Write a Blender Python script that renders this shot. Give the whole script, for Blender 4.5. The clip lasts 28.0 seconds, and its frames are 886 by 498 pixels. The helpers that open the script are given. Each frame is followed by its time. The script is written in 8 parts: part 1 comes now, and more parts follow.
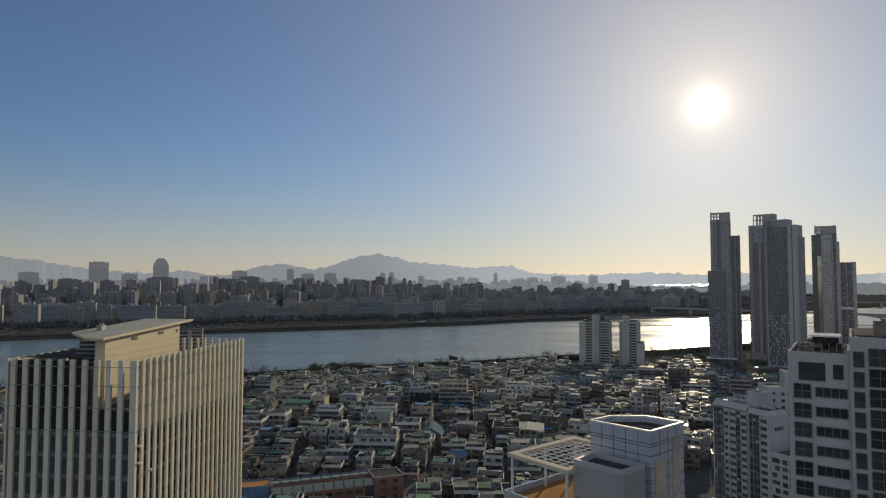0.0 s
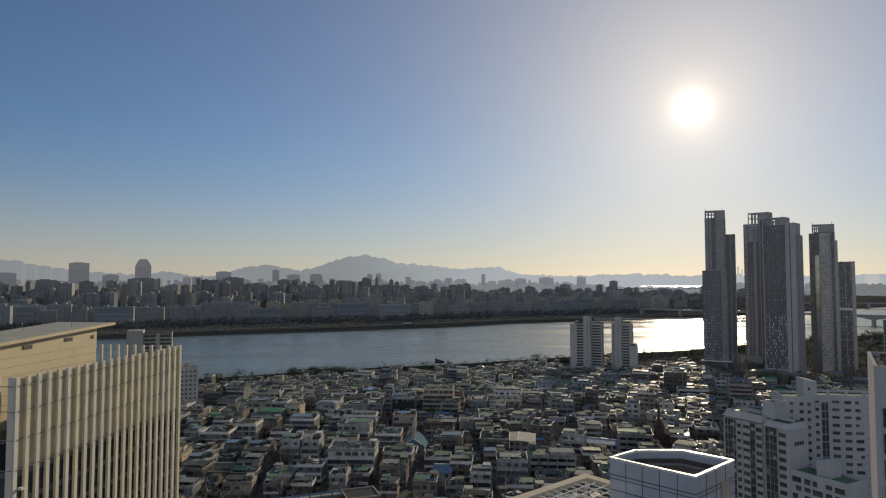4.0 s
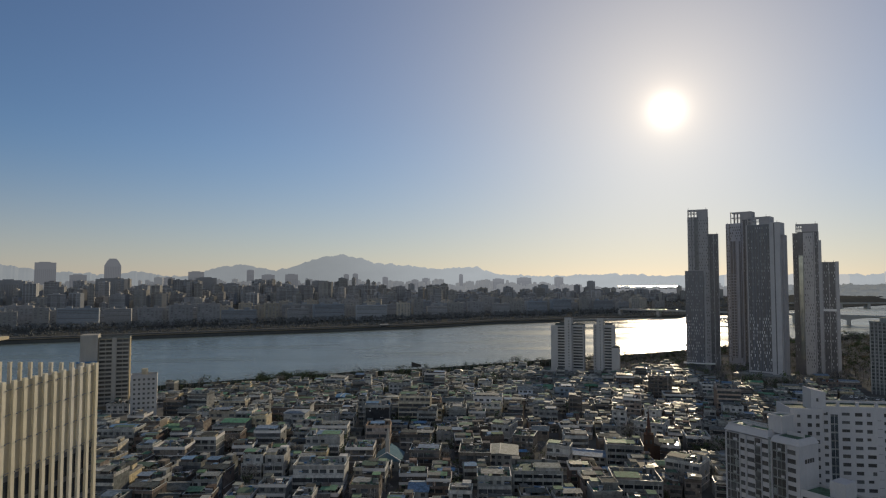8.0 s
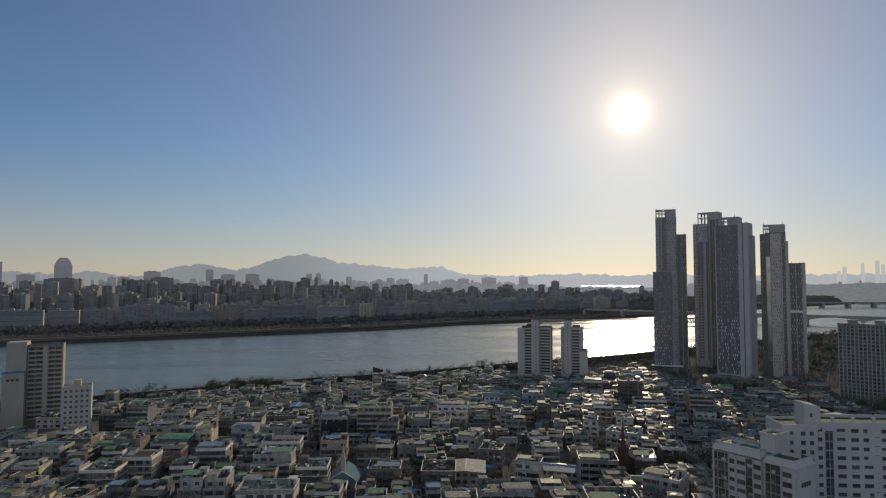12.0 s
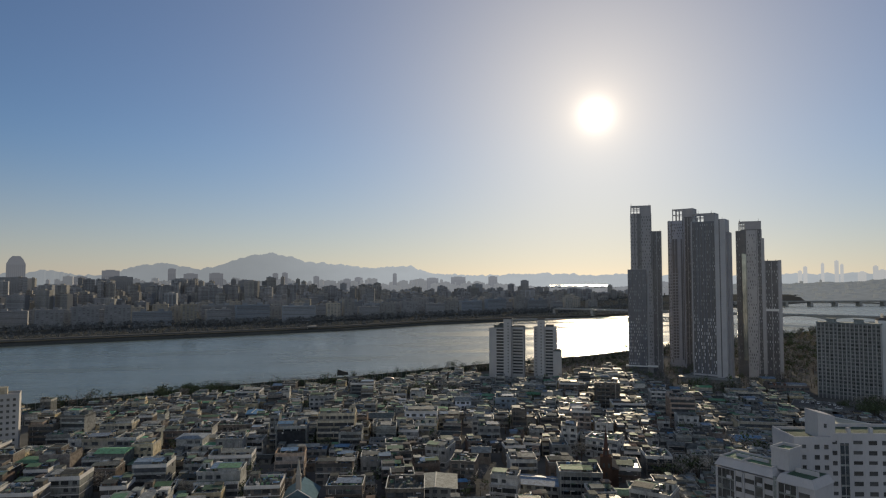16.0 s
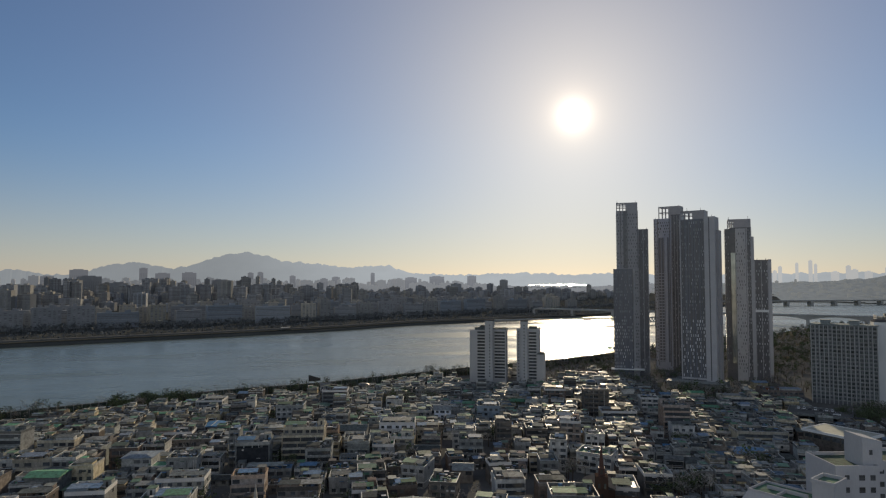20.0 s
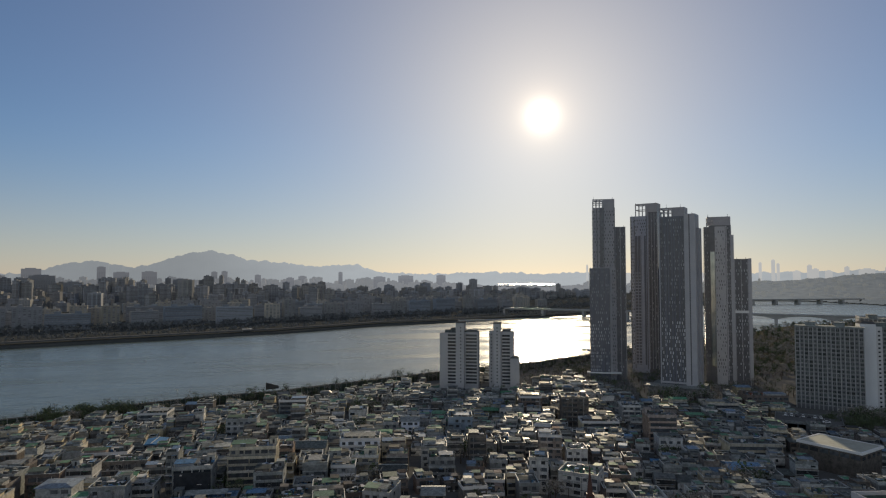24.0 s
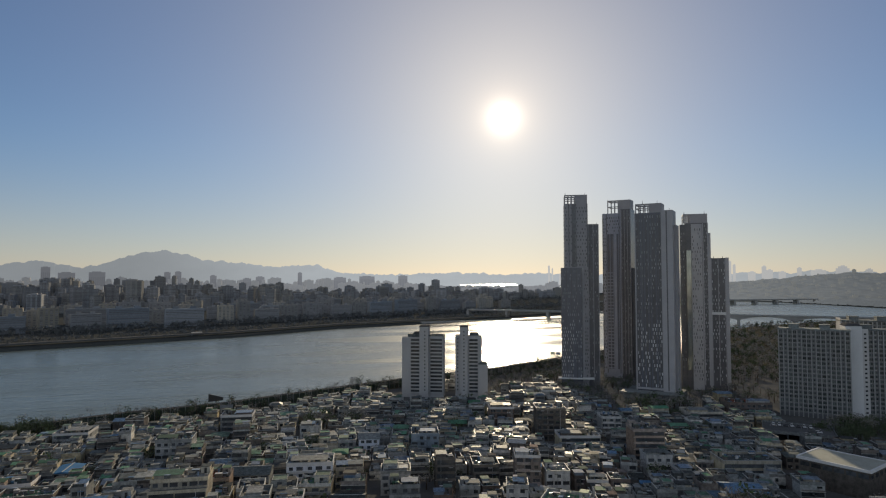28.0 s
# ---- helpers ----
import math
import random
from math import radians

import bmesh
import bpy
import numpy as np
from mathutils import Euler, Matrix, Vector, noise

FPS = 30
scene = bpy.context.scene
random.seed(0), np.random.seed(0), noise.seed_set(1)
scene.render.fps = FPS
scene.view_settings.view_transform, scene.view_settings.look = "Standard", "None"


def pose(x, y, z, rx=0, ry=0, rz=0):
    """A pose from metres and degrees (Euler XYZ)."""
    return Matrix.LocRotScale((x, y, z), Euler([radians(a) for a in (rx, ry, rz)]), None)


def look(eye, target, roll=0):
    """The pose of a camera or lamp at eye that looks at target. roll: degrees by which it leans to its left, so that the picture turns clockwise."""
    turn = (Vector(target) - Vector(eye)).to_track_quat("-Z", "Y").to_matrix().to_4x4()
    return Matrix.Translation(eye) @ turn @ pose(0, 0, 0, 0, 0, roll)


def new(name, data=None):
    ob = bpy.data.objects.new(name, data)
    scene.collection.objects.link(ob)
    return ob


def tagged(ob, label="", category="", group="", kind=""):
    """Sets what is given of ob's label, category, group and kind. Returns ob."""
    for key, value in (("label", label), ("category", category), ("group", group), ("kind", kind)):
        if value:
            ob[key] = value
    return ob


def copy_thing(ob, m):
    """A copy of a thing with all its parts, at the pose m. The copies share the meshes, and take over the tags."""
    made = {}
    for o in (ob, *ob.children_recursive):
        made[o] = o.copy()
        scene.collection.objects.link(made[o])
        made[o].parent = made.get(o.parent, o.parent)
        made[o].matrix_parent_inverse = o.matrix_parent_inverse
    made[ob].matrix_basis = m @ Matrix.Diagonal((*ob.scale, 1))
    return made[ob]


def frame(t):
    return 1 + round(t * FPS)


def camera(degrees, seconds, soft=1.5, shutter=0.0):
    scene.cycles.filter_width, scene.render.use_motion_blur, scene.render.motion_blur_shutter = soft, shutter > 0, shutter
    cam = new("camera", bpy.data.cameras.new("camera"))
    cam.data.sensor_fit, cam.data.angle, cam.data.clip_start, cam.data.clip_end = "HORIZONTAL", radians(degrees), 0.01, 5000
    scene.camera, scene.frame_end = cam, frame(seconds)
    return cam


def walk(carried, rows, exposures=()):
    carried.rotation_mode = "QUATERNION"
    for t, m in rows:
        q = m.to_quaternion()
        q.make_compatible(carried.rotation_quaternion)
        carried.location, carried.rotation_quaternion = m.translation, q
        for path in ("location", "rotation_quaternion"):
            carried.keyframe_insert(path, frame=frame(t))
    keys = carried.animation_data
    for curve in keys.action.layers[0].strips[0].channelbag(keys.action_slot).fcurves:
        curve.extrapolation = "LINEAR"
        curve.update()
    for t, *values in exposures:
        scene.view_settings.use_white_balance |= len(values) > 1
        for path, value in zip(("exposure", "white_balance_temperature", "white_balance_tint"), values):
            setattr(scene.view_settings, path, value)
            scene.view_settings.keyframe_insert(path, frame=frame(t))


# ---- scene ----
# ---------------------------------------------------------------- camera
cam = camera(70.45, 28.0, soft=1.2)

# seconds, eye x, y, z, turn to the right, tilt upwards (degrees)
FLIGHT = [
    (0.0, 0.00, -0.00, 92.09, 0.000, 2.754),
    (1.0, 0.61, 7.71, 91.73, 0.397, 2.808),
    (2.0, 1.31, 14.51, 91.32, 0.752, 2.830),
    (3.0, 1.70, 21.10, 90.86, 0.897, 2.880),
    (3.5, 2.01, 24.18, 90.69, 1.001, 2.887),
    (5.5, 2.34, 35.74, 90.99, 1.611, 2.848),
    (6.0, 2.36, 38.70, 91.10, 1.901, 2.856),
    (7.0, 2.51, 44.38, 90.97, 2.409, 2.886),
    (8.0, 3.13, 50.18, 91.25, 3.151, 2.879),
    (9.0, 3.62, 56.18, 91.62, 3.908, 2.873),
    (10.0, 4.41, 62.08, 92.04, 4.724, 2.866),
    (11.0, 5.28, 68.09, 92.32, 5.527, 2.846),
    (12.0, 5.99, 74.03, 92.76, 6.352, 2.845),
    (13.0, 6.77, 80.39, 92.51, 7.250, 2.839),
    (13.5, 7.24, 83.59, 92.31, 7.699, 2.830),
    (15.5, 9.02, 97.46, 91.13, 8.997, 2.823),
    (16.0, 9.52, 100.97, 91.08, 9.161, 2.814),
    (17.0, 10.77, 107.99, 91.28, 9.499, 2.797),
    (18.0, 11.80, 115.15, 91.60, 9.953, 2.776),
    (19.0, 13.05, 122.46, 91.47, 10.531, 2.761),
    (20.0, 14.33, 129.87, 91.37, 11.121, 2.773),
    (20.5, 15.05, 133.58, 91.36, 11.404, 2.781),
    (22.5, 18.02, 149.12, 91.50, 12.683, 2.738),
    (23.0, 19.02, 153.10, 91.66, 13.099, 2.722),
    (24.0, 21.02, 161.40, 91.99, 13.940, 2.689),
    (25.0, 22.95, 170.08, 91.94, 14.716, 2.700),
    (26.0, 24.83, 179.10, 91.88, 15.585, 2.711),
    (27.0, 27.07, 188.56, 91.62, 16.524, 2.732),
    (28.0, 29.58, 199.25, 91.41, 17.423, 2.760),
]


def aim(x, y, z, turn, tilt):
    a, e = radians(turn), radians(tilt)
    return look((x, y, z), (x + math.sin(a) * math.cos(e), y + math.cos(a) * math.cos(e), z + math.sin(e)))


walk(cam, [(t, aim(*row)) for t, *row in FLIGHT], exposures=[(0.0, 0.35), (28.0, 0.35)])

# ---------------------------------------------------------------- sky and sun
SUN_TURN, SUN_UP = radians(23.0), radians(14.5)
SUN_WAY = Vector((math.sin(SUN_TURN) * math.cos(SUN_UP), math.cos(SUN_TURN) * math.cos(SUN_UP), math.sin(SUN_UP)))

world = bpy.data.worlds.new("winter_afternoon_sky")
scene.world = world
world.use_nodes = True
wt = world.node_tree
wt.nodes.clear()
sky = wt.nodes.new("ShaderNodeTexSky")
sky.sky_type = "NISHITA"
sky.sun_disc = False
sky.sun_elevation = SUN_UP
sky.sun_rotation = SUN_TURN
sky.altitude = 90
sky.air_density = 1.0
sky.dust_density = 0.12
sky.ozone_density = 2.5
sky_bg = wt.nodes.new("ShaderNodeBackground")
sky_bg.inputs["Strength"].default_value = 0.0492
blue = wt.nodes.new("ShaderNodeMix")
blue.data_type, blue.blend_type = "RGBA", "MULTIPLY"
blue.inputs["Factor"].default_value = 1.0
blue.inputs["B"].default_value = (0.77, 0.945, 1.18, 1)
wt.links.new(sky.outputs[0], blue.inputs["A"])
wt.links.new(blue.outputs["Result"], sky_bg.inputs[0])
co = wt.nodes.new("ShaderNodeTexCoord")
sep = wt.nodes.new("ShaderNodeSeparateXYZ")
wt.links.new(co.outputs["Generated"], sep.inputs[0])
dot = wt.nodes.new("ShaderNodeVectorMath")
dot.operation = "DOT_PRODUCT"
dot.inputs[1].default_value = SUN_WAY
wt.links.new(co.outputs["Generated"], dot.inputs[0])
ac = wt.nodes.new("ShaderNodeMath")
ac.operation = "ARCCOSINE"
ac.use_clamp = False
wt.links.new(dot.outputs["Value"], ac.inputs[0])
dim = wt.nodes.new("ShaderNodeMapRange")
dim.interpolation_type = "SMOOTHSTEP"
dim.inputs["From Min"].default_value, dim.inputs["From Max"].default_value = -0.05, 0.22
dim.inputs["To Min"].default_value, dim.inputs["To Max"].default_value = 0.0492 * 0.52, 0.0492
wt.links.new(sep.outputs["Z"], dim.inputs["Value"])
# unseen sky away from the sun, raised slightly to lift shaded sides
raised_sky = wt.nodes.new("ShaderNodeMapRange")
raised_sky.interpolation_type = "SMOOTHSTEP"
raised_sky.inputs["From Min"].default_value, raised_sky.inputs["From Max"].default_value = radians(58), radians(112)
raised_sky.inputs["To Min"].default_value, raised_sky.inputs["To Max"].default_value = 1.0, 1.05
wt.links.new(ac.outputs[0], raised_sky.inputs["Value"])
both = wt.nodes.new("ShaderNodeMath")
both.operation = "MULTIPLY"
wt.links.new(dim.outputs[0], both.inputs[0])
wt.links.new(raised_sky.outputs[0], both.inputs[1])
wt.links.new(both.outputs[0], sky_bg.inputs["Strength"])
# the sun with the bright haze round it


def lobe(width, peak, colour, veil=False):
    """A soft bell of light round the sun: width in degrees."""
    q = wt.nodes.new("ShaderNodeMath")
    q.operation = "DIVIDE"
    q.inputs[1].default_value = radians(width)
    wt.links.new(ac.outputs[0], q.inputs[0])
    s = wt.nodes.new("ShaderNodeMath")
    s.operation = "POWER"
    s.inputs[1].default_value = 2.0
    wt.links.new(q.outputs[0], s.inputs[0])
    p = wt.nodes.new("ShaderNodeMath")
    p.operation = "ADD"
    p.inputs[1].default_value = 1.0
    wt.links.new(s.outputs[0], p.inputs[0])
    d = wt.nodes.new("ShaderNodeMath")
    d.operation = "POWER"
    d.inputs[1].default_value = -1.5
    wt.links.new(p.outputs[0], d.inputs[0])
    m = wt.nodes.new("ShaderNodeMath")
    m.operation = "MULTIPLY"
    m.inputs[1].default_value = peak
    wt.links.new(d.outputs[0], m.inputs[0])
    b = wt.nodes.new("ShaderNodeBackground")
    b.inputs[0].default_value = (*colour, 1)
    if veil:
        return b, m
    wt.links.new(m.outputs[0], b.inputs[1])
    return b


# warm haze that veils the blue towards the sun
veil_bg, veil_fac = lobe(22.0, 0.53, (0.61, 0.5, 0.37), True)
total = wt.nodes.new("ShaderNodeMixShader")
wt.links.new(veil_fac.outputs[0], total.inputs[0])
wt.links.new(sky_bg.outputs[0], total.inputs[1])
wt.links.new(veil_bg.outputs[0], total.inputs[2])
for width, peak, colour in ((0.56, 4.6, (1.0, 0.95, 0.85)), (2.8, 0.24, (1.0, 0.62, 0.24)), (11.0, 0.165, (0.92, 0.9, 0.8))):
    add = wt.nodes.new("ShaderNodeAddShader")
    wt.links.new(total.outputs[0], add.inputs[0])
    wt.links.new(lobe(width, peak, colour).outputs[0], add.inputs[1])
    total = add
# added fill light from the unseen sky behind the camera, for shaded walls
back_fill = wt.nodes.new("ShaderNodeMapRange")
back_fill.interpolation_type = "SMOOTHSTEP"
back_fill.inputs["From Min"].default_value, back_fill.inputs["From Max"].default_value = radians(56), radians(112)
back_fill.inputs["To Min"].default_value, back_fill.inputs["To Max"].default_value = 0.0, 0.23
wt.links.new(ac.outputs[0], back_fill.inputs["Value"])
back_fill_bg = wt.nodes.new("ShaderNodeBackground")
back_fill_bg.inputs[0].default_value = (0.95, 0.93, 0.82, 1)
wt.links.new(back_fill.outputs[0], back_fill_bg.inputs[1])
add = wt.nodes.new("ShaderNodeAddShader")
wt.links.new(total.outputs[0], add.inputs[0])
wt.links.new(back_fill_bg.outputs[0], add.inputs[1])
total = add
# pale winter haze low over the horizon
low_sky = wt.nodes.new("ShaderNodeMapRange")
low_sky.interpolation_type = "SMOOTHERSTEP"
low_sky.inputs["From Min"].default_value, low_sky.inputs["From Max"].default_value = -0.2, 0.25
low_sky.inputs["To Min"].default_value, low_sky.inputs["To Max"].default_value = 0.34, 0.0
wt.links.new(sep.outputs["Z"], low_sky.inputs["Value"])
haze = wt.nodes.new("ShaderNodeBackground")
haze.inputs[0].default_value = (1.0, 0.73, 0.64, 1)
wt.links.new(low_sky.outputs[0], haze.inputs[1])
add = wt.nodes.new("ShaderNodeAddShader")
wt.links.new(total.outputs[0], add.inputs[0])
wt.links.new(haze.outputs[0], add.inputs[1])
total = add
out = wt.nodes.new("ShaderNodeOutputWorld")
wt.links.new(total.outputs[0], out.inputs[0])

sun_data = bpy.data.lights.new("sun", "SUN")
sun_data.energy = 4.1
sun_data.angle = radians(0.53)
sun_data.color = (1.0, 0.82, 0.56)
sun = new("sun", sun_data)
sun.matrix_world = look(SUN_WAY * 500, (0, 0, 0))

# ---------------------------------------------------------------- materials


def material(name, colour, second=None, grain=6.0, stain=0.25, rough=0.75, metal=0.0, bump=0.15, tint=0.0, islands=False, spec=None, streak=1.0, gloss=None):
    """A surface with fine grain and broad stains, in metres; tint: how much single objects (or islands of a mesh) differ; gloss: range of their roughness."""
    m = bpy.data.materials.new(name)
    m.use_nodes = True
    nt = m.node_tree
    b = nt.nodes["Principled BSDF"]
    b.inputs["Roughness"].default_value = rough
    b.inputs["Metallic"].default_value = metal
    b.inputs["Specular IOR Level"].default_value = (0.0 if rough > 0.6 else 0.2 if rough > 0.4 else 0.4) if spec is None else spec
    second = second or tuple(c * 0.72 for c in colour)
    tc = nt.nodes.new("ShaderNodeTexCoord")
    mp = nt.nodes.new("ShaderNodeMapping")
    mp.inputs["Scale"].default_value = (1, 1, streak)
    nt.links.new(tc.outputs["Object"], mp.inputs[0])
    fine = nt.nodes.new("ShaderNodeTexNoise")
    fine.inputs["Scale"].default_value = grain
    fine.inputs["Detail"].default_value = 4
    broad = nt.nodes.new("ShaderNodeTexNoise")
    broad.inputs["Scale"].default_value = stain
    broad.inputs["Detail"].default_value = 5
    broad.inputs["Roughness"].default_value = 0.65
    for n in (fine, broad):
        nt.links.new(mp.outputs[0], n.inputs["Vector"])
    mix = nt.nodes.new("ShaderNodeMath")
    mix.operation = "MULTIPLY_ADD"
    mix.inputs[1].default_value = 0.35
    nt.links.new(fine.outputs["Fac"], mix.inputs[0])
    sc = nt.nodes.new("ShaderNodeMath")
    sc.operation = "MULTIPLY"
    sc.inputs[1].default_value = 0.65
    nt.links.new(broad.outputs["Fac"], sc.inputs[0])
    nt.links.new(sc.outputs[0], mix.inputs[2])
    ramp = nt.nodes.new("ShaderNodeValToRGB")
    ramp.color_ramp.elements[0].position, ramp.color_ramp.elements[1].position = 0.33, 0.62
    ramp.color_ramp.elements[0].color = (*second, 1)
    ramp.color_ramp.elements[1].color = (*colour, 1)
    nt.links.new(mix.outputs[0], ramp.inputs[0])
    last = ramp.outputs[0]
    if tint:
        if islands:
            r = nt.nodes.new("ShaderNodeNewGeometry").outputs["Random Per Island"]
        else:
            r = nt.nodes.new("ShaderNodeObjectInfo").outputs["Random"]
        hsv = nt.nodes.new("ShaderNodeHueSaturation")
        val = nt.nodes.new("ShaderNodeMapRange")
        val.inputs["To Min"].default_value = 1 - tint
        val.inputs["To Max"].default_value = 1 + tint
        nt.links.new(r, val.inputs["Value"])
        nt.links.new(val.outputs[0], hsv.inputs["Value"])
        hue = nt.nodes.new("ShaderNodeMath")
        hue.operation = "MULTIPLY_ADD"
        hue.inputs[1].default_value = 7.13
        hue.inputs[2].default_value = 0.0
        nt.links.new(r, hue.inputs[0])
        fr = nt.nodes.new("ShaderNodeMath")
        fr.operation = "FRACT"
        nt.links.new(hue.outputs[0], fr.inputs[0])
        sat = nt.nodes.new("ShaderNodeMapRange")
        sat.inputs["To Min"].default_value = 0.5
        sat.inputs["To Max"].default_value = 1.1
        nt.links.new(fr.outputs[0], sat.inputs["Value"])
        nt.links.new(sat.outputs[0], hsv.inputs["Saturation"])
        nt.links.new(last, hsv.inputs["Color"])
        last = hsv.outputs[0]
        if gloss:
            polish = nt.nodes.new("ShaderNodeMath")
            polish.operation = "MULTIPLY_ADD"
            polish.inputs[1].default_value, polish.inputs[2].default_value = 17.7, 0.31
            nt.links.new(r, polish.inputs[0])
            part_of = nt.nodes.new("ShaderNodeMath")
            part_of.operation = "FRACT"
            nt.links.new(polish.outputs[0], part_of.inputs[0])
            worn = nt.nodes.new("ShaderNodeMapRange")
            worn.inputs["To Min"].default_value, worn.inputs["To Max"].default_value = gloss
            nt.links.new(part_of.outputs[0], worn.inputs["Value"])
            nt.links.new(worn.outputs[0], b.inputs["Roughness"])
    nt.links.new(last, b.inputs["Base Color"])
    if bump:
        bp = nt.nodes.new("ShaderNodeBump")
        bp.inputs["Strength"].default_value = bump
        bp.inputs["Distance"].default_value = 0.03
        nt.links.new(fine.outputs["Fac"], bp.inputs["Height"])
        nt.links.new(bp.outputs[0], b.inputs["Normal"])
    return m


def window_glass(name, colour=(0.02, 0.025, 0.03), rough=0.08, tint=0.0, islands=False):
    return material(name, colour, tuple(c * 0.5 for c in colour), grain=0.6, stain=0.3, rough=rough, bump=0.0, spec=0.6, tint=tint, islands=islands)


white_paint = material("white_paint", (0.66, 0.66, 0.65), (0.55, 0.55, 0.54), grain=3, stain=0.12, streak=0.3)
white_wall = material("white_render", (0.56, 0.55, 0.535), (0.42, 0.41, 0.4), grain=3, stain=0.15, streak=0.25)
beige_panel = material("beige_panel", (0.53, 0.455, 0.31), (0.45, 0.385, 0.265), grain=2, stain=0.2, rough=0.5)
fin_metal = material("pale_fin", (0.55, 0.51, 0.4), (0.48, 0.445, 0.35), grain=2, stain=0.2, rough=0.45, tint=0.06)
dark_glass = window_glass("dark_glass")
blue_glass = window_glass("blue_grey_glass", (0.06, 0.075, 0.09), rough=0.12)
slab_glass = window_glass("slab_glass", (0.075, 0.08, 0.085), rough=0.25, tint=0.4)
office_glass = material("office_glass", (0.05, 0.055, 0.062), (0.03, 0.034, 0.04), grain=0.6, stain=0.3, rough=0.1, bump=0.0, spec=0.22, tint=0.4)
apartment_white = material("apartment_white", (0.44, 0.44, 0.455), (0.36, 0.36, 0.373), grain=3, stain=0.12, streak=0.3)
office_render = material("office_render", (0.41, 0.405, 0.41), (0.34, 0.335, 0.34), grain=3, stain=0.12, streak=0.3)
stone_render = material("pale_stone_render", (0.4, 0.395, 0.39), (0.32, 0.316, 0.312), grain=3, stain=0.12, streak=0.3)
coping_white = material("coping_white", (0.6, 0.6, 0.59), (0.5, 0.5, 0.49), grain=3, stain=0.2, rough=0.4)
spandrel = material("grey_spandrel", (0.14, 0.145, 0.15), grain=2, rough=0.3)
pane_glass = window_glass("house_pane", (0.075, 0.082, 0.09), rough=0.15, tint=0.5)
dark_metal = material("dark_metal", (0.06, 0.06, 0.06), rough=0.5, metal=0.4)
steel = material("grey_steel", (0.3, 0.31, 0.32), rough=0.45, metal=0.6)
concrete = material("concrete", (0.221, 0.243, 0.238), (0.062, 0.0682, 0.0663), grain=3, stain=0.7, spec=0.07, tint=0.35, gloss=(0.56, 1.0))
dark_roofing = material("dark_roofing", (0.09, 0.09, 0.09), (0.05, 0.05, 0.055), grain=2, stain=0.3, rough=0.8)
green_roofing = material("green_roof_paint", (0.091, 0.195, 0.124), (0.0465, 0.0651, 0.0484), grain=2, stain=0.7, spec=0.06, tint=0.35, gloss=(0.5, 0.95))
grey_roofing = material("grey_roof_slab", (0.111, 0.125, 0.122), (0.0298, 0.0341, 0.0335), grain=2, stain=0.7, spec=0.018, tint=0.4, gloss=(0.58, 1.0))
blue_sheet = material("blue_sheet_roof", (0.117, 0.234, 0.39), (0.0434, 0.0806, 0.13), grain=1.5, stain=0.7, spec=0.06, tint=0.2, gloss=(0.5, 1.0))
orange_deck = material("orange_wood", (0.36, 0.2, 0.09), (0.24, 0.14, 0.065), grain=4, stain=0.6)
tower_grey = material("tower_grey_panel", (0.32, 0.31, 0.317), (0.255, 0.248, 0.254), grain=1, stain=0.1, rough=0.5)
tower_mauve = material("tower_mauve_panel", (0.32, 0.335, 0.385), (0.25, 0.262, 0.302), grain=1, stain=0.1, rough=0.5)
tower_dark = material("tower_dark_glass", (0.14, 0.138, 0.143), (0.1, 0.099, 0.103), grain=0.5, stain=0.06, rough=0.2, spec=0.28, bump=0)
tower_blue = material("tower_blue_glass", (0.15, 0.157, 0.178), (0.11, 0.116, 0.134), grain=0.5, stain=0.06, rough=0.2, spec=0.35, bump=0, streak=0.2)
tower_pale = material("tower_pale_panel", (0.4, 0.393, 0.4), (0.33, 0.325, 0.331), grain=1, stain=0.1, rough=0.45)
slat_white = material("white_window_slat", (0.5, 0.51, 0.52), rough=0.4, tint=0.4, islands=True)
slat_dull = material("grey_window_slat", (0.3, 0.3, 0.31), rough=0.4, tint=0.35, islands=True)
tower_window = window_glass("tower_window", (0.15, 0.155, 0.165), tint=0.5, islands=True)
asphalt = material("asphalt", (0.125, 0.126, 0.124), (0.085, 0.086, 0.085), grain=4, stain=0.1)
earth = material("winter_earth", (0.095, 0.086, 0.06), (0.058, 0.055, 0.04), grain=0.4, stain=0.03, rough=0.9)
bark = material("bark", (0.09, 0.07, 0.055), rough=0.9, grain=5)
twigs = material("bare_twigs", (0.27, 0.245, 0.21), (0.19, 0.175, 0.153), rough=0.9, grain=1.0, stain=0.3, tint=0.3, islands=True)
leaves = material("evergreen_leaves", (0.09, 0.115, 0.055), (0.06, 0.08, 0.04), rough=0.7, grain=1, stain=0.3, tint=0.35, islands=True)
WALLS = [
    material("wall_white", (0.47, 0.47, 0.448), (0.18, 0.18, 0.173), stain=0.55, tint=0.3, streak=0.4),
    material("wall_cream", (0.47, 0.414, 0.297), (0.194, 0.171, 0.122), stain=0.55, tint=0.3, streak=0.4),
    material("wall_red_brick", (0.174, 0.139, 0.119), (0.0706, 0.0554, 0.0492), stain=0.55, grain=5, tint=0.4),
    material("wall_brown_brick", (0.179, 0.161, 0.141), (0.0684, 0.0612, 0.054), stain=0.55, grain=5, tint=0.4),
    material("wall_grey", (0.28, 0.293, 0.284), (0.104, 0.11, 0.107), stain=0.55, tint=0.35, streak=0.4),
    material("wall_pink_tile", (0.37, 0.291, 0.235), (0.144, 0.114, 0.0936), stain=0.55, tint=0.35),
    material("wall_bluish_white", (0.58, 0.62, 0.7), (0.42, 0.45, 0.52), stain=0.2, tint=0.1, streak=0.4),
    material("wall_blue_grey_tile", (0.2, 0.25, 0.3), (0.13, 0.165, 0.2), stain=0.3, grain=5, tint=0.1),
]
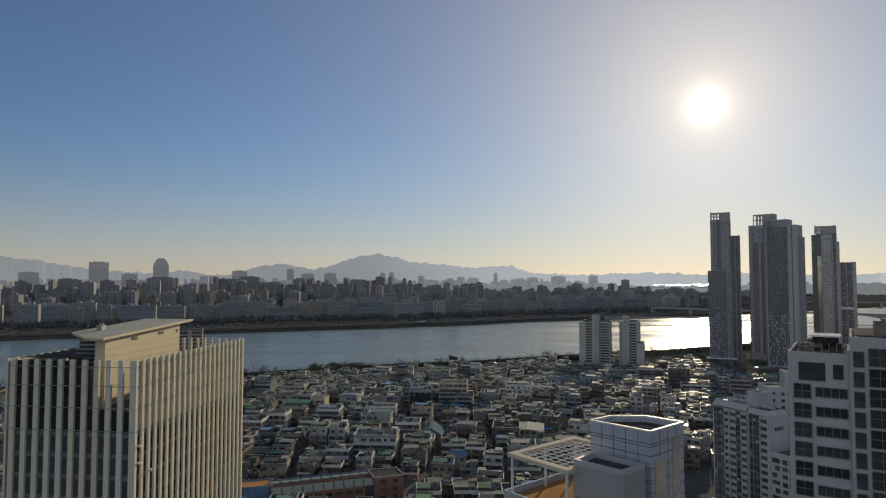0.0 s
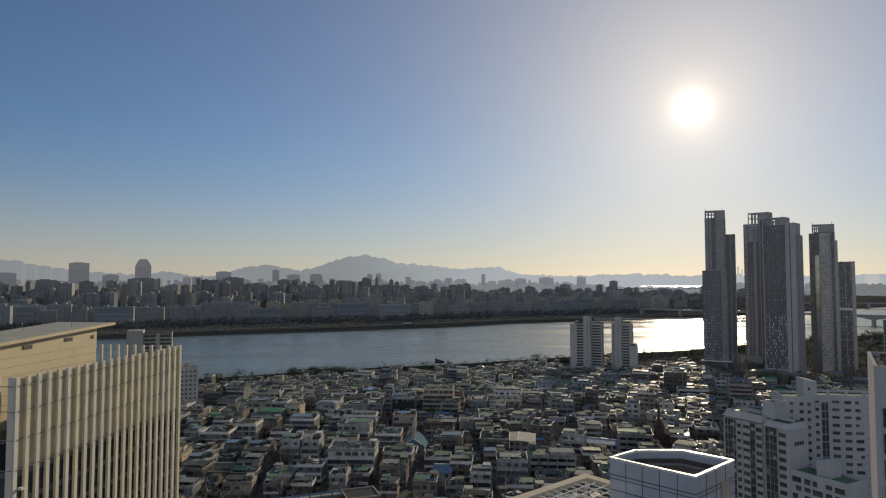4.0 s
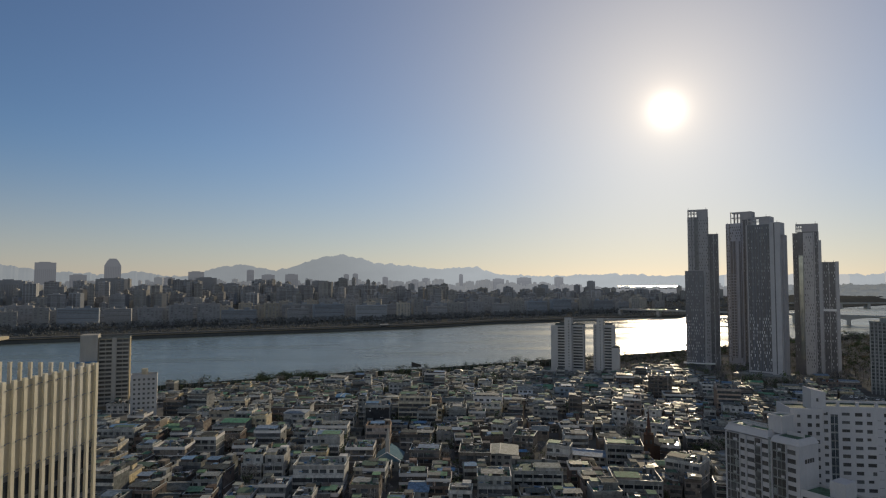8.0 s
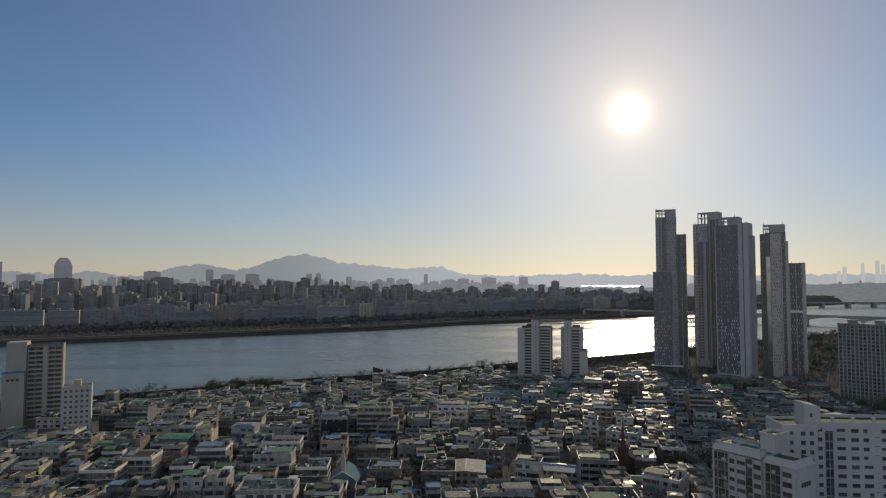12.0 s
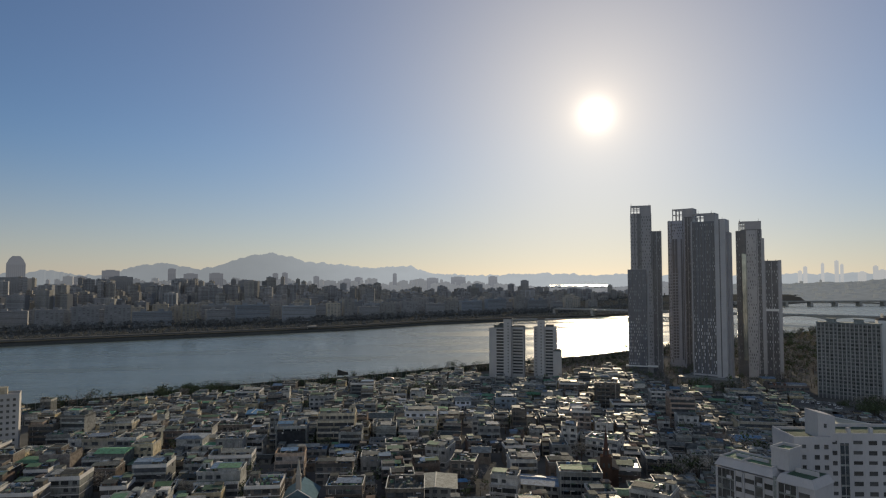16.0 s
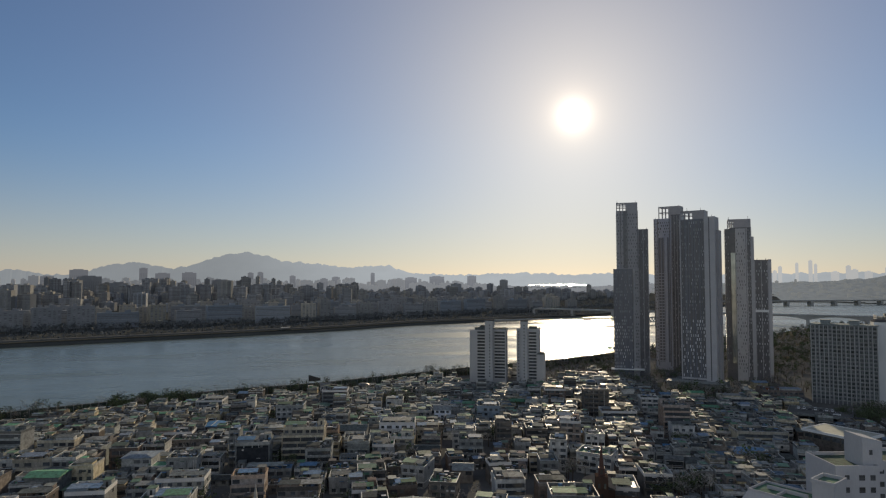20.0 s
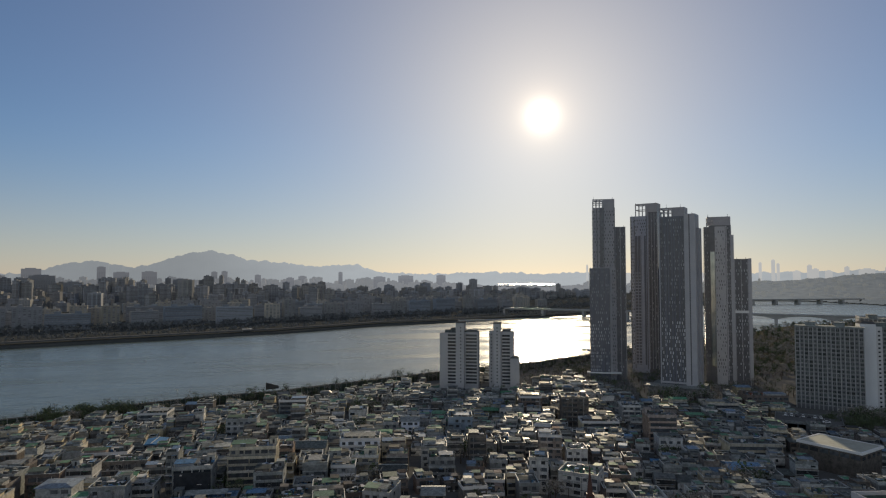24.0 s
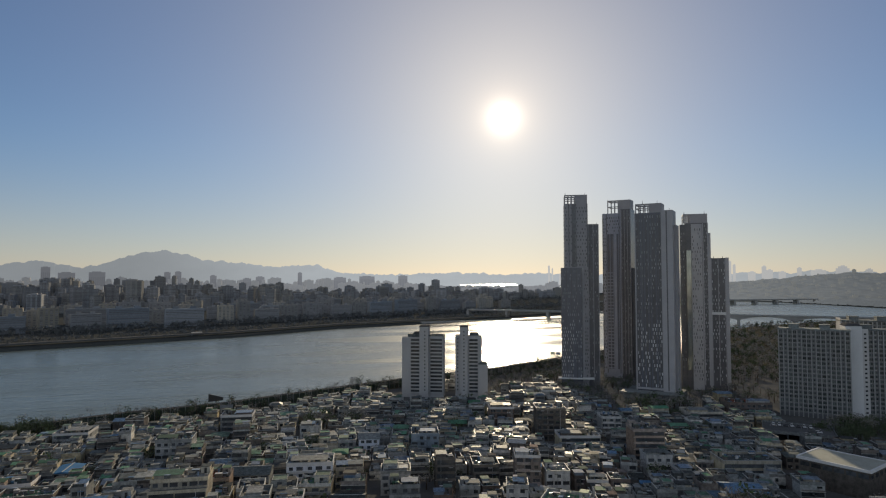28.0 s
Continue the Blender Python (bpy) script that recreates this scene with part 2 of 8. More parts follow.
FAR_WALLS = [
    material("far_wall_white", (0.493, 0.482, 0.448), (0.187, 0.184, 0.169), stain=0.55, grain=1, tint=0.45, islands=True, bump=0),
    material("far_wall_cream", (0.448, 0.386, 0.258), (0.173, 0.148, 0.101), stain=0.55, grain=1, tint=0.45, islands=True, bump=0),
    material("far_wall_brick", (0.185, 0.162, 0.143), (0.072, 0.0641, 0.0569), stain=0.55, grain=1, tint=0.5, islands=True, bump=0),
    material("far_wall_grey", (0.28, 0.296, 0.288), (0.112, 0.118, 0.115), stain=0.55, grain=1, tint=0.5, islands=True, bump=0),
]
FAR_ROOFS = [
    material("far_roof_grey", (0.111, 0.125, 0.121), (0.0279, 0.0322, 0.0316), stain=0.7, grain=1, spec=0.07, tint=0.45, islands=True, bump=0, gloss=(0.5, 1.0)),
    material("far_roof_green", (0.104, 0.247, 0.156), (0.0558, 0.0868, 0.062), stain=0.7, grain=1, spec=0.04, tint=0.35, islands=True, bump=0, gloss=(0.55, 1.0)),
    material("far_roof_pale", (0.26, 0.281, 0.268), (0.0713, 0.0775, 0.0744), stain=0.7, grain=1, spec=0.14, tint=0.3, islands=True, bump=0, gloss=(0.5, 1.0)),
    material("far_roof_blue", (0.13, 0.208, 0.299), (0.0434, 0.0682, 0.0992), stain=0.7, grain=1, spec=0.07, tint=0.25, islands=True, bump=0, gloss=(0.5, 1.0)),
]
wet_roof = material("wet_roofing", (0.2, 0.18, 0.15), (0.12, 0.11, 0.1), grain=1, stain=0.4, rough=0.3, spec=0.28, bump=0.02)
pale_rim = material("pale_roof_rim", (0.36, 0.385, 0.37), (0.21, 0.226, 0.216), stain=0.3, grain=1, spec=0.16, tint=0.4, islands=True, bump=0, gloss=(0.42, 0.85))
far_pane = window_glass("far_pane", (0.08, 0.086, 0.092), rough=0.2, tint=0.5, islands=True)
# far city greys drawn close together, so distance haze sits in the colour
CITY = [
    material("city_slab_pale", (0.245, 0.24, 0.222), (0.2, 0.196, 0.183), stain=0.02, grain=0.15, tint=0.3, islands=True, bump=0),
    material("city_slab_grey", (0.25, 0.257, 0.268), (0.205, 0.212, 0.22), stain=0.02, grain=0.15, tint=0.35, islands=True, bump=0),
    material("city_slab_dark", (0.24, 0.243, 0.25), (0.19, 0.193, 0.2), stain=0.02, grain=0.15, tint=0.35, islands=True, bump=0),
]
# panes almost as pale as the slabs, with haze put into their colour
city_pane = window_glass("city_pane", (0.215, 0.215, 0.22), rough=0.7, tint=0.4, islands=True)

water = bpy.data.materials.new("river_water")
water.use_nodes = True
wnt = water.node_tree
wb = wnt.nodes["Principled BSDF"]
wb.inputs["Base Color"].default_value = (0.085, 0.105, 0.088, 1)
wb.inputs["Roughness"].default_value = 0.12
wb.inputs["IOR"].default_value = 1.33
wb.inputs["Specular IOR Level"].default_value = 0.4
wtc = wnt.nodes.new("ShaderNodeTexCoord")
wmap = wnt.nodes.new("ShaderNodeMapping")
wmap.inputs["Rotation"].default_value = (0, 0, radians(-24))
wmap.inputs["Scale"].default_value = (0.35, 1.0, 1.0)
wnt.links.new(wtc.outputs["Object"], wmap.inputs[0])
ripple = wnt.nodes.new("ShaderNodeTexNoise")
ripple.inputs["Scale"].default_value = 0.22
ripple.inputs["Detail"].default_value = 6
ripple.inputs["Roughness"].default_value = 0.62
swell = wnt.nodes.new("ShaderNodeTexNoise")
swell.inputs["Scale"].default_value = 0.012
swell.inputs["Detail"].default_value = 3
for n in (ripple, swell):
    wnt.links.new(wmap.outputs[0], n.inputs["Vector"])
wbump = wnt.nodes.new("ShaderNodeBump")
wbump.inputs["Strength"].default_value = 0.5
wbump.inputs["Distance"].default_value = 0.35
wave = wnt.nodes.new("ShaderNodeTexNoise")
wave.inputs["Scale"].default_value = 0.11
wave.inputs["Detail"].default_value = 4
wnt.links.new(wmap.outputs[0], wave.inputs["Vector"])
swells = wnt.nodes.new("ShaderNodeMath")
swells.operation = "MULTIPLY_ADD"
swells.inputs[1].default_value = 4.0
wnt.links.new(wave.outputs["Fac"], swells.inputs[0])
wnt.links.new(ripple.outputs["Fac"], swells.inputs[2])
wnt.links.new(swells.outputs[0], wbump.inputs["Height"])
wnt.links.new(wbump.outputs[0], wb.inputs["Normal"])
wr = wnt.nodes.new("ShaderNodeMapRange")
wr.inputs["From Min"].default_value, wr.inputs["From Max"].default_value = 0.35, 0.65
wr.inputs["To Min"].default_value, wr.inputs["To Max"].default_value = 0.16, 0.32
wnt.links.new(swell.outputs["Fac"], wr.inputs["Value"])
wnt.links.new(wr.outputs[0], wb.inputs["Roughness"])


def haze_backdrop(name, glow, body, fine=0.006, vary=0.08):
    """A far backdrop with the haze of the air painted in as emission."""
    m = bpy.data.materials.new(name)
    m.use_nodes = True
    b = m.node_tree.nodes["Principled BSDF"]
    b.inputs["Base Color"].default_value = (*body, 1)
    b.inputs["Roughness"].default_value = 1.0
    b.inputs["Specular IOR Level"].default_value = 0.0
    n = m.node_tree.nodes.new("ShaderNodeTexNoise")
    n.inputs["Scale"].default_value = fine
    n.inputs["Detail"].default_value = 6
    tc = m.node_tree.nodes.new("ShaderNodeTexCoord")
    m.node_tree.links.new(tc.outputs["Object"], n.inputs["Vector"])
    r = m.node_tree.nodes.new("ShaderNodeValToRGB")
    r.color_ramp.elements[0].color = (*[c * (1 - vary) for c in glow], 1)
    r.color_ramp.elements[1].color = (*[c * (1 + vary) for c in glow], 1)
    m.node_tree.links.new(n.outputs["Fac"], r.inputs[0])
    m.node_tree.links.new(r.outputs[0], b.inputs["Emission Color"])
    # the painted haze glows more strongly towards the sun
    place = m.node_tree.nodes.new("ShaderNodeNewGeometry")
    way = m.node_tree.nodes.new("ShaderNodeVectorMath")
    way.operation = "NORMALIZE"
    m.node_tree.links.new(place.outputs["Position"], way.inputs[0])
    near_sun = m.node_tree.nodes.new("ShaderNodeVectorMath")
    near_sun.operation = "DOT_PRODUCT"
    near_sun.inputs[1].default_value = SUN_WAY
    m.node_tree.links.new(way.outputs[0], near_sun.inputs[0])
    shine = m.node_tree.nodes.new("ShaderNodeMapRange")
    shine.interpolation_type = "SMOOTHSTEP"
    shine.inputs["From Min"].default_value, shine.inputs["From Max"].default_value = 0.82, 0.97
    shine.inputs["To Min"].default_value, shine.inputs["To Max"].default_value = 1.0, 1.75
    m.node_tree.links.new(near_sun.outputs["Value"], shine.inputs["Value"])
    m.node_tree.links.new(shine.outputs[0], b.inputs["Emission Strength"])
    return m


# the emission of hills, towers and far city stands in for air light
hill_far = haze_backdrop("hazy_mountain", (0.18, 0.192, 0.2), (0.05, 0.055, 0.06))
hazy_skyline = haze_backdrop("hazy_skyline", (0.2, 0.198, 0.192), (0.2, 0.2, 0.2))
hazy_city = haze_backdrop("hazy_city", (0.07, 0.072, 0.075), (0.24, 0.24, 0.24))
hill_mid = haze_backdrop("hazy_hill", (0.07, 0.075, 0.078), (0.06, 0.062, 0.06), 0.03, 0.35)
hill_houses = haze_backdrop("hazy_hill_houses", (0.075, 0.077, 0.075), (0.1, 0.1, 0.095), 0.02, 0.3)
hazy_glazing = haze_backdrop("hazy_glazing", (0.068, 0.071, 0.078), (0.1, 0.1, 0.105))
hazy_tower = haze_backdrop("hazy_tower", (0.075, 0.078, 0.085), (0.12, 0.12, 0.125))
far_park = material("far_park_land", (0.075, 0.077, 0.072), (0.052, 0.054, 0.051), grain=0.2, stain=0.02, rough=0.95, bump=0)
# tree colour lifted to pale grey to hold the haze of the distance
hazed_far_twigs = material("far_park_trees", (0.155, 0.162, 0.16), (0.11, 0.116, 0.114), grain=0.2, stain=0.05, rough=0.95, bump=0, tint=0.2, islands=True)

# ---------------------------------------------------------------- building kit


class Shape:
    """Collects boxes and prisms into one mesh."""

    def __init__(self):
        self.v, self.f, self.m, self.turn, self.at = [], [], [], 0.0, (0.0, 0.0, 0.0)

    def put(self, verts, faces, slot=0):
        n = len(self.v)
        c, s = math.cos(self.turn), math.sin(self.turn)
        ax, ay, az = self.at
        self.v += [(ax + c * x - s * y, ay + s * x + c * y, az + z) for x, y, z in verts]
        self.f += [tuple(n + i for i in f) for f in faces]
        self.m += [slot] * len(faces)
        return self

    def box(self, x0, x1, y0, y1, z0, z1, slot=0):
        v = [(x0, y0, z0), (x1, y0, z0), (x1, y1, z0), (x0, y1, z0), (x0, y0, z1), (x1, y0, z1), (x1, y1, z1), (x0, y1, z1)]
        return self.put(v, [(0, 1, 5, 4), (1, 2, 6, 5), (2, 3, 7, 6), (3, 0, 4, 7), (4, 5, 6, 7), (3, 2, 1, 0)], slot)

    def prism(self, poly, z0, z1, slot=0):
        n = len(poly)
        v = [(x, y, z0) for x, y in poly] + [(x, y, z1) for x, y in poly]
        f = [(i, (i + 1) % n, n + (i + 1) % n, n + i) for i in range(n)]
        return self.put(v, f + [tuple(range(n, 2 * n)), tuple(range(n - 1, -1, -1))], slot)

    def frustum(self, x0, x1, y0, y1, z0, z1, dx, dy, slot=0):
        v = [(x0, y0, z0), (x1, y0, z0), (x1, y1, z0), (x0, y1, z0), (x0 + dx, y0 + dy, z1), (x1 - dx, y0 + dy, z1), (x1 - dx, y1 - dy, z1), (x0 + dx, y1 - dy, z1)]
        return self.put(v, [(0, 1, 5, 4), (1, 2, 6, 5), (2, 3, 7, 6), (3, 0, 4, 7), (4, 5, 6, 7), (3, 2, 1, 0)], slot)

    def gable(self, x0, x1, y0, y1, z0, z1, slot=0):
        xm = (x0 + x1) / 2
        v = [(x0, y0, z0), (x1, y0, z0), (x1, y1, z0), (x0, y1, z0), (xm, y0, z1), (xm, y1, z1)]
        return self.put(v, [(0, 1, 4), (2, 3, 5), (1, 2, 5, 4), (3, 0, 4, 5), (3, 2, 1, 0)], slot)

    def gable_x(self, x0, x1, y0, y1, z0, z1, slot=0):
        """A pitched roof whose ridge runs along x."""
        ym = (y0 + y1) / 2
        v = [(x0, y0, z0), (x1, y0, z0), (x1, y1, z0), (x0, y1, z0), (x0, ym, z1), (x1, ym, z1)]
        return self.put(v, [(0, 1, 5, 4), (1, 2, 5), (2, 3, 4, 5), (3, 0, 4), (3, 2, 1, 0)], slot)

    def ring(self, x0, x1, y0, y1, z0, z1, w, slot=0):
        """A parapet: four butted walls round a rectangle."""
        self.box(x0, x1, y0, y0 + w, z0, z1, slot)
        self.box(x0, x1, y1 - w, y1, z0, z1, slot)
        self.box(x0, x0 + w, y0 + w, y1 - w, z0, z1, slot)
        return self.box(x1 - w, x1, y0 + w, y1 - w, z0, z1, slot)

    def drum(self, x, y, r, z0, z1, n=10, slot=0, r1=None):
        r1 = r if r1 is None else r1
        p = [(math.cos(2 * math.pi * i / n), math.sin(2 * math.pi * i / n)) for i in range(n)]
        v = [(x + r * a, y + r * b, z0) for a, b in p] + [(x + r1 * a, y + r1 * b, z1) for a, b in p]
        f = [(i, (i + 1) % n, n + (i + 1) % n, n + i) for i in range(n)]
        return self.put(v, f + [tuple(range(n, 2 * n)), tuple(range(n - 1, -1, -1))], slot)

    def mesh(self, name, mats):
        me = bpy.data.meshes.new(name)
        me.from_pydata(self.v, [], self.f)
        for m in mats if isinstance(mats, (list, tuple)) else [mats]:
            me.materials.append(m)
        if any(self.m):
            me.polygons.foreach_set("material_index", self.m)
        me.update()
        return me


def part(name, shape, mats, parent, label="", at=None):
    """One mesh object under a thing or a part. shape: a Shape, or a mesh that other parts share."""
    me = shape if isinstance(shape, bpy.types.Mesh) else shape.mesh(name, mats)
    ob = new(name, me)
    ob.parent = parent
    if at:
        ob.location = at
    if label:
        ob["label"] = label
    return ob


def thing(name, label, category, x=0, y=0, z=0, turn=0, group="", kind=""):
    ob = new(name)
    ob.matrix_basis = pose(x, y, z, 0, 0, turn)
    return tagged(ob, label, category, group, kind)


def solid(name, shape, mats, label, category, group="", kind="", x=0, y=0, z=0, turn=0):
    """A thing or a piece of the setting that is one mesh."""
    ob = new(name, shape.mesh(name, mats))
    ob.matrix_basis = pose(x, y, z, 0, 0, turn)
    return tagged(ob, label, category, group, kind)


def box_mesh(name, w, d, h, mat):
    """A shared box: centred in x and z, from 0 back to d in y."""
    return Shape().box(-w / 2, w / 2, 0, d, -h / 2, h / 2).mesh(name, mat)


def along(pts, x):
    """Height of a polyline at x."""
    for (x0, y0), (x1, y1) in zip(pts, pts[1:]):
        if x <= x1:
            return y0 + (y1 - y0) * (x - x0) / (x1 - x0)
    return pts[-1][1]

# ---------------------------------------------------------------- land and river
NEAR_BANK = [(-6000, -1500), (-600, 425), (-191, 604), (-50, 669), (17, 686), (151, 749), (268, 793), (372, 848), (724, 1042), (965, 1185), (1500, 1330), (1976, 1640), (2097, 2170), (2125, 2520), (2135, 2540), (6000, 3000)]
FAR_BANK = [(-6000, -1000), (-1500, 625), (-620, 993), (-335, 1123), (17, 1272), (190, 1393), (458, 1495), (620, 1568), (760, 1640), (1200, 1960), (2120, 2535), (2135, 2541), (6000, 3001)]


def land_height(d):
    """The land beyond the river climbs gently towards the hills."""
    return 0.0 if d < 1900 else min(52.0, (d - 1900) * 0.0186)


xs = sorted(set([-6000, -4500, -3200, -2400] + list(range(-2000, 2080, 40)) + [-191, -50, 17, 151, 268, 372, 724, 965, 1976, 2097, 2110, 2125, 2130, 2135, 2400, 3000, 4000, 6000]))
rows = []
for x in xs:
    n, f = along(NEAR_BANK, x), along(FAR_BANK, x)
    f = max(f, n + 0.5)
    wet = f - n > 60
    k = -5.0 if wet else 0.0
    ys = [-3500, -1800 if n > -1200 else -3000, n - 400 if n - 400 > -1700 else -2800, n - 8, n, n + (6 if wet else 0.1), f - (6 if wet else 0.1), f, f + 14]
    zs = [0, 0, 0, 0, 0, k, k, 1.0, 2.0]
    for s in (120, 300, 700, 1200, 1800, 2400, 3000, 3600):
        y = f + 14 + s
        ys.append(y)
        zs.append(max(2.0, land_height(math.hypot(x, y))))
    rows.append(list(zip([x] * len(ys), ys, zs)))
g = Shape()
cols = len(rows[0])
g.v = [p for r in rows for p in r]
g.f = [(i * cols + j, (i + 1) * cols + j, (i + 1) * cols + j + 1, i * cols + j + 1) for i in range(len(rows) - 1) for j in range(cols - 1)]
g.m = [1 if j >= 6 or xs[i] > 1450 else 0 for i in range(len(rows) - 1) for j in range(cols - 1)]
solid("ground", g, [earth, far_park], "brown winter earth, banks and park land", "ground", kind="structure")
w = Shape()
w.put([(-6000, -2600, -2), (6000, -2600, -2), (6000, 4200, -2), (-6000, 4200, -2)], [(0, 1, 2, 3)])
solid("water", w, water, "wide grey-blue river glittering under the low sun", "river", kind="structure")
far_reach = Shape()
rr = random.Random(8)
for q in range(10):
    p0, p1, inner = radians(18.5 + q * 0.49), radians(18.5 + (q + 1) * 0.49), 4060 + rr.uniform(0, 230)
    far_reach.put([(math.sin(p) * r, math.cos(p) * r, z) for p, r, z in ((p0, inner, 46.5 + (inner - 3950) * 0.0287), (p1, inner, 46.5 + (inner - 3950) * 0.0287), (p1, 4420, 60.0), (p0, 4420, 60.0))], [(0, 1, 2, 3)])
solid("water_far_reach", far_reach, water, "distant gleaming reach of the river", "river", kind="structure")
street = Shape()
street.prism([(-700, 60), (700, 60), (720, 640), (430, 800), (372, 815), (268, 762), (151, 717), (17, 655), (-50, 636), (-191, 572), (-600, 395)], 0.02, 0.06)
solid("road_quarter", street, asphalt, "worn asphalt lanes between the houses", "road", kind="structure")

# ridge line on the horizon: turn and rise above eye level (degrees)
FAR_HILLS = [(-62, 0.8), (-50, 0.9), (-41, 1.5), (-35.5, 1.75), (-33.5, 1.55), (-31.5, 1.15), (-29.5, 0.85), (-28, 0.72), (-26, 0.55), (-24.5, 0.42), (-22.8, 0.78), (-20.5, 0.36), (-18.5, 0.4), (-17, 0.95), (-15.4, 1.3), (-13.8, 1.33), (-12.3, 0.9), (-10.3, 1.15), (-8.3, 1.9), (-6.8, 2.25), (-5.2, 2.28), (-3.9, 1.8), (-2.4, 1.52), (-0.9, 1.42), (1.0, 1.28), (2.9, 1.0), (4.7, 1.22), (6.5, 1.16), (7.6, 0.65), (11, 0.42), (14.1, 0.44), (18, 0.6), (21.5, 0.45), (25, 0.5), (30, 0.4), (38, 0.45), (46, 0.6), (58, 0.5), (80, 0.6)]


def ridge(name, hills, dist, base, mat, label, rough, first=-62.0, steps=1140, foot=420):
    s = Shape()
    az = [first + i * 0.12 for i in range(steps)]
    ring = []
    for a in az:
        e = sum(along(hills, a + o) for o in (-0.5, 0, 0.5)) / 3
        e += rough * (noise.noise(Vector((a * 0.9, 3.1, dist))) * 0.6 + noise.noise(Vector((a * 2.3, 1.7, dist))) * 0.7 + noise.noise(Vector((a * 6.0, 8.7, dist))) * 0.4)
        z = 91 + dist * math.tan(radians(e))
        sx, cy = math.sin(radians(a)), math.cos(radians(a))
        ring.append([(sx * dist, cy * dist, z), (sx * (dist - foot * 0.4), cy * (dist - foot * 0.4), base + (z - base) * 0.55), (sx * (dist - foot), cy * (dist - foot), base), (sx * (dist + 60), cy * (dist + 60), base)])
    s.v = [p for r in ring for p in r]
    for i in range(len(ring) - 1):
        for j, k in ((2, 1), (1, 0), (0, 3)):
            s.f.append((i * 4 + j, i * 4 + 4 + j, i * 4 + 4 + k, i * 4 + k))
    s.m = [0] * len(s.f)
    return solid(name, s, mat, label, "mountains", kind="structure")


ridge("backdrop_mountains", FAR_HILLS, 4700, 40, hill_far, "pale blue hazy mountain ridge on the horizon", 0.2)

# wooded hill with houses on the shore downstream
SHORE_HILL = [(25, -1.0), (28, -0.6), (33, -0.3), (38, -0.25), (42, -0.08), (44, 0.12), (45.8, 0.32), (48.5, 0.5), (50.2, 0.45), (52.6, 0.4), (58, 0.6), (70, 0.6), (90, 0.6)]
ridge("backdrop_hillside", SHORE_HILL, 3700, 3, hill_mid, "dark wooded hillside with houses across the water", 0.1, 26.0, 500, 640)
rs = random.Random(4)
hs = Shape()
for i in range(640):
    a = rs.uniform(28, 84)
    k = rs.uniform(0.02, 1.0) ** 0.8
    dist = 3700 - 640 * (1 - k)
    top = 91 + 3700 * math.tan(radians(along(SHORE_HILL, a)))
    z = 3 + (top - 3) * (0.55 * k / 0.6 if k < 0.6 else 0.55 + 0.45 * (k - 0.6) / 0.4)
    hs.turn, hs.at = radians(-a + rs.uniform(-30, 30)), (math.sin(radians(a)) * dist, math.cos(radians(a)) * dist, z - 6)
    w, h = rs.uniform(2.5, 10), 6 + rs.choice((4, 6, 8, 10, 15)) * rs.uniform(0.7, 1.1)
    hs.box(-w, w, -6, 6, 0, h)
    hs.box(-w * 0.4, w * 0.2, -3, 3, h, h + 2.5)
st = Shape()
for i in range(700):
    k = rs.random()
    x, y, r = 1985 + 150 * k + rs.uniform(0, 330), 1640 + 900 * k, rs.uniform(4, 9)
    st.at = (x, y, 0)
    for q in range(3):
        dx, dy = rs.uniform(-r, r), rs.uniform(-r, r)
        st.put([(dx + r * math.cos(b), dy + r * math.sin(b), r * 0.2) for b in (0, 1.26, 2.51, 3.77, 5.03)] + [(dx, dy, r * rs.uniform(0.9, 1.6))], [(0, 1, 5), (1, 2, 5), (2, 3, 5), (3, 4, 5), (4, 0, 5)])
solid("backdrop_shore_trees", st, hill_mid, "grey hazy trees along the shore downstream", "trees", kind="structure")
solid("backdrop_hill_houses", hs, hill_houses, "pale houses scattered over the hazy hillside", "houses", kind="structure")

# ---------------------------------------------------------------- four riverside residential towers


def slits(x0, x1, z0, z1, step_x, step_z, w, h, y, seed, fill=0.8, stagger=True, side=None):
    """Rows of small upright window pieces on a face that looks to -y (side: 'left' for a face that looks to -x)."""
    s, rnd = Shape(), random.Random(seed)
    n = max(1, int((x1 - x0) / step_x))
    k, z = 0, z0
    while z + h < z1:
        for i in range(n):
            if rnd.random() > fill:
                continue
            x = x0 + (i + 0.5) * (x1 - x0) / n + (0.22 * step_x * (1 if k % 2 else -1) if stagger else 0)
            if side == "left":
                s.box(y - 0.12, y + 0.1, x - w / 2, x + w / 2, z, z + h)
            elif side == "right":
                s.box(y - 0.1, y + 0.12, x - w / 2, x + w / 2, z, z + h)
            else:
                s.box(x - w / 2, x + w / 2, y - 0.12, y + 0.1, z, z + h)
        k += 1
        z += step_z
    return s


def crown(x0, x1, y0, y1, z0, z1, open_to):
    """An open frame of posts and beams on a tower's roof; solid beyond open_to."""
    s = Shape()
    xs_ = [x0 + (open_to - x0) * i / 3 for i in range(4)]
    zm = (z0 + z1) / 2
    for x in xs_:
        for y in (y0, y1 - 0.8):
            s.box(x, x + 0.8, y, y + 0.8, z0, z1)
    for z in (zm - 0.3, z1 - 1.2):
        for y in (y0 + 0.05, y1 - 0.75):
            s.box(x0, open_to + 0.7, y, y + 0.7, z, z + (1.2 if z > zm else 0.6))
        s.box(x0 + 0.05, x0 + 0.75, y0 + 0.8, y1 - 0.8, z, z + (1.2 if z > zm else 0.6))
    s.box(open_to + 0.8, x1, y0 - 0.05, y1 + 0.05, z0, z1)
    return s


def mast(parent, x, y, z, h):
    s = Shape().drum(x, y, 0.12, z, z + h, 6).drum(x, y, 0.35, z, z + 0.4, 6)
    part("mast", s, dark_metal, parent)


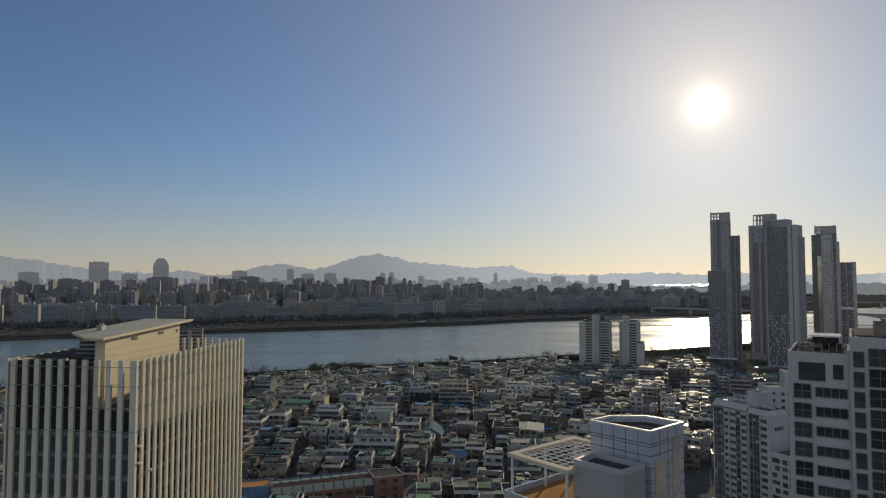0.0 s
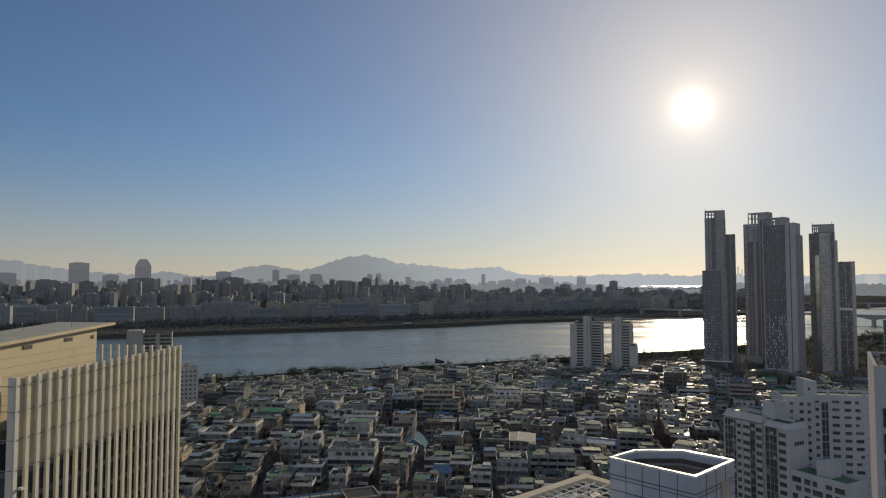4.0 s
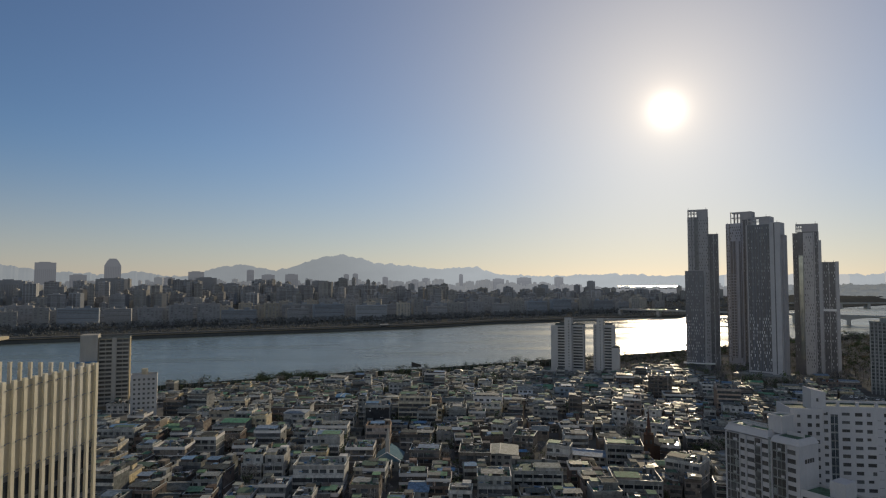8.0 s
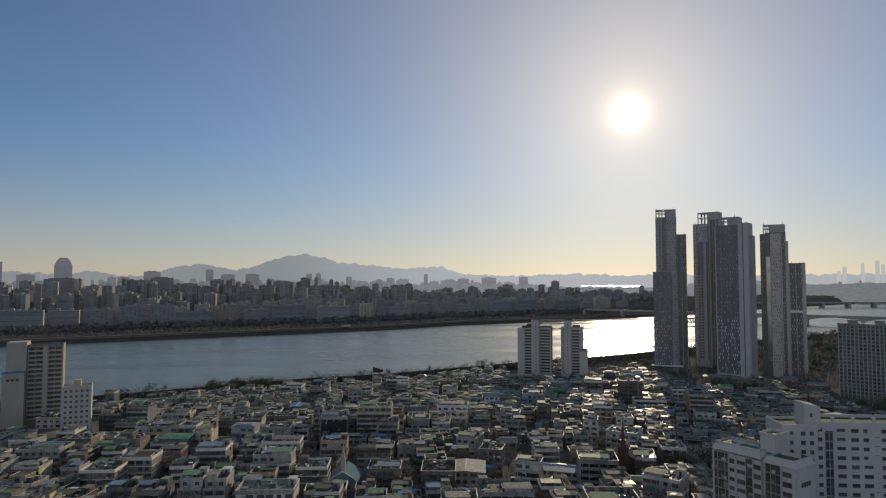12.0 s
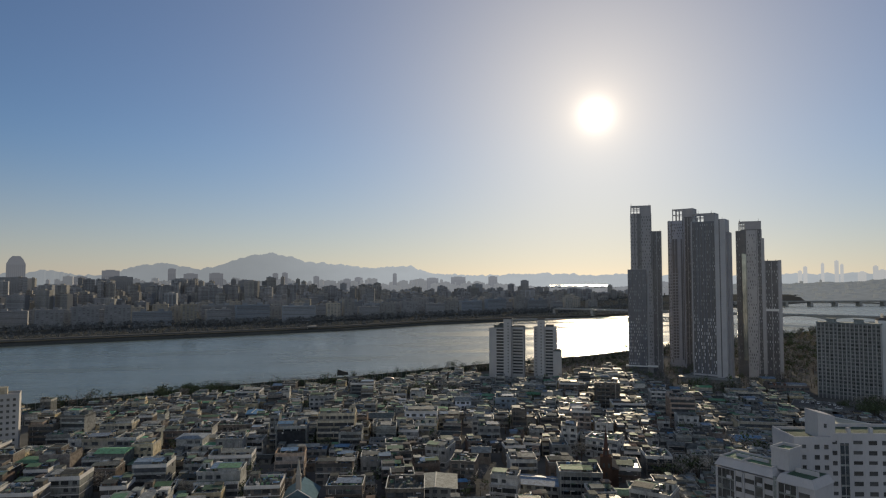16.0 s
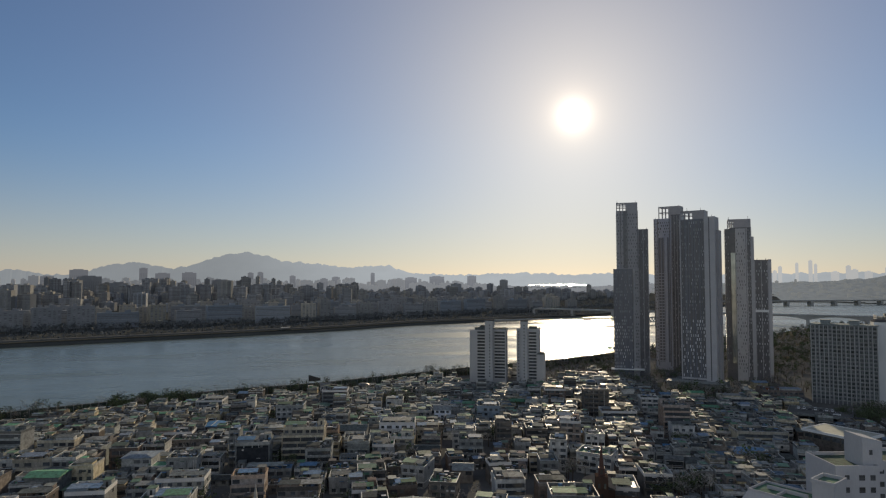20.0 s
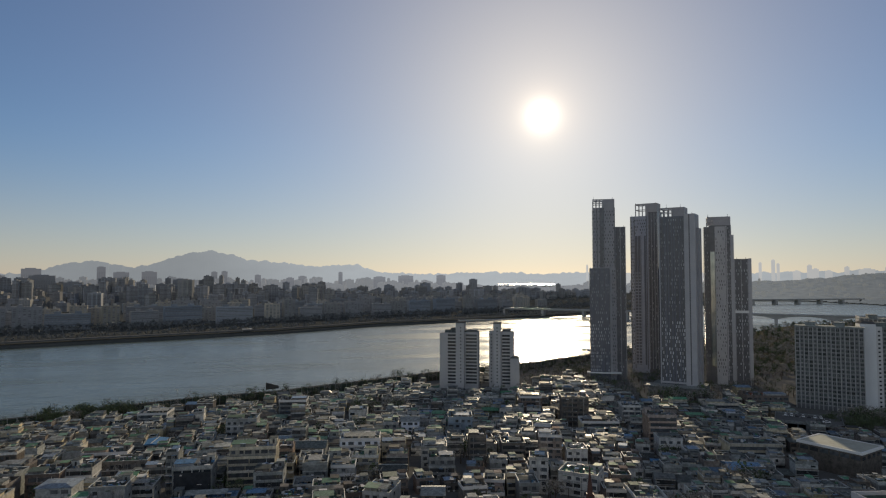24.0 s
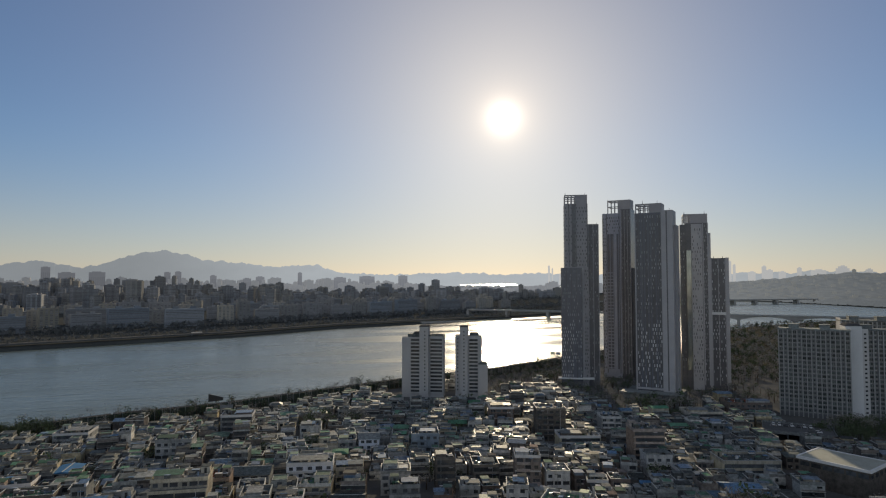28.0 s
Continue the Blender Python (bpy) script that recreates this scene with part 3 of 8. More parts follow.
def ribs(parent, places, y, z0, z1, mat, w=0.5, out=0.3):
    """Upright strips on a face that looks to -y, one piece each."""
    me = Shape().box(-w / 2, w / 2, y - out, y + 0.05, z0, z1).mesh("facade_rib", mat)
    for x in places:
        part("facade_rib", me, None, parent, at=(x, 0, 0))


T1 = thing("residential_tower", "tall slender grey residential tower with stepped wings, dark against the sun", "tower", 293.9, 688.4, 0, -26.5, "riverside towers")
part("main_shaft", Shape().box(0, 20, 0, 18, 0, 157.2), tower_grey, T1)
part("side_wing", Shape().box(20, 29.3, 1.5, 16, 0, 139.3), tower_dark, T1, "dark glass wing")
part("low_wing", Shape().box(-3.2, 14.6, -2.6, 9, 0, 101.3), tower_blue, T1, "darker blue glass lower wing")
ribs(T1, (-2.9, 1.4, 5.7, 10.0, 14.3), -2.6, 4, 101.3, tower_dark)
ribs(T1, (4.0, 10.0, 19.7), 0, 102, 157, tower_dark, 0.7)
ribs(T1, (20.4, 24.6, 29.0), 1.5, 4, 139, tower_grey, 0.6)
part("roof_crown", crown(0.2, 19.8, 0.4, 14, 157.2, 165, 9), tower_grey, T1, "open concrete roof frame")
part("main_glazing", slits(0.6, 19.4, 103, 156, 2.1, 3.1, 0.9, 1.6, 0, 1), tower_window, T1)["kind"] = "stuff"
part("lower_glazing", slits(14.8, 19.6, 8, 101, 1.6, 3.1, 0.8, 1.6, 0, 2), tower_window, T1)["kind"] = "stuff"
part("wing_slats", slits(20.2, 29, 8, 138, 2.0, 3.1, 0.5, 1.9, 1.5, 3, 0.4), slat_dull, T1)["kind"] = "stuff"
part("low_wing_slats", slits(-3, 14.4, 8, 58, 1.7, 3.1, 0.55, 1.9, -2.6, 4, 0.55), slat_white, T1)["kind"] = "stuff"
part("high_wing_slats", slits(-3, 14.4, 60, 100, 1.7, 3.1, 0.5, 1.9, -2.6, 44, 0.4), slat_dull, T1)["kind"] = "stuff"
part("shaft_strip", Shape().box(6.4, 9.4, -0.1, 0.05, 102, 156.6), tower_dark, T1, "dark upright window strip")
part("edge_strip", Shape().box(14.7, 16.6, -0.16, 0.05, 4, 101.3), tower_pale, T1, "pale upright strip")
part("side_glazing", slits(0.6, 17, 8, 156, 2.3, 3.1, 1.0, 1.5, 0, 21, side="left"), tower_window, T1)["kind"] = "stuff"
part("canopy", Shape().box(-6, 24, -5, 2, 6.2, 7.2), white_paint, T1, "white entrance canopy")
for mx, my, mz, mh in ((1, 1, 165, 2.2), (18, 2, 165, 2.0), (28, 5, 139.3, 1.5)):
    mast(T1, mx, my, mz, mh)

T2 = thing("residential_tower", "tall grey residential tower with a glazed balcony bay", "tower", 355.7, 717.5, 0, -47, "riverside towers")
part("main_shaft", Shape().box(-5.2, 12, 0, 18, 0, 153.5), tower_mauve, T2)
part("right_shaft", Shape().box(12, 21, 0.6, 18, 0, 157), tower_dark, T2, "dark glass shaft")
ribs(T2, (12.4, 15.2, 18.0, 20.7), 0.6, 4, 156, tower_grey, 0.5)
ribs(T2, (-4.9, -1.3, 10.6), 0, 4, 153, tower_dark, 0.6)
part("low_wing", Shape().box(21, 25, 4, 15, 0, 102), tower_dark, T2)
part("roof_crown", crown(-0.5, 20.8, 0.8, 14, 153.5, 165.8, 9.5), tower_grey, T2, "open concrete roof frame")
part("main_glazing", slits(-5, -1.4, 8, 152, 1.6, 3.1, 0.8, 1.6, 0, 5), tower_window, T2)["kind"] = "stuff"
part("upper_glazing", slits(-1, 11.6, 136, 152, 2.1, 3.1, 0.9, 1.6, 0, 25), tower_window, T2)["kind"] = "stuff"
part("right_slats", slits(12.2, 20.8, 8, 155, 1.9, 3.1, 0.5, 1.9, 0.6, 6, 0.4), slat_dull, T2)["kind"] = "stuff"
bay = part("balcony_bay", Shape().box(-1, 9.6, -0.5, 0.06, 8, 134), tower_blue, T2, "recessed glass balcony bay")
s = Shape()
for i in range(30):
    s.box(-0.9, 5.2, -1.15, -0.42, 8.6 + i * 3.05, 9.3 + i * 3.05)
for x in (-1, 2.0, 4.9):
    s.box(x, x + 0.5, -1.2, -0.45, 8, 134)
part("balcony_grid", s, tower_mauve, bay, "grey balcony fronts and posts")
part("blind_panel", Shape().box(5.6, 8.2, -0.9, -0.45, 8, 134), tower_mauve, bay, "blank upright panel")
for mx, my, mz, mh in ((0, 1, 164.6, 2.2), (19, 2, 164.6, 2.0), (-4, 2, 153.5, 1.5)):
    mast(T2, mx, my, mz, mh)

T3 = thing("residential_tower", "grey residential tower with a pale side shaft, dark blue glass front", "tower", 323.4, 627.4, 0, -46, "riverside towers")
part("main_shaft", Shape().box(0, 20.5, 0, 20, 0, 143.6), tower_blue, T3, "dark blue glass shaft")
ribs(T3, (3.2, 6.0, 11.0, 16.8, 20.1), 0, 4, 143, tower_dark, 0.7)
part("pale_shaft", Shape().box(20.5, 28.6, -1, 16, 0, 145), tower_pale, T3, "pale grey panelled shaft")
part("slot", Shape().box(23.6, 24.5, -1.06, -0.9, 6, 144.5), tower_dark, T3, "dark upright slot")
part("low_wing", Shape().box(28.6, 30.8, 4, 15, 0, 133.5), tower_grey, T3)
part("roof_crown", crown(0.3, 20.3, 0.6, 14, 143.6, 151, 11), tower_grey, T3, "open concrete roof frame")
part("front_slats", slits(1.0, 19.8, 62, 142, 1.75, 3.1, 0.5, 1.9, 0, 7, 0.5), slat_dull, T3)["kind"] = "stuff"
ribs(T3, (0.15, 20.25), 0, 3, 143.6, tower_pale, 0.8, 0.4)
part("base_ledge", Shape().box(-0.3, 20.7, -0.9, 0.05, 6.0, 7.4), tower_pale, T3, "pale ledge over the podium")
for x0, x1 in ((1.0, 2.6), (7.6, 9.4), (12.6, 15.2), (17.8, 19.6)):
    part("glass_strip", Shape().box(x0, x1, -0.09, 0.05, 8, 142), tower_dark, T3, "brownish upright glass strip")
part("low_slats", slits(1.0, 19.8, 8, 60, 1.75, 3.1, 0.7, 2.2, 0, 17, 0.6), slat_white, T3)["kind"] = "stuff"
part("podium", Shape().box(-8, 34, -12, 22, 0, 4.6), concrete, T3, "low concrete podium")
part("canopy", Shape().box(-10, 33, -15, -2, 4.6, 5.4), concrete, T3, "pale podium roof edge")
for mx, my, mz, mh in ((6, 1, 151, 2.6), (17, 2, 151, 2.4), (26, 2, 145, 1.8)):
    mast(T3, mx, my, mz, mh)

bay_mirror = material("bay_mirror_glass", (0.36, 0.38, 0.36), (0.16, 0.17, 0.17), grain=0.15, stain=0.05, rough=0.1, metal=0.6, bump=0)
T4 = thing("residential_tower", "grey residential tower with glass edge and lower wing beside the park", "tower", 375.4, 645.1, 0, -33.5, "riverside towers")
part("edge_shaft", Shape().box(3.4, 7.6, 0.8, 17, 0, 137.5), tower_dark, T4, "dark glass edge shaft")
part("main_shaft", Shape().box(7.6, 25.4, 0, 18, 0, 138.5), tower_dark, T4)
part("pale_column", Shape().box(12.2, 20.6, -0.7, 0.02, 0, 137.6), tower_pale, T4, "pale panelled column")
part("step_wing", Shape().box(25.4, 27.4, 0.4, 16, 0, 130), tower_pale, T4)
part("low_wing", Shape().box(27.4, 38.6, 2, 16, 0, 109), tower_dark, T4, "dark glass wing")
part("wing_edge", Shape().box(38.6, 41.2, 1.8, 15.8, 0, 109.4), tower_pale, T4, "pale wing edge")
part("roof_crown", crown(6.2, 25.2, 0.9, 14, 138.5, 146.3, 11.2), tower_grey, T4, "open concrete roof frame")
part("glass_bay", Shape().box(8.2, 11.9, -1.6, 0.05, 16, 115.5), bay_mirror, T4, "reflecting glass bay")
part("column_slits", slits(12.6, 20.2, 8, 136, 1.6, 3.1, 0.6, 1.9, -0.7, 19, 0.55), tower_window, T4)["kind"] = "stuff"
ribs(T4, (21.4, 25.1), 0, 4, 138, tower_pale, 0.8)
ribs(T4, (27.8, 33.0, 38.2), 2, 4, 108, tower_grey, 0.6)
part("main_glazing", slits(21.8, 24.8, 8, 137, 1.4, 3.1, 0.6, 1.8, 0, 9, 0.6), slat_dull, T4)["kind"] = "stuff"
part("wing_slats", slits(27.8, 38.2, 8, 107, 1.9, 3.1, 0.5, 1.9, 2, 10, 0.5), slat_white, T4)["kind"] = "stuff"
part("edge_slats", slits(3.6, 7.4, 8, 136, 1.3, 3.1, 0.45, 1.9, 0.8, 11, 0.4), slat_dull, T4)["kind"] = "stuff"
part("sky_garden", Shape().box(27.6, 38.4, 1.5, 1.9, 62, 64.2), white_paint, T4, "white band of a sky garden")
for mx, my, mz, mh in ((7, 1, 146.3, 2.2), (23, 2, 146.3, 2.4), (30, 5, 109, 1.5), (37, 5, 109, 1.5)):
    mast(T4, mx, my, mz, mh)

# ---------------------------------------------------------------- white twin apartment blocks by the river


def window_rows(parent, mesh, x0, x1, n, z0, floors, rise, y=0.0, name="window", skip=None):
    """Windows of one face (looking to -y), each an object on one shared mesh."""
    for k in range(floors):
        for i in range(n):
            if skip and skip(i, k):
                continue
            part(name, mesh, None, parent, at=(x0 + (i + 0.5) * (x1 - x0) / n, y, z0 + k * rise))


def floor_stack(parent, name, x0, x1, y, z0, floors, rise, out, h, mat, label=""):
    """One piece a floor, all on one mesh."""
    me = Shape().box(x0, x1, y - out, y + 0.03, 0, h).mesh(name, mat)
    for k in range(floors):
        part(name, me, None, parent, label, at=(0, 0, z0 + k * rise))


W1 = thing("apartment_block", "white high-rise apartment block with a taller lift core at the riverside", "apartment block", 146.6, 679.0, 0, -24, "white twin blocks")
part("left_wing", Shape().box(0, 15, 0, 11, 0, 46.2), stone_render, W1)
part("lift_core", Shape().box(14, 21, -2, 9, 0, 54.6), stone_render, W1, "taller white lift core")
part("right_wing", Shape().box(21, 32.4, 1, 12, 0, 47), stone_render, W1)
part("roof_house", Shape().box(4, 14, 3, 10, 46.2, 48.6), grey_roofing, W1)
part("roof_hip", Shape().frustum(8, 14, 3, 9.5, 48.6, 50.4, 1.5, 1.5), grey_roofing, W1)
part("roof_edge", Shape().ring(21, 32.4, 1, 12, 47, 48.1, 0.4), concrete, W1)
part("core_cap", Shape().box(13.8, 21.2, -2.2, 9.2, 54.6, 55.4), dark_roofing, W1)
floor_stack(W1, "balcony", 7, 13.9, 0, 3.2, 15, 2.8, 1.1, 1.0, stone_render)
floor_stack(W1, "glazing", 7, 13.9, 0, 4.2, 15, 2.8, 0.08, 1.7, slab_glass)
floor_stack(W1, "balcony", 22.2, 31.4, 1, 3.2, 15, 2.8, 0.9, 1.0, stone_render)
floor_stack(W1, "glazing", 22.2, 31.4, 1, 4.2, 15, 2.8, 0.08, 1.7, slab_glass)
wm = box_mesh("window", 0.9, 0.12, 1.1, slab_glass)
window_rows(W1, wm, 16, 20.5, 1, 6, 17, 2.8, -2.06)

W2 = thing("apartment_block", "white high-rise apartment block with a low annex at the riverside", "apartment block", 185.4, 664.0, 0, -22, "white twin blocks")
part("left_wing", Shape().box(0, 5.6, 1, 12, 0, 47.8), stone_render, W2)
part("lift_core", Shape().box(3.6, 9.8, -1.6, 9, 0, 54.4), stone_render, W2, "taller white lift core")
part("right_wing", Shape().box(9.8, 20.6, 0, 12, 0, 47.6), stone_render, W2)
part("annex", Shape().box(17.6, 25.0, -3, 8, 0, 26), stone_render, W2, "lower white annex")
part("annex_roof", Shape().frustum(17.4, 25.2, -3.2, 8.2, 26, 27.6, 2, 2), grey_roofing, W2)
part("core_cap", Shape().box(3.4, 10, -1.8, 9.2, 54.4, 55.2), dark_roofing, W2)
part("roof_house", Shape().box(11, 18, 3, 11, 47.6, 49.8), concrete, W2)
floor_stack(W2, "balcony", 10.8, 17.4, 0, 3.2, 15, 2.8, 1.1, 1.0, stone_render)
floor_stack(W2, "glazing", 10.8, 17.4, 0, 4.2, 15, 2.8, 0.08, 1.7, slab_glass)
window_rows(W2, wm, 0.6, 3.0, 1, 6, 15, 2.8, 0.94)
window_rows(W2, wm, 5, 8.6, 1, 6, 17, 2.8, -1.66)

# ---------------------------------------------------------------- brown balcony block and small white block
BR = thing("apartment_block", "beige-brown apartment block with stacked balconies by the river", "apartment block", -225.0, 503.0, 0, 19)
grey_render = material("grey_render", (0.33, 0.32, 0.295), (0.26, 0.25, 0.23), stain=0.2, streak=0.3)
part("blank_wall", Shape().box(0, 11, 0, 14, 0, 53), grey_render, BR, "blank grey end wall")
part("body", Shape().box(11, 31, 2, 15, 0, 50), material("brown_render", (0.27, 0.24, 0.18), (0.2, 0.18, 0.135), stain=0.2, streak=0.3), BR)
part("annex", Shape().box(-1.5, 10.6, -3.5, 0, 0, 34), grey_render, BR, "lower grey stair block")
part("annex_roof", Shape().box(-1.7, 10.8, -3.7, -0.05, 34, 34.7), blue_sheet, BR, "dull blue annex roof")
part("centre_pier", Shape().box(20, 22.6, 0.2, 2, 0, 50.6), grey_render, BR)
for bx0, bx1 in ((11.6, 20), (22.6, 30.6)):
    floor_stack(BR, "balcony", bx0, bx1, 2, 3, 16, 2.9, 1.6, 1.0, grey_render)
    floor_stack(BR, "glazing", bx0, bx1, 2, 4.1, 16, 2.9, 0.08, 1.7, slab_glass)
    for q in range(3):
        part("balcony_post", Shape().box(bx0 + q * (bx1 - bx0 - 0.25) / 2, bx0 + 0.25 + q * (bx1 - bx0 - 0.25) / 2, 0.5, 0.8, 3, 49.6), grey_render, BR)
part("roof_edge", Shape().ring(11, 31, 2, 15, 50, 51, 0.4), concrete, BR)
for i in range(3):
    part("sign_bar", Shape().box(1.0 + i * 2.5, 2.6 + i * 2.5, -3.6, -3.45, 29, 30.4), dark_metal, BR, "dark unreadable lettering")
SW = thing("apartment_block", "small white apartment block with square windows", "apartment block", -173.0, 463.0, 0, 20)
part("body", Shape().box(0, 15.4, 0, 11, 0, 30), stone_render, SW)
part("roof_house", Shape().box(6, 9.6, 4, 8.4, 30, 34), WALLS[1], SW, "cream roof stair house")
part("roof_edge", Shape().ring(0, 15.4, 0, 11, 30, 31, 0.3), stone_render, SW)
wm2 = box_mesh("window", 1.3, 0.14, 1.3, slab_glass)
window_rows(SW, wm2, 0.8, 14.6, 5, 4, 9, 3.0, -0.08)

# ---------------------------------------------------------------- dark apartment slabs at the park


slab_band = material("slab_band", (0.235, 0.24, 0.235), (0.17, 0.174, 0.17), grain=1, stain=0.1)
slab_rib = material("slab_rib", (0.38, 0.38, 0.37), (0.28, 0.28, 0.272), grain=1, stain=0.1)
slab_pane = material("slab_pane", (0.09, 0.1, 0.095), (0.055, 0.062, 0.06), grain=0.6, stain=0.3, rough=0.25, bump=0.0, spec=0.4, tint=0.5, islands=True)


def slab(x, y, turn, length, depth, h, bays, label, gable):
    t = thing("apartment_slab", label, "apartment block", x, y, 0, turn, "apartment slabs at the park")
    part("body", Shape().box(0, length, 0, depth, 0, h), spandrel, t)
    if gable:
        part("gable_wall", Shape().box(-0.5, 0, -0.4, depth + 0.3, 0, h + 2.5), white_wall, t, "blank pale end wall")
    rf = Shape().box(-0.6, length + 0.6, -0.9, depth + 0.6, h, h + 1.0)
    for i in range(max(1, int(length / 18))):
        rf.box(6 + i * 18, 12 + i * 18, 3, depth - 2, h + 1, h + 3.4)
        rf.box(5.7 + i * 18, 12.3 + i * 18, 2.7, depth - 1.7, h + 3.4, h + 3.8)
    part("roof", rf, concrete, t, "pale slab roof with lift houses")
    bw = length / bays
    pier = Shape().box(-0.3, 0.3, -0.9, 0.02, 0, h).mesh("pier", slab_rib)
    for i in range(bays + 1):
        part("pier", pier, None, t, at=(i * bw, 0, 0))
    floors = int(h / 2.85) - 1
    rnd = random.Random(int(length + bays))
    for i in range(bays):
        x0, x1, b = i * bw + 0.3, (i + 1) * bw - 0.3, Shape()
        wide = i % 3 != 1
        for k in range(floors):
            z = 2.8 + k * 2.85
            # glazed balconies with a low front, or a wall with one window
            b.box(x0, x1, -0.35 if wide else -0.12, 0.02, z, z + (0.85 if wide else 1.15), 0)
            b.box(x0 + (0 if wide else 0.7), x1 - (0 if wide else 0.7), -0.2 if wide else -0.1, 0.02, z + (0.85 if wide else 1.15), z + 2.45, 1)
            if wide and rnd.random() < 0.55:
                q = x0 + (x1 - x0) * rnd.choice((0.33, 0.5, 0.66))
                b.box(q - 0.07, q + 0.07, -0.26, -0.19, z + 0.85, z + 2.45, 2)
            if rnd.random() < 0.2:
                b.box(x0 + 0.3, x0 + 1.1, -0.75, -0.35, z + 0.2, z + 0.8, 2)
        part("balcony_bay" if wide else "window_bay", b, [slab_band, slab_pane, slab_rib], t)["kind"] = "stuff"
    return t


slab(376.5, 541, -48, 41, 12, 57.4, 15, "dark grey slab apartment block with pale upright ribs", False)
s2 = slab(414.0, 517.0, -36, 60, 12, 57.5, 21, "grey slab apartment block with a blank white gable", False)
part("gable_wall", Shape().box(-4.5, 4.9, -1.7, 12, 0, 60.5), white_paint, s2, "blank pale end block")
part("gable_cap", Shape().frustum(-4.8, 5.6, -2.0, 12.3, 60.5, 62.1, 2, 2), dark_roofing, s2)
gw = box_mesh("window", 1.3, 0.14, 1.1, dark_glass)
part("stair_wall", Shape().box(4.9, 8.6, -1.2, 0, 0, 58.6), white_wall, s2)
window_rows(s2, gw, 5.6, 7.9, 1, 4, 19, 2.85, -1.28)
slab(455.0, 560.0, -36, 60, 12, 60, 21, "grey slab apartment block behind another slab", True)

# ---------------------------------------------------------------- office tower with upright fins (near, passed on its river side)
panel_sheet = material("pale_roof_sheet", (0.36, 0.36, 0.3), (0.27, 0.27, 0.225), grain=1.5, stain=0.25, rough=0.6, spec=0.1)
OT = thing("office_tower", "office tower wrapped in pale upright fins, beige panelled crown, dark glass", "office tower", -59.4, 122.3, 0, -7.3)
# local frame: +y runs back along the long side, -x along the front
LW, LD, LT = 27.6, 47.0, 76.3
curtain_glass = material("curtain_wall_glass", (0.07, 0.078, 0.085), (0.045, 0.05, 0.056), grain=0.4, stain=0.12, rough=0.12, bump=0, spec=0.5)
part("glass_body", Shape().box(-LW + 0.5, -0.5, 0.5, LD - 0.5, 0, 62.3), curtain_glass, OT, "dark glass curtain wall")
part("upper_wall", Shape().box(-0.55, -0.3, 0.5, LD - 0.3, 62.3, LT - 0.4).box(-LW + 0.3, -LW + 0.55, 0.5, LD - 0.3, 62.3, LT - 0.4).box(-LW + 0.62, -0.62, LD - 0.62, LD - 0.4, 62.3, 70.5), beige_panel, OT, "beige crown panels behind the fins")
part("front_glass", Shape().box(-LW + 0.62, -11.5, 0.5, 0.72, 62.3, LT - 0.3), dark_glass, OT)
part("front_low_glass", Shape().box(-11.5, -0.62, 0.5, 0.72, 62.3, 66.5), dark_glass, OT)
part("roof_deck", Shape().box(-LW + 0.62, -0.62, 0.72, LD - 0.62, 66.0, 66.4), dark_roofing, OT)
band = Shape().box(-LW + 0.35, -0.35, 0.38, LD - 0.38, -0.9, -0.1).mesh("floor_band", spandrel)
for i in range(15):
    part("floor_band", band, None, OT, "grey floor band" if i == 0 else "", at=(0, 0, 62.3 - i * 4.1))
side_fin = Shape().box(-0.3, 0.15, -0.36, 0.36, 0, LT).mesh("fin", fin_metal)
front_fin = Shape().box(-0.52, 0.52, -0.12, 0.42, 0, LT).mesh("fin", fin_metal)
for i in range(22):
    part("fin", side_fin, None, OT, at=(0, 0.36 + i * (LD - 0.72) / 21, 0))
    part("fin", side_fin, None, OT, at=(-LW + 0.15, 0.36 + i * (LD - 0.72) / 21, 0))
for i in range(11):
    part("fin", front_fin, None, OT, at=(-0.6 - i * 2.56, 0.06, 0))
back_fin = Shape().box(-0.3, 0.3, -0.35, 0.1, 62, LT).mesh("fin", fin_metal)
for i in range(14):
    part("fin", back_fin, None, OT, at=(-0.9 - i * (LW - 1.8) / 13, LD - 0.1, 0))
side_rail = Shape().box(-0.28, -0.1, 0.2, LD - 0.2, 0, 0.1).mesh("fin_rail", steel)
front_rail = Shape().box(-LW, 0.0, -0.2, -0.12, 0, 0.12).mesh("fin_rail", steel)
for z in (74.9, 71.2, 67.0, 62.6):
    part("fin_rail", side_rail, None, OT, at=(0, 0, z))
    part("fin_rail", front_rail, None, OT, at=(0, 0, z))
clip = Shape().box(0.0, 0.3, 0.3, 0.5, -0.1, 0.1).mesh("fin_clip", steel)
for i in range(21):
    for z in (74.9, 71.2, 67.0, 62.6):
        part("fin_clip", clip, None, OT, at=(0.0, 0.36 + i * (LD - 0.72) / 21, z + 0.05))
wp = [(-9, 3.5, 79.9), (-9, 31, 81.25), (-14.2, 31, 81.25), (-14.2, 8, 80.2), (-11.2, 3.5, 79.9)]
ph = part("roof_house", Shape().put([(x, y, 66.4) for x, y, z in wp] + wp, [(i, (i + 1) % 5, 5 + (i + 1) % 5, 5 + i) for i in range(5)] + [(5, 6, 7, 8, 9), (4, 3, 2, 1, 0)]), beige_panel, OT, "beige panelled roof house")
louvre = Shape().box(-5.6, 0, -0.06, 0.06, 0, 0.32).mesh("louvre", steel)
for i in range(9):
    part("louvre", louvre, None, OT, "grey steel louvre under the roof plate" if i == 0 else "", at=(-14.3, 9.4, 71.6 + i * 0.92))
part("plant_room", Shape().box(-19.6, -14.3, 10, 30, 66.4, 79.6), dark_metal, OT, "dark plant room under the roof plate")
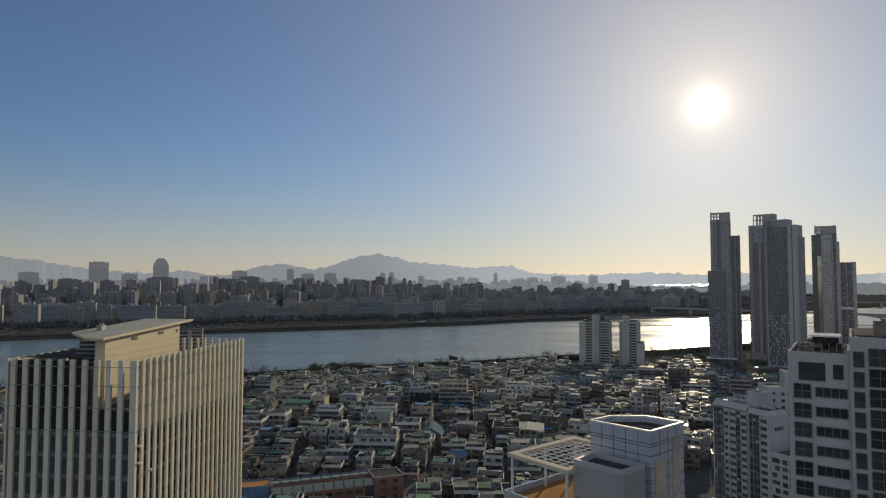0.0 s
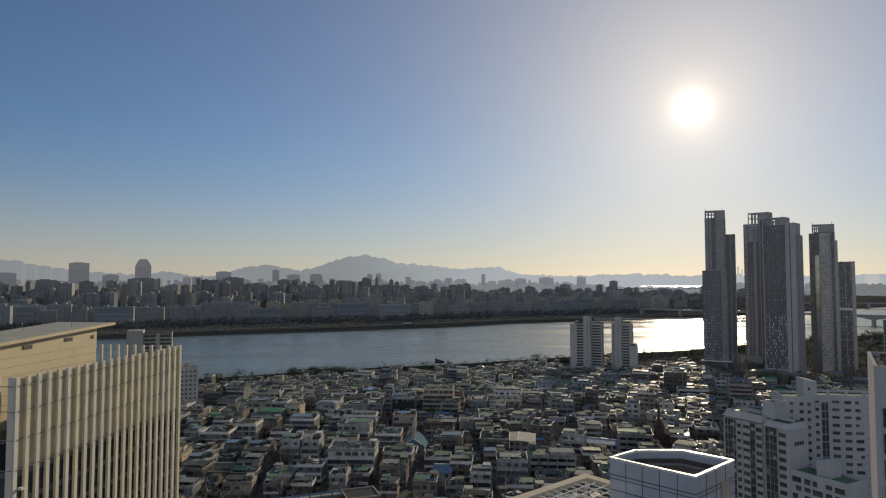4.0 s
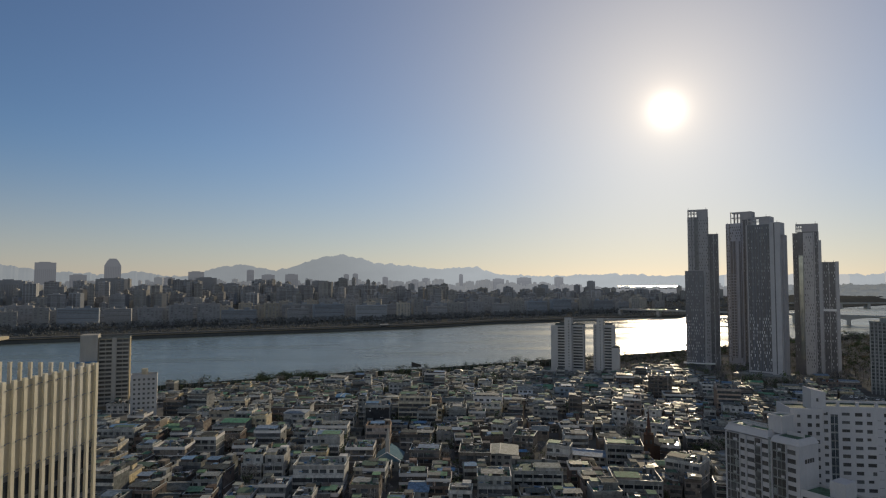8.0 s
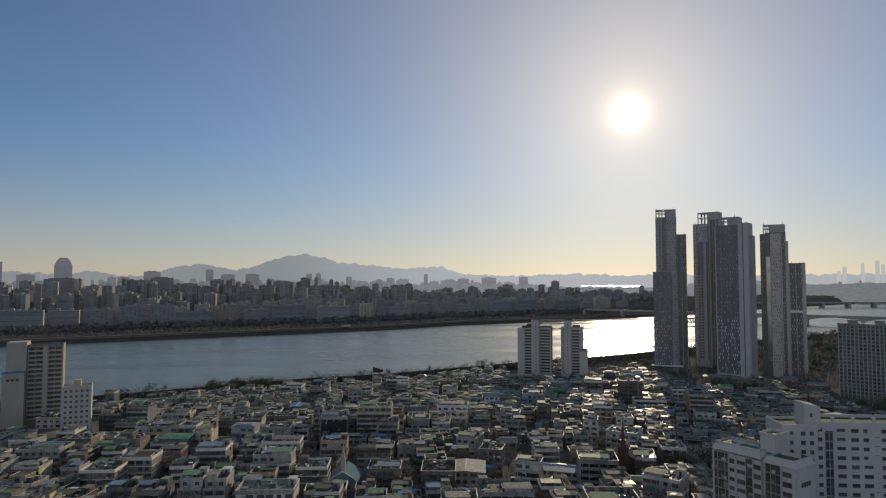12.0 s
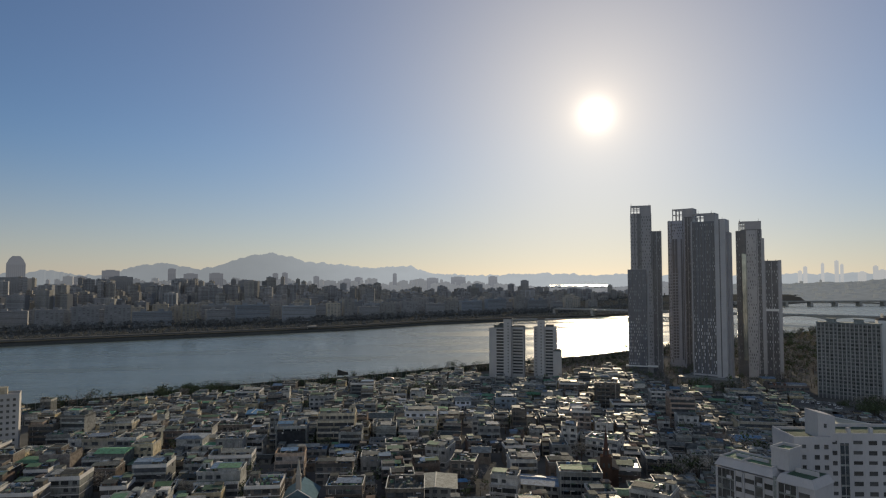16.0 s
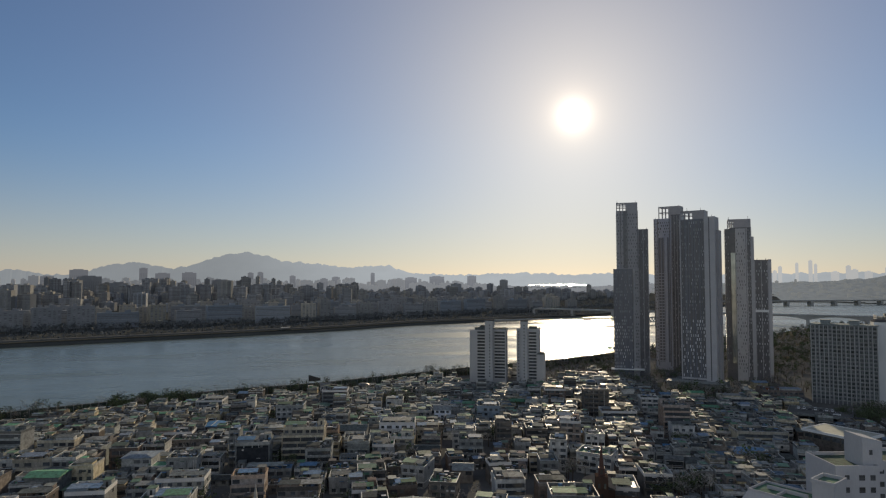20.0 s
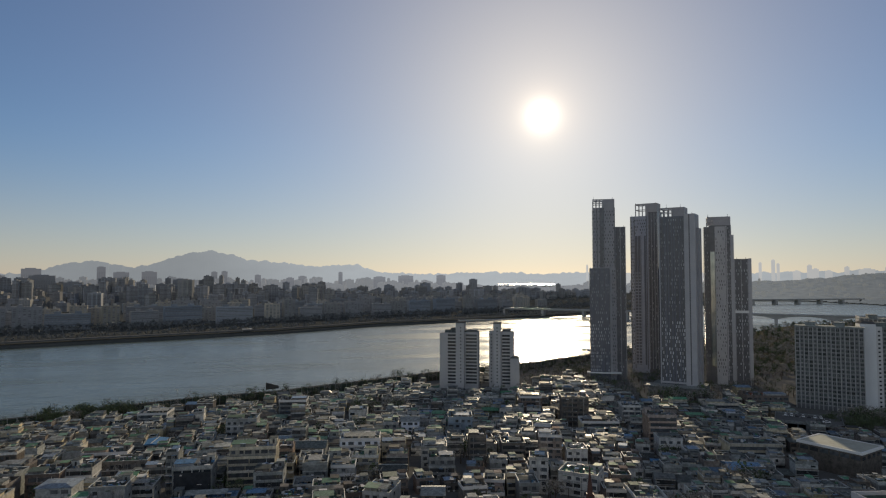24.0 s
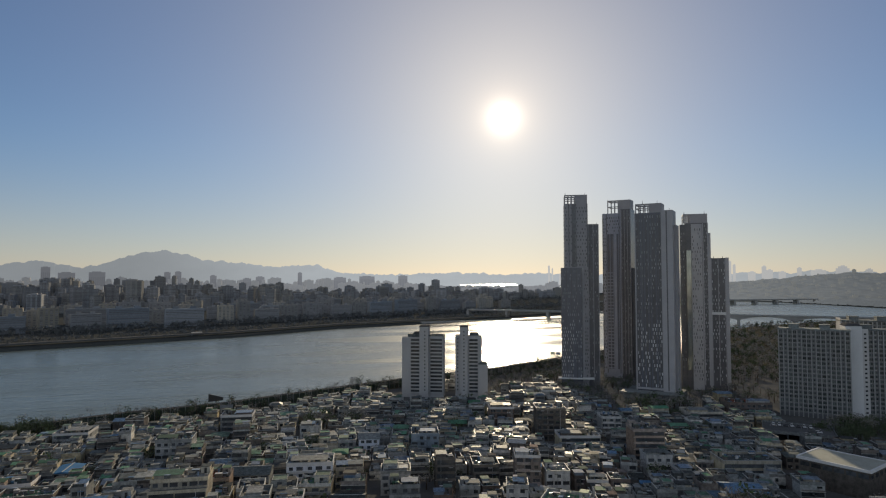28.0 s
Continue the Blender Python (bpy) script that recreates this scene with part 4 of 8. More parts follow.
groove = Shape().box(-9.03, -8.97, 3.7, 30.8, 0, 0.04).mesh("groove", concrete)
for z in (70.4, 71.9, 73.4, 74.9, 76.4, 77.9):
    part("groove", groove, None, ph, at=(0, 0, z))
for gy, gw_, gz in ((12, 2.0, 79), (22, 2.0, 79.4), (29.4, 0.7, 79.3)):
    part("vent", Shape().box(-9.06, -8.9, gy, gy + gw_, gz, gz + 0.7), dark_metal, ph, "dark wall vent")
v = [(-8.0, 1.5, 79.95), (-8.0, 35.4, 81.6), (-20.6, 35.4, 81.6), (-20.6, 9, 80.35), (-11.7, 1.5, 79.95)]
pl = Shape()
pl.put([(x, y, z) for x, y, z in v] + [(x, y, z + 0.5) for x, y, z in v], [(i, (i + 1) % 5, 5 + (i + 1) % 5, 5 + i) for i in range(5)] + [(5, 6, 7, 8, 9), (4, 3, 2, 1, 0)])
plate = part("roof_plate", pl, beige_panel, OT, "sloping cream roof plate")
cx_, cy_ = -14.0, 17.0
vi = [(cx_ + (x - cx_) * 0.93, cy_ + (y - cy_) * 0.965, z) for x, y, z in v]
part("plate_sheet", Shape().put([(x, y, z + 0.45) for x, y, z in vi] + [(x, y, z + 0.54) for x, y, z in vi], [(i, (i + 1) % 5, 5 + (i + 1) % 5, 5 + i) for i in range(5)] + [(5, 6, 7, 8, 9), (4, 3, 2, 1, 0)]), panel_sheet, plate, "pale greenish roof sheet")
rk = random.Random(5)
for i in range(26):
    x, y = -LW + 2 + rk.random() * 14, 2 + rk.random() * 26
    if x > -21 and y > 8:
        x -= 6
    if x < -LW + 1.5:
        x = -LW + 1.6
    w_, d_, h_ = 0.8 + rk.random() * 2, 0.8 + rk.random() * 2, 1.5 + rk.random() * 4.0
    part("cooling_machine", Shape().box(x, x + w_, y, y + d_, 66.4, 66.4 + h_ + 5).box(x + 0.2, x + w_ - 0.2, y + 0.2, y + d_ - 0.2, 71.4 + h_, 71.7 + h_), rk.choice((dark_metal, spandrel, steel)), OT)
for i in range(9):
    part("roof_beam", Shape().box(-LW + 1.5, -13.5, 3 + i * 2.4, 3.3 + i * 2.4, 76.2, 76.5), dark_metal, OT)
for mx, my, mh in ((-18.5, 11, 1.6), (-16, 20, 0.9), (-10, 25, 0.9)):
    part("mast", Shape().drum(mx, my, 0.06, 81, 82.2 + mh, 6), steel, OT)
part("roof_fan", Shape().box(-17.2, -16.0, 12, 13.4, 80.9, 82.1).drum(-16.6, 12.7, 0.5, 82.1, 82.5, 12), steel, OT)
for ly, lz in ((1.2, 59.6), (1.2, 56.3), (4.8, 54)):
    part("floodlight", Shape().box(0.12, 0.75, ly - 0.3, ly + 0.3, lz, lz + 0.35), white_paint, OT, "white floodlight box")

# ---------------------------------------------------------------- white glass pavilion tower with a pergola terrace
GB = thing("glass_office_block", "white-panelled office block with an open five-sided crown and roof terrace", "office building", -0.105, -1.161, -7.306)
GB.scale = (1.08, 1.08, 1.08)
TOP = [(23.24, 100.9), (30.3, 93.46), (37.35, 99.49), (33.0, 103.97), (27.17, 104.06)]
tile_white = material("white_glass_panel", (0.37, 0.4, 0.46), (0.31, 0.34, 0.39), grain=0.8, stain=0.3, rough=0.18, bump=0, spec=0.6)


strip_glass = material("mirror_strip_glass", (0.5, 0.5, 0.47), (0.3, 0.31, 0.32), grain=0.25, stain=0.35, rough=0.12, metal=0.7, bump=0)


def poly_ring(poly, z0, z1, w):
    """A thick wall round a polygon."""
    cx = sum(p[0] for p in poly) / len(poly)
    cy = sum(p[1] for p in poly) / len(poly)
    inn = [(cx + (x - cx) * (1 - w / math.hypot(x - cx, y - cy)), cy + (y - cy) * (1 - w / math.hypot(x - cx, y - cy))) for x, y in poly]
    n = len(poly)
    v = [(x, y, z) for z in (z0, z1) for p in (poly, inn) for x, y in p]
    f = []
    for i in range(n):
        j = (i + 1) % n
        f += [(i, j, 2 * n + j, 2 * n + i), (n + j, n + i, 3 * n + i, 3 * n + j), (2 * n + i, 2 * n + j, 3 * n + j, 3 * n + i), (j, i, n + i, n + j)]
    return Shape().put(v, f)


part("crown_wall", poly_ring(TOP, 62.0, 69.75, 0.5), tile_white, GB)
part("coping", poly_ring([(x + (x - 30.2) * 0.012, y + (y - 99.8) * 0.012) for x, y in TOP], 69.75, 70.0, 0.42), coping_white, GB, "bright white metal coping")
part("shaft", Shape().prism(TOP, 6.78, 62.0), tile_white, GB)
part("well_roof", Shape().prism([(30.2 + (x - 30.2) * 0.85, 99.8 + (y - 99.8) * 0.85) for x, y in TOP], 62.0, 63.0), dark_roofing, GB)
seams = Shape()
for (ax, ay), (bx, by) in ((TOP[0], TOP[1]), (TOP[1], TOP[2]), (TOP[2], TOP[3]), (TOP[3], TOP[4]), (TOP[4], TOP[0])):
    ln = math.hypot(bx - ax, by - ay)
    seams.turn, seams.at = math.atan2(by - ay, bx - ax), (ax, ay, 0)
    for k in range(30):
        z = 68.0 - k * 1.75
        seams.box(0, ln, -0.03, 0.02, z, z + 0.09)
        if k % 3 == 0:
            seams.box(0, ln, -0.03, 0.02, z - 0.42, z - 0.35)
    for i in range(1, int(ln / 1.9)):
        seams.box(i * ln / int(ln / 1.9) - 0.025, i * ln / int(ln / 1.9) + 0.025, -0.035, 0.02, 18, 69.7)
part("panel_seams", seams, dark_metal, GB, "thin dark panel seams")
gx, gy = TOP[1], TOP[2]
for k, (a0, a1, z0, z1) in enumerate(((0.1, 0.42, 40, 65.6), (0.62, 0.86, 40, 68.2))):
    gp = Shape()
    gp.turn, gp.at = math.atan2(gy[1] - gx[1], gy[0] - gx[0]), (gx[0], gx[1], 0)
    gl_ = math.hypot(gy[0] - gx[0], gy[1] - gx[1])
    gp.box(a0 * gl_, a1 * gl_, -0.07, 0.02, z0, z1)
    part("tall_window", gp, strip_glass, GB, "tall grey glass strip")
for k in range(7):
    part("well_board", poly_ring([(30.2 + (x - 30.2) * 0.9, 99.8 + (y - 99.8) * 0.9) for x, y in TOP], 63.6 + k * 0.82, 64.1 + k * 0.82, 0.25), WALLS[3], GB, "brown boards inside the crown" if k == 0 else "")
LOWR = [(19.2, 94.6), (24.9, 88.6), (28.9, 91.9), (23.0, 98.2)]
part("low_roof_block", Shape().prism(LOWR, 60.4, 65.0), tower_grey, GB, "grey concrete roof block")
part("glass_room", Shape().prism([(24 + (x - 24) * 0.97, 93.3 + (y - 93.3) * 0.97) for x, y in LOWR], 6.78, 60.4), spandrel, GB, "dark glass room under the low roof")
for (ax, ay), (bx, by) in zip(LOWR[:2], LOWR[1:3]):
    ln = math.hypot(bx - ax, by - ay)
    for i in range(5):
        q = 0.03 + i * 0.235
        part("glass_mullion", Shape().box(ax + (bx - ax) * q - 0.06, ax + (bx - ax) * q + 0.06, ay + (by - ay) * q - 0.06, ay + (by - ay) * q + 0.06, 48, 60.4), tower_grey, GB)
part("low_roof_rim", poly_ring(LOWR, 65.0, 65.7, 0.7), tower_pale, GB)
part("low_roof", Shape().prism([(24 + (x - 24) * 0.8, 93.3 + (y - 93.3) * 0.8) for x, y in LOWR], 65.0, 65.1), dark_roofing, GB)
pg = Shape()
pa, pb, pc = Vector((10.3, 102.2)), Vector((18.8, 92.6)), Vector((23.2, 112.8))
e1, e2 = pb - pa, pc - pa
pg.turn, pg.at = math.atan2(e2.y, e2.x), (pa.x, pa.y, 0)
plen, pwid = e2.length, 12.2
pg.ring(0, plen, -pwid, 0, 63.9, 64.5, 1.3)
pergola_cream = material("pergola_cream", (0.52, 0.47, 0.38), (0.42, 0.38, 0.31), grain=2, stain=0.3)
perg = part("pergola", pg, pergola_cream, GB, "cream roof pergola with a white grid")
for i in range(1, 10):
    bm_ = Shape()
    bm_.turn, bm_.at = pg.turn, pg.at
    bm_.box(1.3 + i * (plen - 2.6) / 10 - 0.04, 1.3 + i * (plen - 2.6) / 10 + 0.04, -pwid + 1.3, -1.3, 64.24, 64.36)
    part("beam", bm_, white_paint, perg)
for i in range(1, 6):
    bm_ = Shape()
    bm_.turn, bm_.at = pg.turn, pg.at
    bm_.box(1.3, plen - 1.3, -1.3 - i * (pwid - 2.6) / 6 - 0.06, -1.3 - i * (pwid - 2.6) / 6 + 0.06, 64.22, 64.34)
    part("beam", bm_, white_paint, perg)
td = Shape()
td.turn, td.at = pg.turn, pg.at
td.box(-0.2, plen + 0.0, -pwid - 1.8, -0.2, 57.4, 57.8)
part("terrace_deck", td, orange_deck, GB, "orange-brown timber terrace")
tb = Shape()
tb.turn, tb.at = pg.turn, pg.at
tb.box(-0.6, plen + 0.4, -pwid - 2.2, 0.2, 6.78, 57.4)
tb.ring(-0.6, plen + 0.4, -pwid - 2.2, 0.2, 57.4, 58.8, 0.3)
part("lower_body", tb, tile_white, GB)
for px_, py_ in ((0.5, -0.6), (0.5, -pwid + 0.6), (plen - 0.6, -0.6), (plen / 2, -0.6)):
    ps = Shape()
    ps.turn, ps.at = pg.turn, pg.at
    ps.box(px_ - 0.15, px_ + 0.15, py_ - 0.15, py_ + 0.15, 57.8, 63.9)
    part("terrace_post", ps, white_paint, GB)

# ---------------------------------------------------------------- white office block with square windows
RB = thing("white_office_block", "pale rendered office block with dark ribbon windows and a planted roof", "office building", 56.6, 103.8, 0, -33)
part("body", Shape().box(0, 8.6, 0, 18, 0, 79.4), office_render, RB)
part("tall_body", Shape().box(8.6, 34, -0.6, 20, 0, 82.4), office_render, RB)
part("parapet", Shape().ring(0, 8.6, 0, 18, 79.4, 80.3, 0.4), office_render, RB)
part("tall_parapet", Shape().ring(8.6, 34, -0.6, 20, 82.4, 83.1, 0.4), office_render, RB)
part("roof_planting", Shape().box(0.5, 8.2, 0.5, 17.4, 79.4, 79.7), WALLS[3], RB)
sq = box_mesh("window", 2.4, 0.2, 2.3, office_glass)
wide = box_mesh("window", 4.3, 0.2, 1.5, office_glass)
slim = box_mesh("window", 1.4, 0.2, 2.4, blue_glass)
curtain = box_mesh("window", 8.5, 0.2, 2.7, office_glass)


def muntins(w, h, nx, nz):
    """Slim dark frame bars of a window, centred."""
    f = Shape()
    for i in range(nx + 1):
        x = -w / 2 + i * w / nx
        f.box(x - 0.05, x + 0.05, -0.05, 0.02, -h / 2, h / 2)
    for k in range(nz + 1):
        z = -h / 2 + k * h / nz
        f.box(-w / 2, w / 2, -0.06, 0.02, z - 0.05, z + 0.05)
    return f.mesh("window_frame", frame_grey)


frame_grey = material("window_frame_grey", (0.16, 0.165, 0.17), rough=0.5)
frames = {"sq": muntins(2.4, 2.3, 2, 2), "wide": muntins(4.3, 1.5, 4, 1), "slim": muntins(1.4, 2.4, 1, 1), "curtain": muntins(8.5, 2.7, 6, 2)}


def framed(mesh, kind, at):
    win = part("window", mesh, None, RB, at=at)
    part("window_frame", frames[kind], None, win)


part("window", box_mesh("window", 3.7, 0.2, 2.9, office_glass), None, RB, at=(3.4, -0.12, 77.25))
part("window", box_mesh("window", 1.4, 0.2, 2.3, office_glass), None, RB, at=(7.0, -0.12, 77.4))
for k in range(16):
    z = 74.05 - k * 3.1
    framed(sq, "sq", (2.0, -0.12, z))
    framed(wide, "wide", (6.0, -0.12, z))
    framed(slim, "slim", (9.75, -0.72, z + 5.6))
    framed(curtain, "curtain", (15.3, -0.72, z + 6.0))
    framed(curtain, "curtain", (24.6, -0.72, z + 6.0))
rk = random.Random(11)
bench = box_mesh("roof_box", 1.3, 0.9, 0.9, WALLS[3])
for i in range(9):
    part("roof_box", bench, None, RB, "brown roof garden box" if i == 0 else "", at=(1.4 + rk.random() * 5.5, 1 + rk.random() * 14, 80.15))
part("pavilion", Shape().box(3.2, 7.0, 8.4, 13.6, 79.7, 82.2), dark_glass, RB, "small glazed roof pavilion")
part("pavilion_roof", Shape().box(2.8, 7.4, 8, 14, 82.2, 82.45), white_paint, RB)
part("roof_timber", Shape().box(9.2, 33, 2, 19, 83.1, 83.3), WALLS[3], RB, "brown timber roof covering")
part("roof_screen", Shape().ring(12, 24, 3, 12, 83.3, 85.0, 0.15), WALLS[3], RB, "brown timber screen")
mastm = Shape().drum(0, 0, 0.05, 0, 2.2, 6).mesh("railing_post", steel)
for i in range(8):
    part("railing_post", mastm, None, RB, at=(0.6 + i * 1.05, 0.5, 79.7))

# ---------------------------------------------------------------- white apartment blocks on the near slope


def facade(parent, x0, x1, y, z0, z1, rise, cols, seed, gmat=slab_glass, h=1.5):
    """Floors of windows between bright spandrels, each window its own piece. cols: (centre, width) along x."""
    rnd = random.Random(seed)
    shared = {}
    for c, w_ in cols:
        z = z0
        while z < z1:
            # some sashes are closed or screened
            v_, h_ = w_ * (rnd.choice((1.0, 1.0, 0.62, 0.45)) if w_ > 2.5 else 1.0), h * rnd.choice((1.0, 1.0, 0.8))
            if (v_, h_) not in shared:
                shared[v_, h_] = box_mesh("window", v_, 0.22, h_, gmat)
            part("window", shared[v_, h_], None, parent, at=(c + rnd.choice((-1, 1)) * (w_ - v_) / 2, y - 0.1, z + (h - h_) / 2))
            z += rise


AP = thing("apartment_block", "white apartment block with dark balcony windows and green flat roof", "apartment block", 111.4, 262.0, 0, -63, "white apartment blocks")
part("body", Shape().box(0, 25.5, 0, 10.4, 0, 40.2), apartment_white, AP)
part("cornice", Shape().frustum(-0.25, 15.9, -0.3, 10.6, 40.6, 42.5, 1.0, 1.0), apartment_white, AP, "chamfered white cornice")
part("cornice", Shape().frustum(16.1, 25.75, -0.3, 10.6, 40.2, 42.1, 1.0, 1.0), apartment_white, AP, "chamfered white cornice")
part("parapet", Shape().ring(0.75, 14.9, 0.7, 9.6, 42.5, 43.0, 0.3), apartment_white, AP)
part("roof_deck", Shape().box(1.2, 14.4, 1.2, 9.2, 42.5, 42.6), green_roofing, AP)
part("stair_house", Shape().box(13.5, 18, 3.5, 9.8, 42.2, 47.0), apartment_white, AP)
part("stair_rim", Shape().ring(13.3, 18.2, 3.3, 10.0, 47.0, 47.8, 0.3), apartment_white, AP)
part("stair_roof", Shape().box(13.7, 17.8, 3.7, 9.6, 47.0, 47.1), green_roofing, AP)
part("end_roof", Shape().box(18.4, 24.4, 1.2, 9.2, 42.1, 42.2), green_roofing, AP)
for a in ((3, 12, 5.2, 5.5, 42.2, 43.4), (7, 7.3, 1, 5.2, 42.2, 43.2), (19, 24.6, 4.6, 4.9, 42.2, 43.3)):
    part("roof_wall", Shape().box(*a), apartment_white, AP)
part("recess", Shape().box(15.7, 16.5, -0.25, 0.05, 0, 41.2), concrete, AP, "grey drainpipe recess")
facade(AP, 0, 25, 0, 2.3, 40, 2.75, ((6.5, 1.5), (9.4, 2.5), (14.4, 2.0), (23.1, 2.5)), 3, h=1.4)
rk = random.Random(17)
for bx0, bx1 in ((0.7, 5.4), (10.9, 13.1), (17.0, 21.3)):
    # recessed balconies: dark glazing behind thin slab edges
    floor_stack(AP, "balcony_glazing", bx0, bx1, 0, 1.9, 14, 2.75, 0.12, 2.3, slab_glass)
    floor_stack(AP, "balcony_slab", bx0, bx1, 0, 1.55, 14, 2.75, 0.35, 0.42, concrete)
    for q in range(1, int((bx1 - bx0) / 1.1)):
        x = bx0 + q * (bx1 - bx0) / int((bx1 - bx0) / 1.1)
        part("mullion", Shape().box(x - 0.06, x + 0.06, -0.2, 0.02, 1.6, 39.8), apartment_white if q % 2 else concrete, AP)
    for k in range(14):
        if rk.random() < 0.55:
            x = rk.uniform(bx0, bx1 - 1.4)
            part("balcony_panel", Shape().box(x, x + rk.choice((1.0, 1.4)), -0.3, -0.1, 1.95 + k * 2.75, 1.95 + k * 2.75 + rk.choice((0.8, 0.8, 1.9))), rk.choice((apartment_white, WALLS[4], concrete)), AP)
for x in (5.55, 7.6, 8.0, 13.2, 16.7, 21.45):
    part("pilaster", Shape().box(x - 0.12, x + 0.12, -0.4, 0.03, 0, 40.2), apartment_white, AP)
part("wall_sign", Shape().box(25.5, 25.58, 3.0, 4.0, 34.6, 35.9).box(25.5, 25.58, 4.4, 5.3, 34.6, 35.9).box(25.5, 25.58, 5.7, 6.6, 34.6, 35.9).box(25.5, 25.58, 7.0, 7.9, 34.6, 35.9), dark_metal, AP, "dark unreadable lettering")
part("low_wing", Shape().box(25.5, 44, 0.3, 10.4, 0, 26.6), apartment_white, AP, "lower white wing")
part("wing_parapet", Shape().ring(25.5, 44, 0.3, 10.4, 26.6, 27.5, 0.3), apartment_white, AP)
part("wing_roof", Shape().box(25.8, 43.7, 0.6, 10.1, 26.6, 26.7), green_roofing, AP)
part("wing_house", Shape().box(32.5, 37, 3.4, 9.4, 26.7, 31.4), apartment_white, AP)
facade(AP, 26, 44, 0.3, 2.6, 25, 2.75, ((27.6, 3.0), (31.2, 2.0), (34.6, 3.2), (38.2, 2.0), (41.6, 3.0)), 13, h=1.75)
BP = thing("apartment_block", "white apartment block with small windows and a tall stair tower", "apartment block", 126.4, 256.6, 0, -11, "white apartment blocks")
part("left_body", Shape().box(4.4, 14.5, 0, 12, 0, 47.8), apartment_white, BP)
part("body", Shape().box(14.5, 58, 2.2, 14, 0, 48.2), apartment_white, BP)
part("stair_tower", Shape().put([(x, y, z) for x, y in ((11.6, 1.4), (16.2, 1.4), (16.2, 8), (11.6, 8)) for z in (47, 54.9 if x < 12 else 53.9)], [(0, 2, 3, 1), (2, 4, 5, 3), (4, 6, 7, 5), (6, 0, 1, 7), (1, 3, 5, 7), (6, 4, 2, 0)]), apartment_white, BP, "white stair tower with a sloping top")
part("stair_window", Shape().box(13.2, 13.9, 1.32, 1.42, 50.8, 51.9), slab_glass, BP)
part("parapet", Shape().ring(4.4, 14.5, 0, 12, 47.8, 48.7, 0.35).ring(16.0, 58, 2.2, 14, 48.2, 49.2, 0.35), apartment_white, BP)
part("roof_deck", Shape().box(4.75, 14.1, 0.35, 11.6, 47.8, 47.95).box(16.4, 57.6, 2.6, 13.6, 48.2, 48.35), green_roofing, BP)
for x in (20, 26, 32, 38, 44):
    part("roof_post", Shape().box(x, x + 0.8, 2.2, 3.2, 49.2, 50.6), apartment_white, BP)
facade(BP, 14, 58, 2.2, 2.6, 47.5, 2.75, ((16.4, 1.2), (22.6, 2.4), (26.6, 2.2), (30.4, 2.6), (35.4, 2.0), (40.0, 2.6), (44.6, 2.0), (49.4, 2.6), (54.2, 2.0)), 4, h=1.15)
facade(BP, 8, 14, 0, 24, 47, 2.75, ((7.0, 1.0), (10.4, 1.3), (12.9, 1.1)), 5, h=1.2)
part("stair_glazing", Shape().box(17.9, 20.1, 2.08, 2.22, 4, 46.5), blue_glass, BP, "tall blue-green stair glazing")
floor_stack(BP, "stair_band", 17.9, 20.1, 2.2, 4.6, 16, 2.75, 0.2, 0.5, concrete)
part("mullion", Shape().box(18.95, 19.05, 1.96, 2.1, 4, 46.5), apartment_white, BP)
for k in range(16):
    part("floor_ledge", Shape().box(32.4, 33.8, 2.05, 2.22, 3.5 + k * 2.75, 3.62 + k * 2.75), concrete, BP)

# ---------------------------------------------------------------- the quarter of low houses
KEEP_CLEAR = [(100, 165, 215, 305), (276, 425, 575, 760), (140, 225, 640, 690), (-240, -145, 455, 525), (360, 520, 470, 640), (262, 304, 388, 436), (155, 180, 366, 382), (62, 100, 581, 603), (291, 333, 564, 588), (368, 401, 478, 498), (-100, 60, 80, 180)]


def clear(x, y, r=5):
    return all(not (a - r < x < b + r and c - r < y < d + r) for a, b, c, d in KEEP_CLEAR)


pane = box_mesh("window", 1.7, 0.1, 1.4, pane_glass)
wide_pane = box_mesh("window", 2.8, 0.1, 1.55, pane_glass)
side_pane = Shape().box(0, 0.1, -0.75, 0.75, -0.65, 0.65).mesh("window", pane_glass)
ac_unit = Shape().box(-0.45, 0.45, -0.2, 0.2, 0, 0.75).drum(0, 0, 0.16, 0.75, 0.8, 8).mesh("air_conditioner", white_paint)
jar = Shape().drum(0, 0, 0.22, 0, 0.3, 8, 0, 0.34).drum(0, 0, 0.34, 0.3, 0.7, 8, 0, 0.24).mesh("storage_jar", WALLS[3])


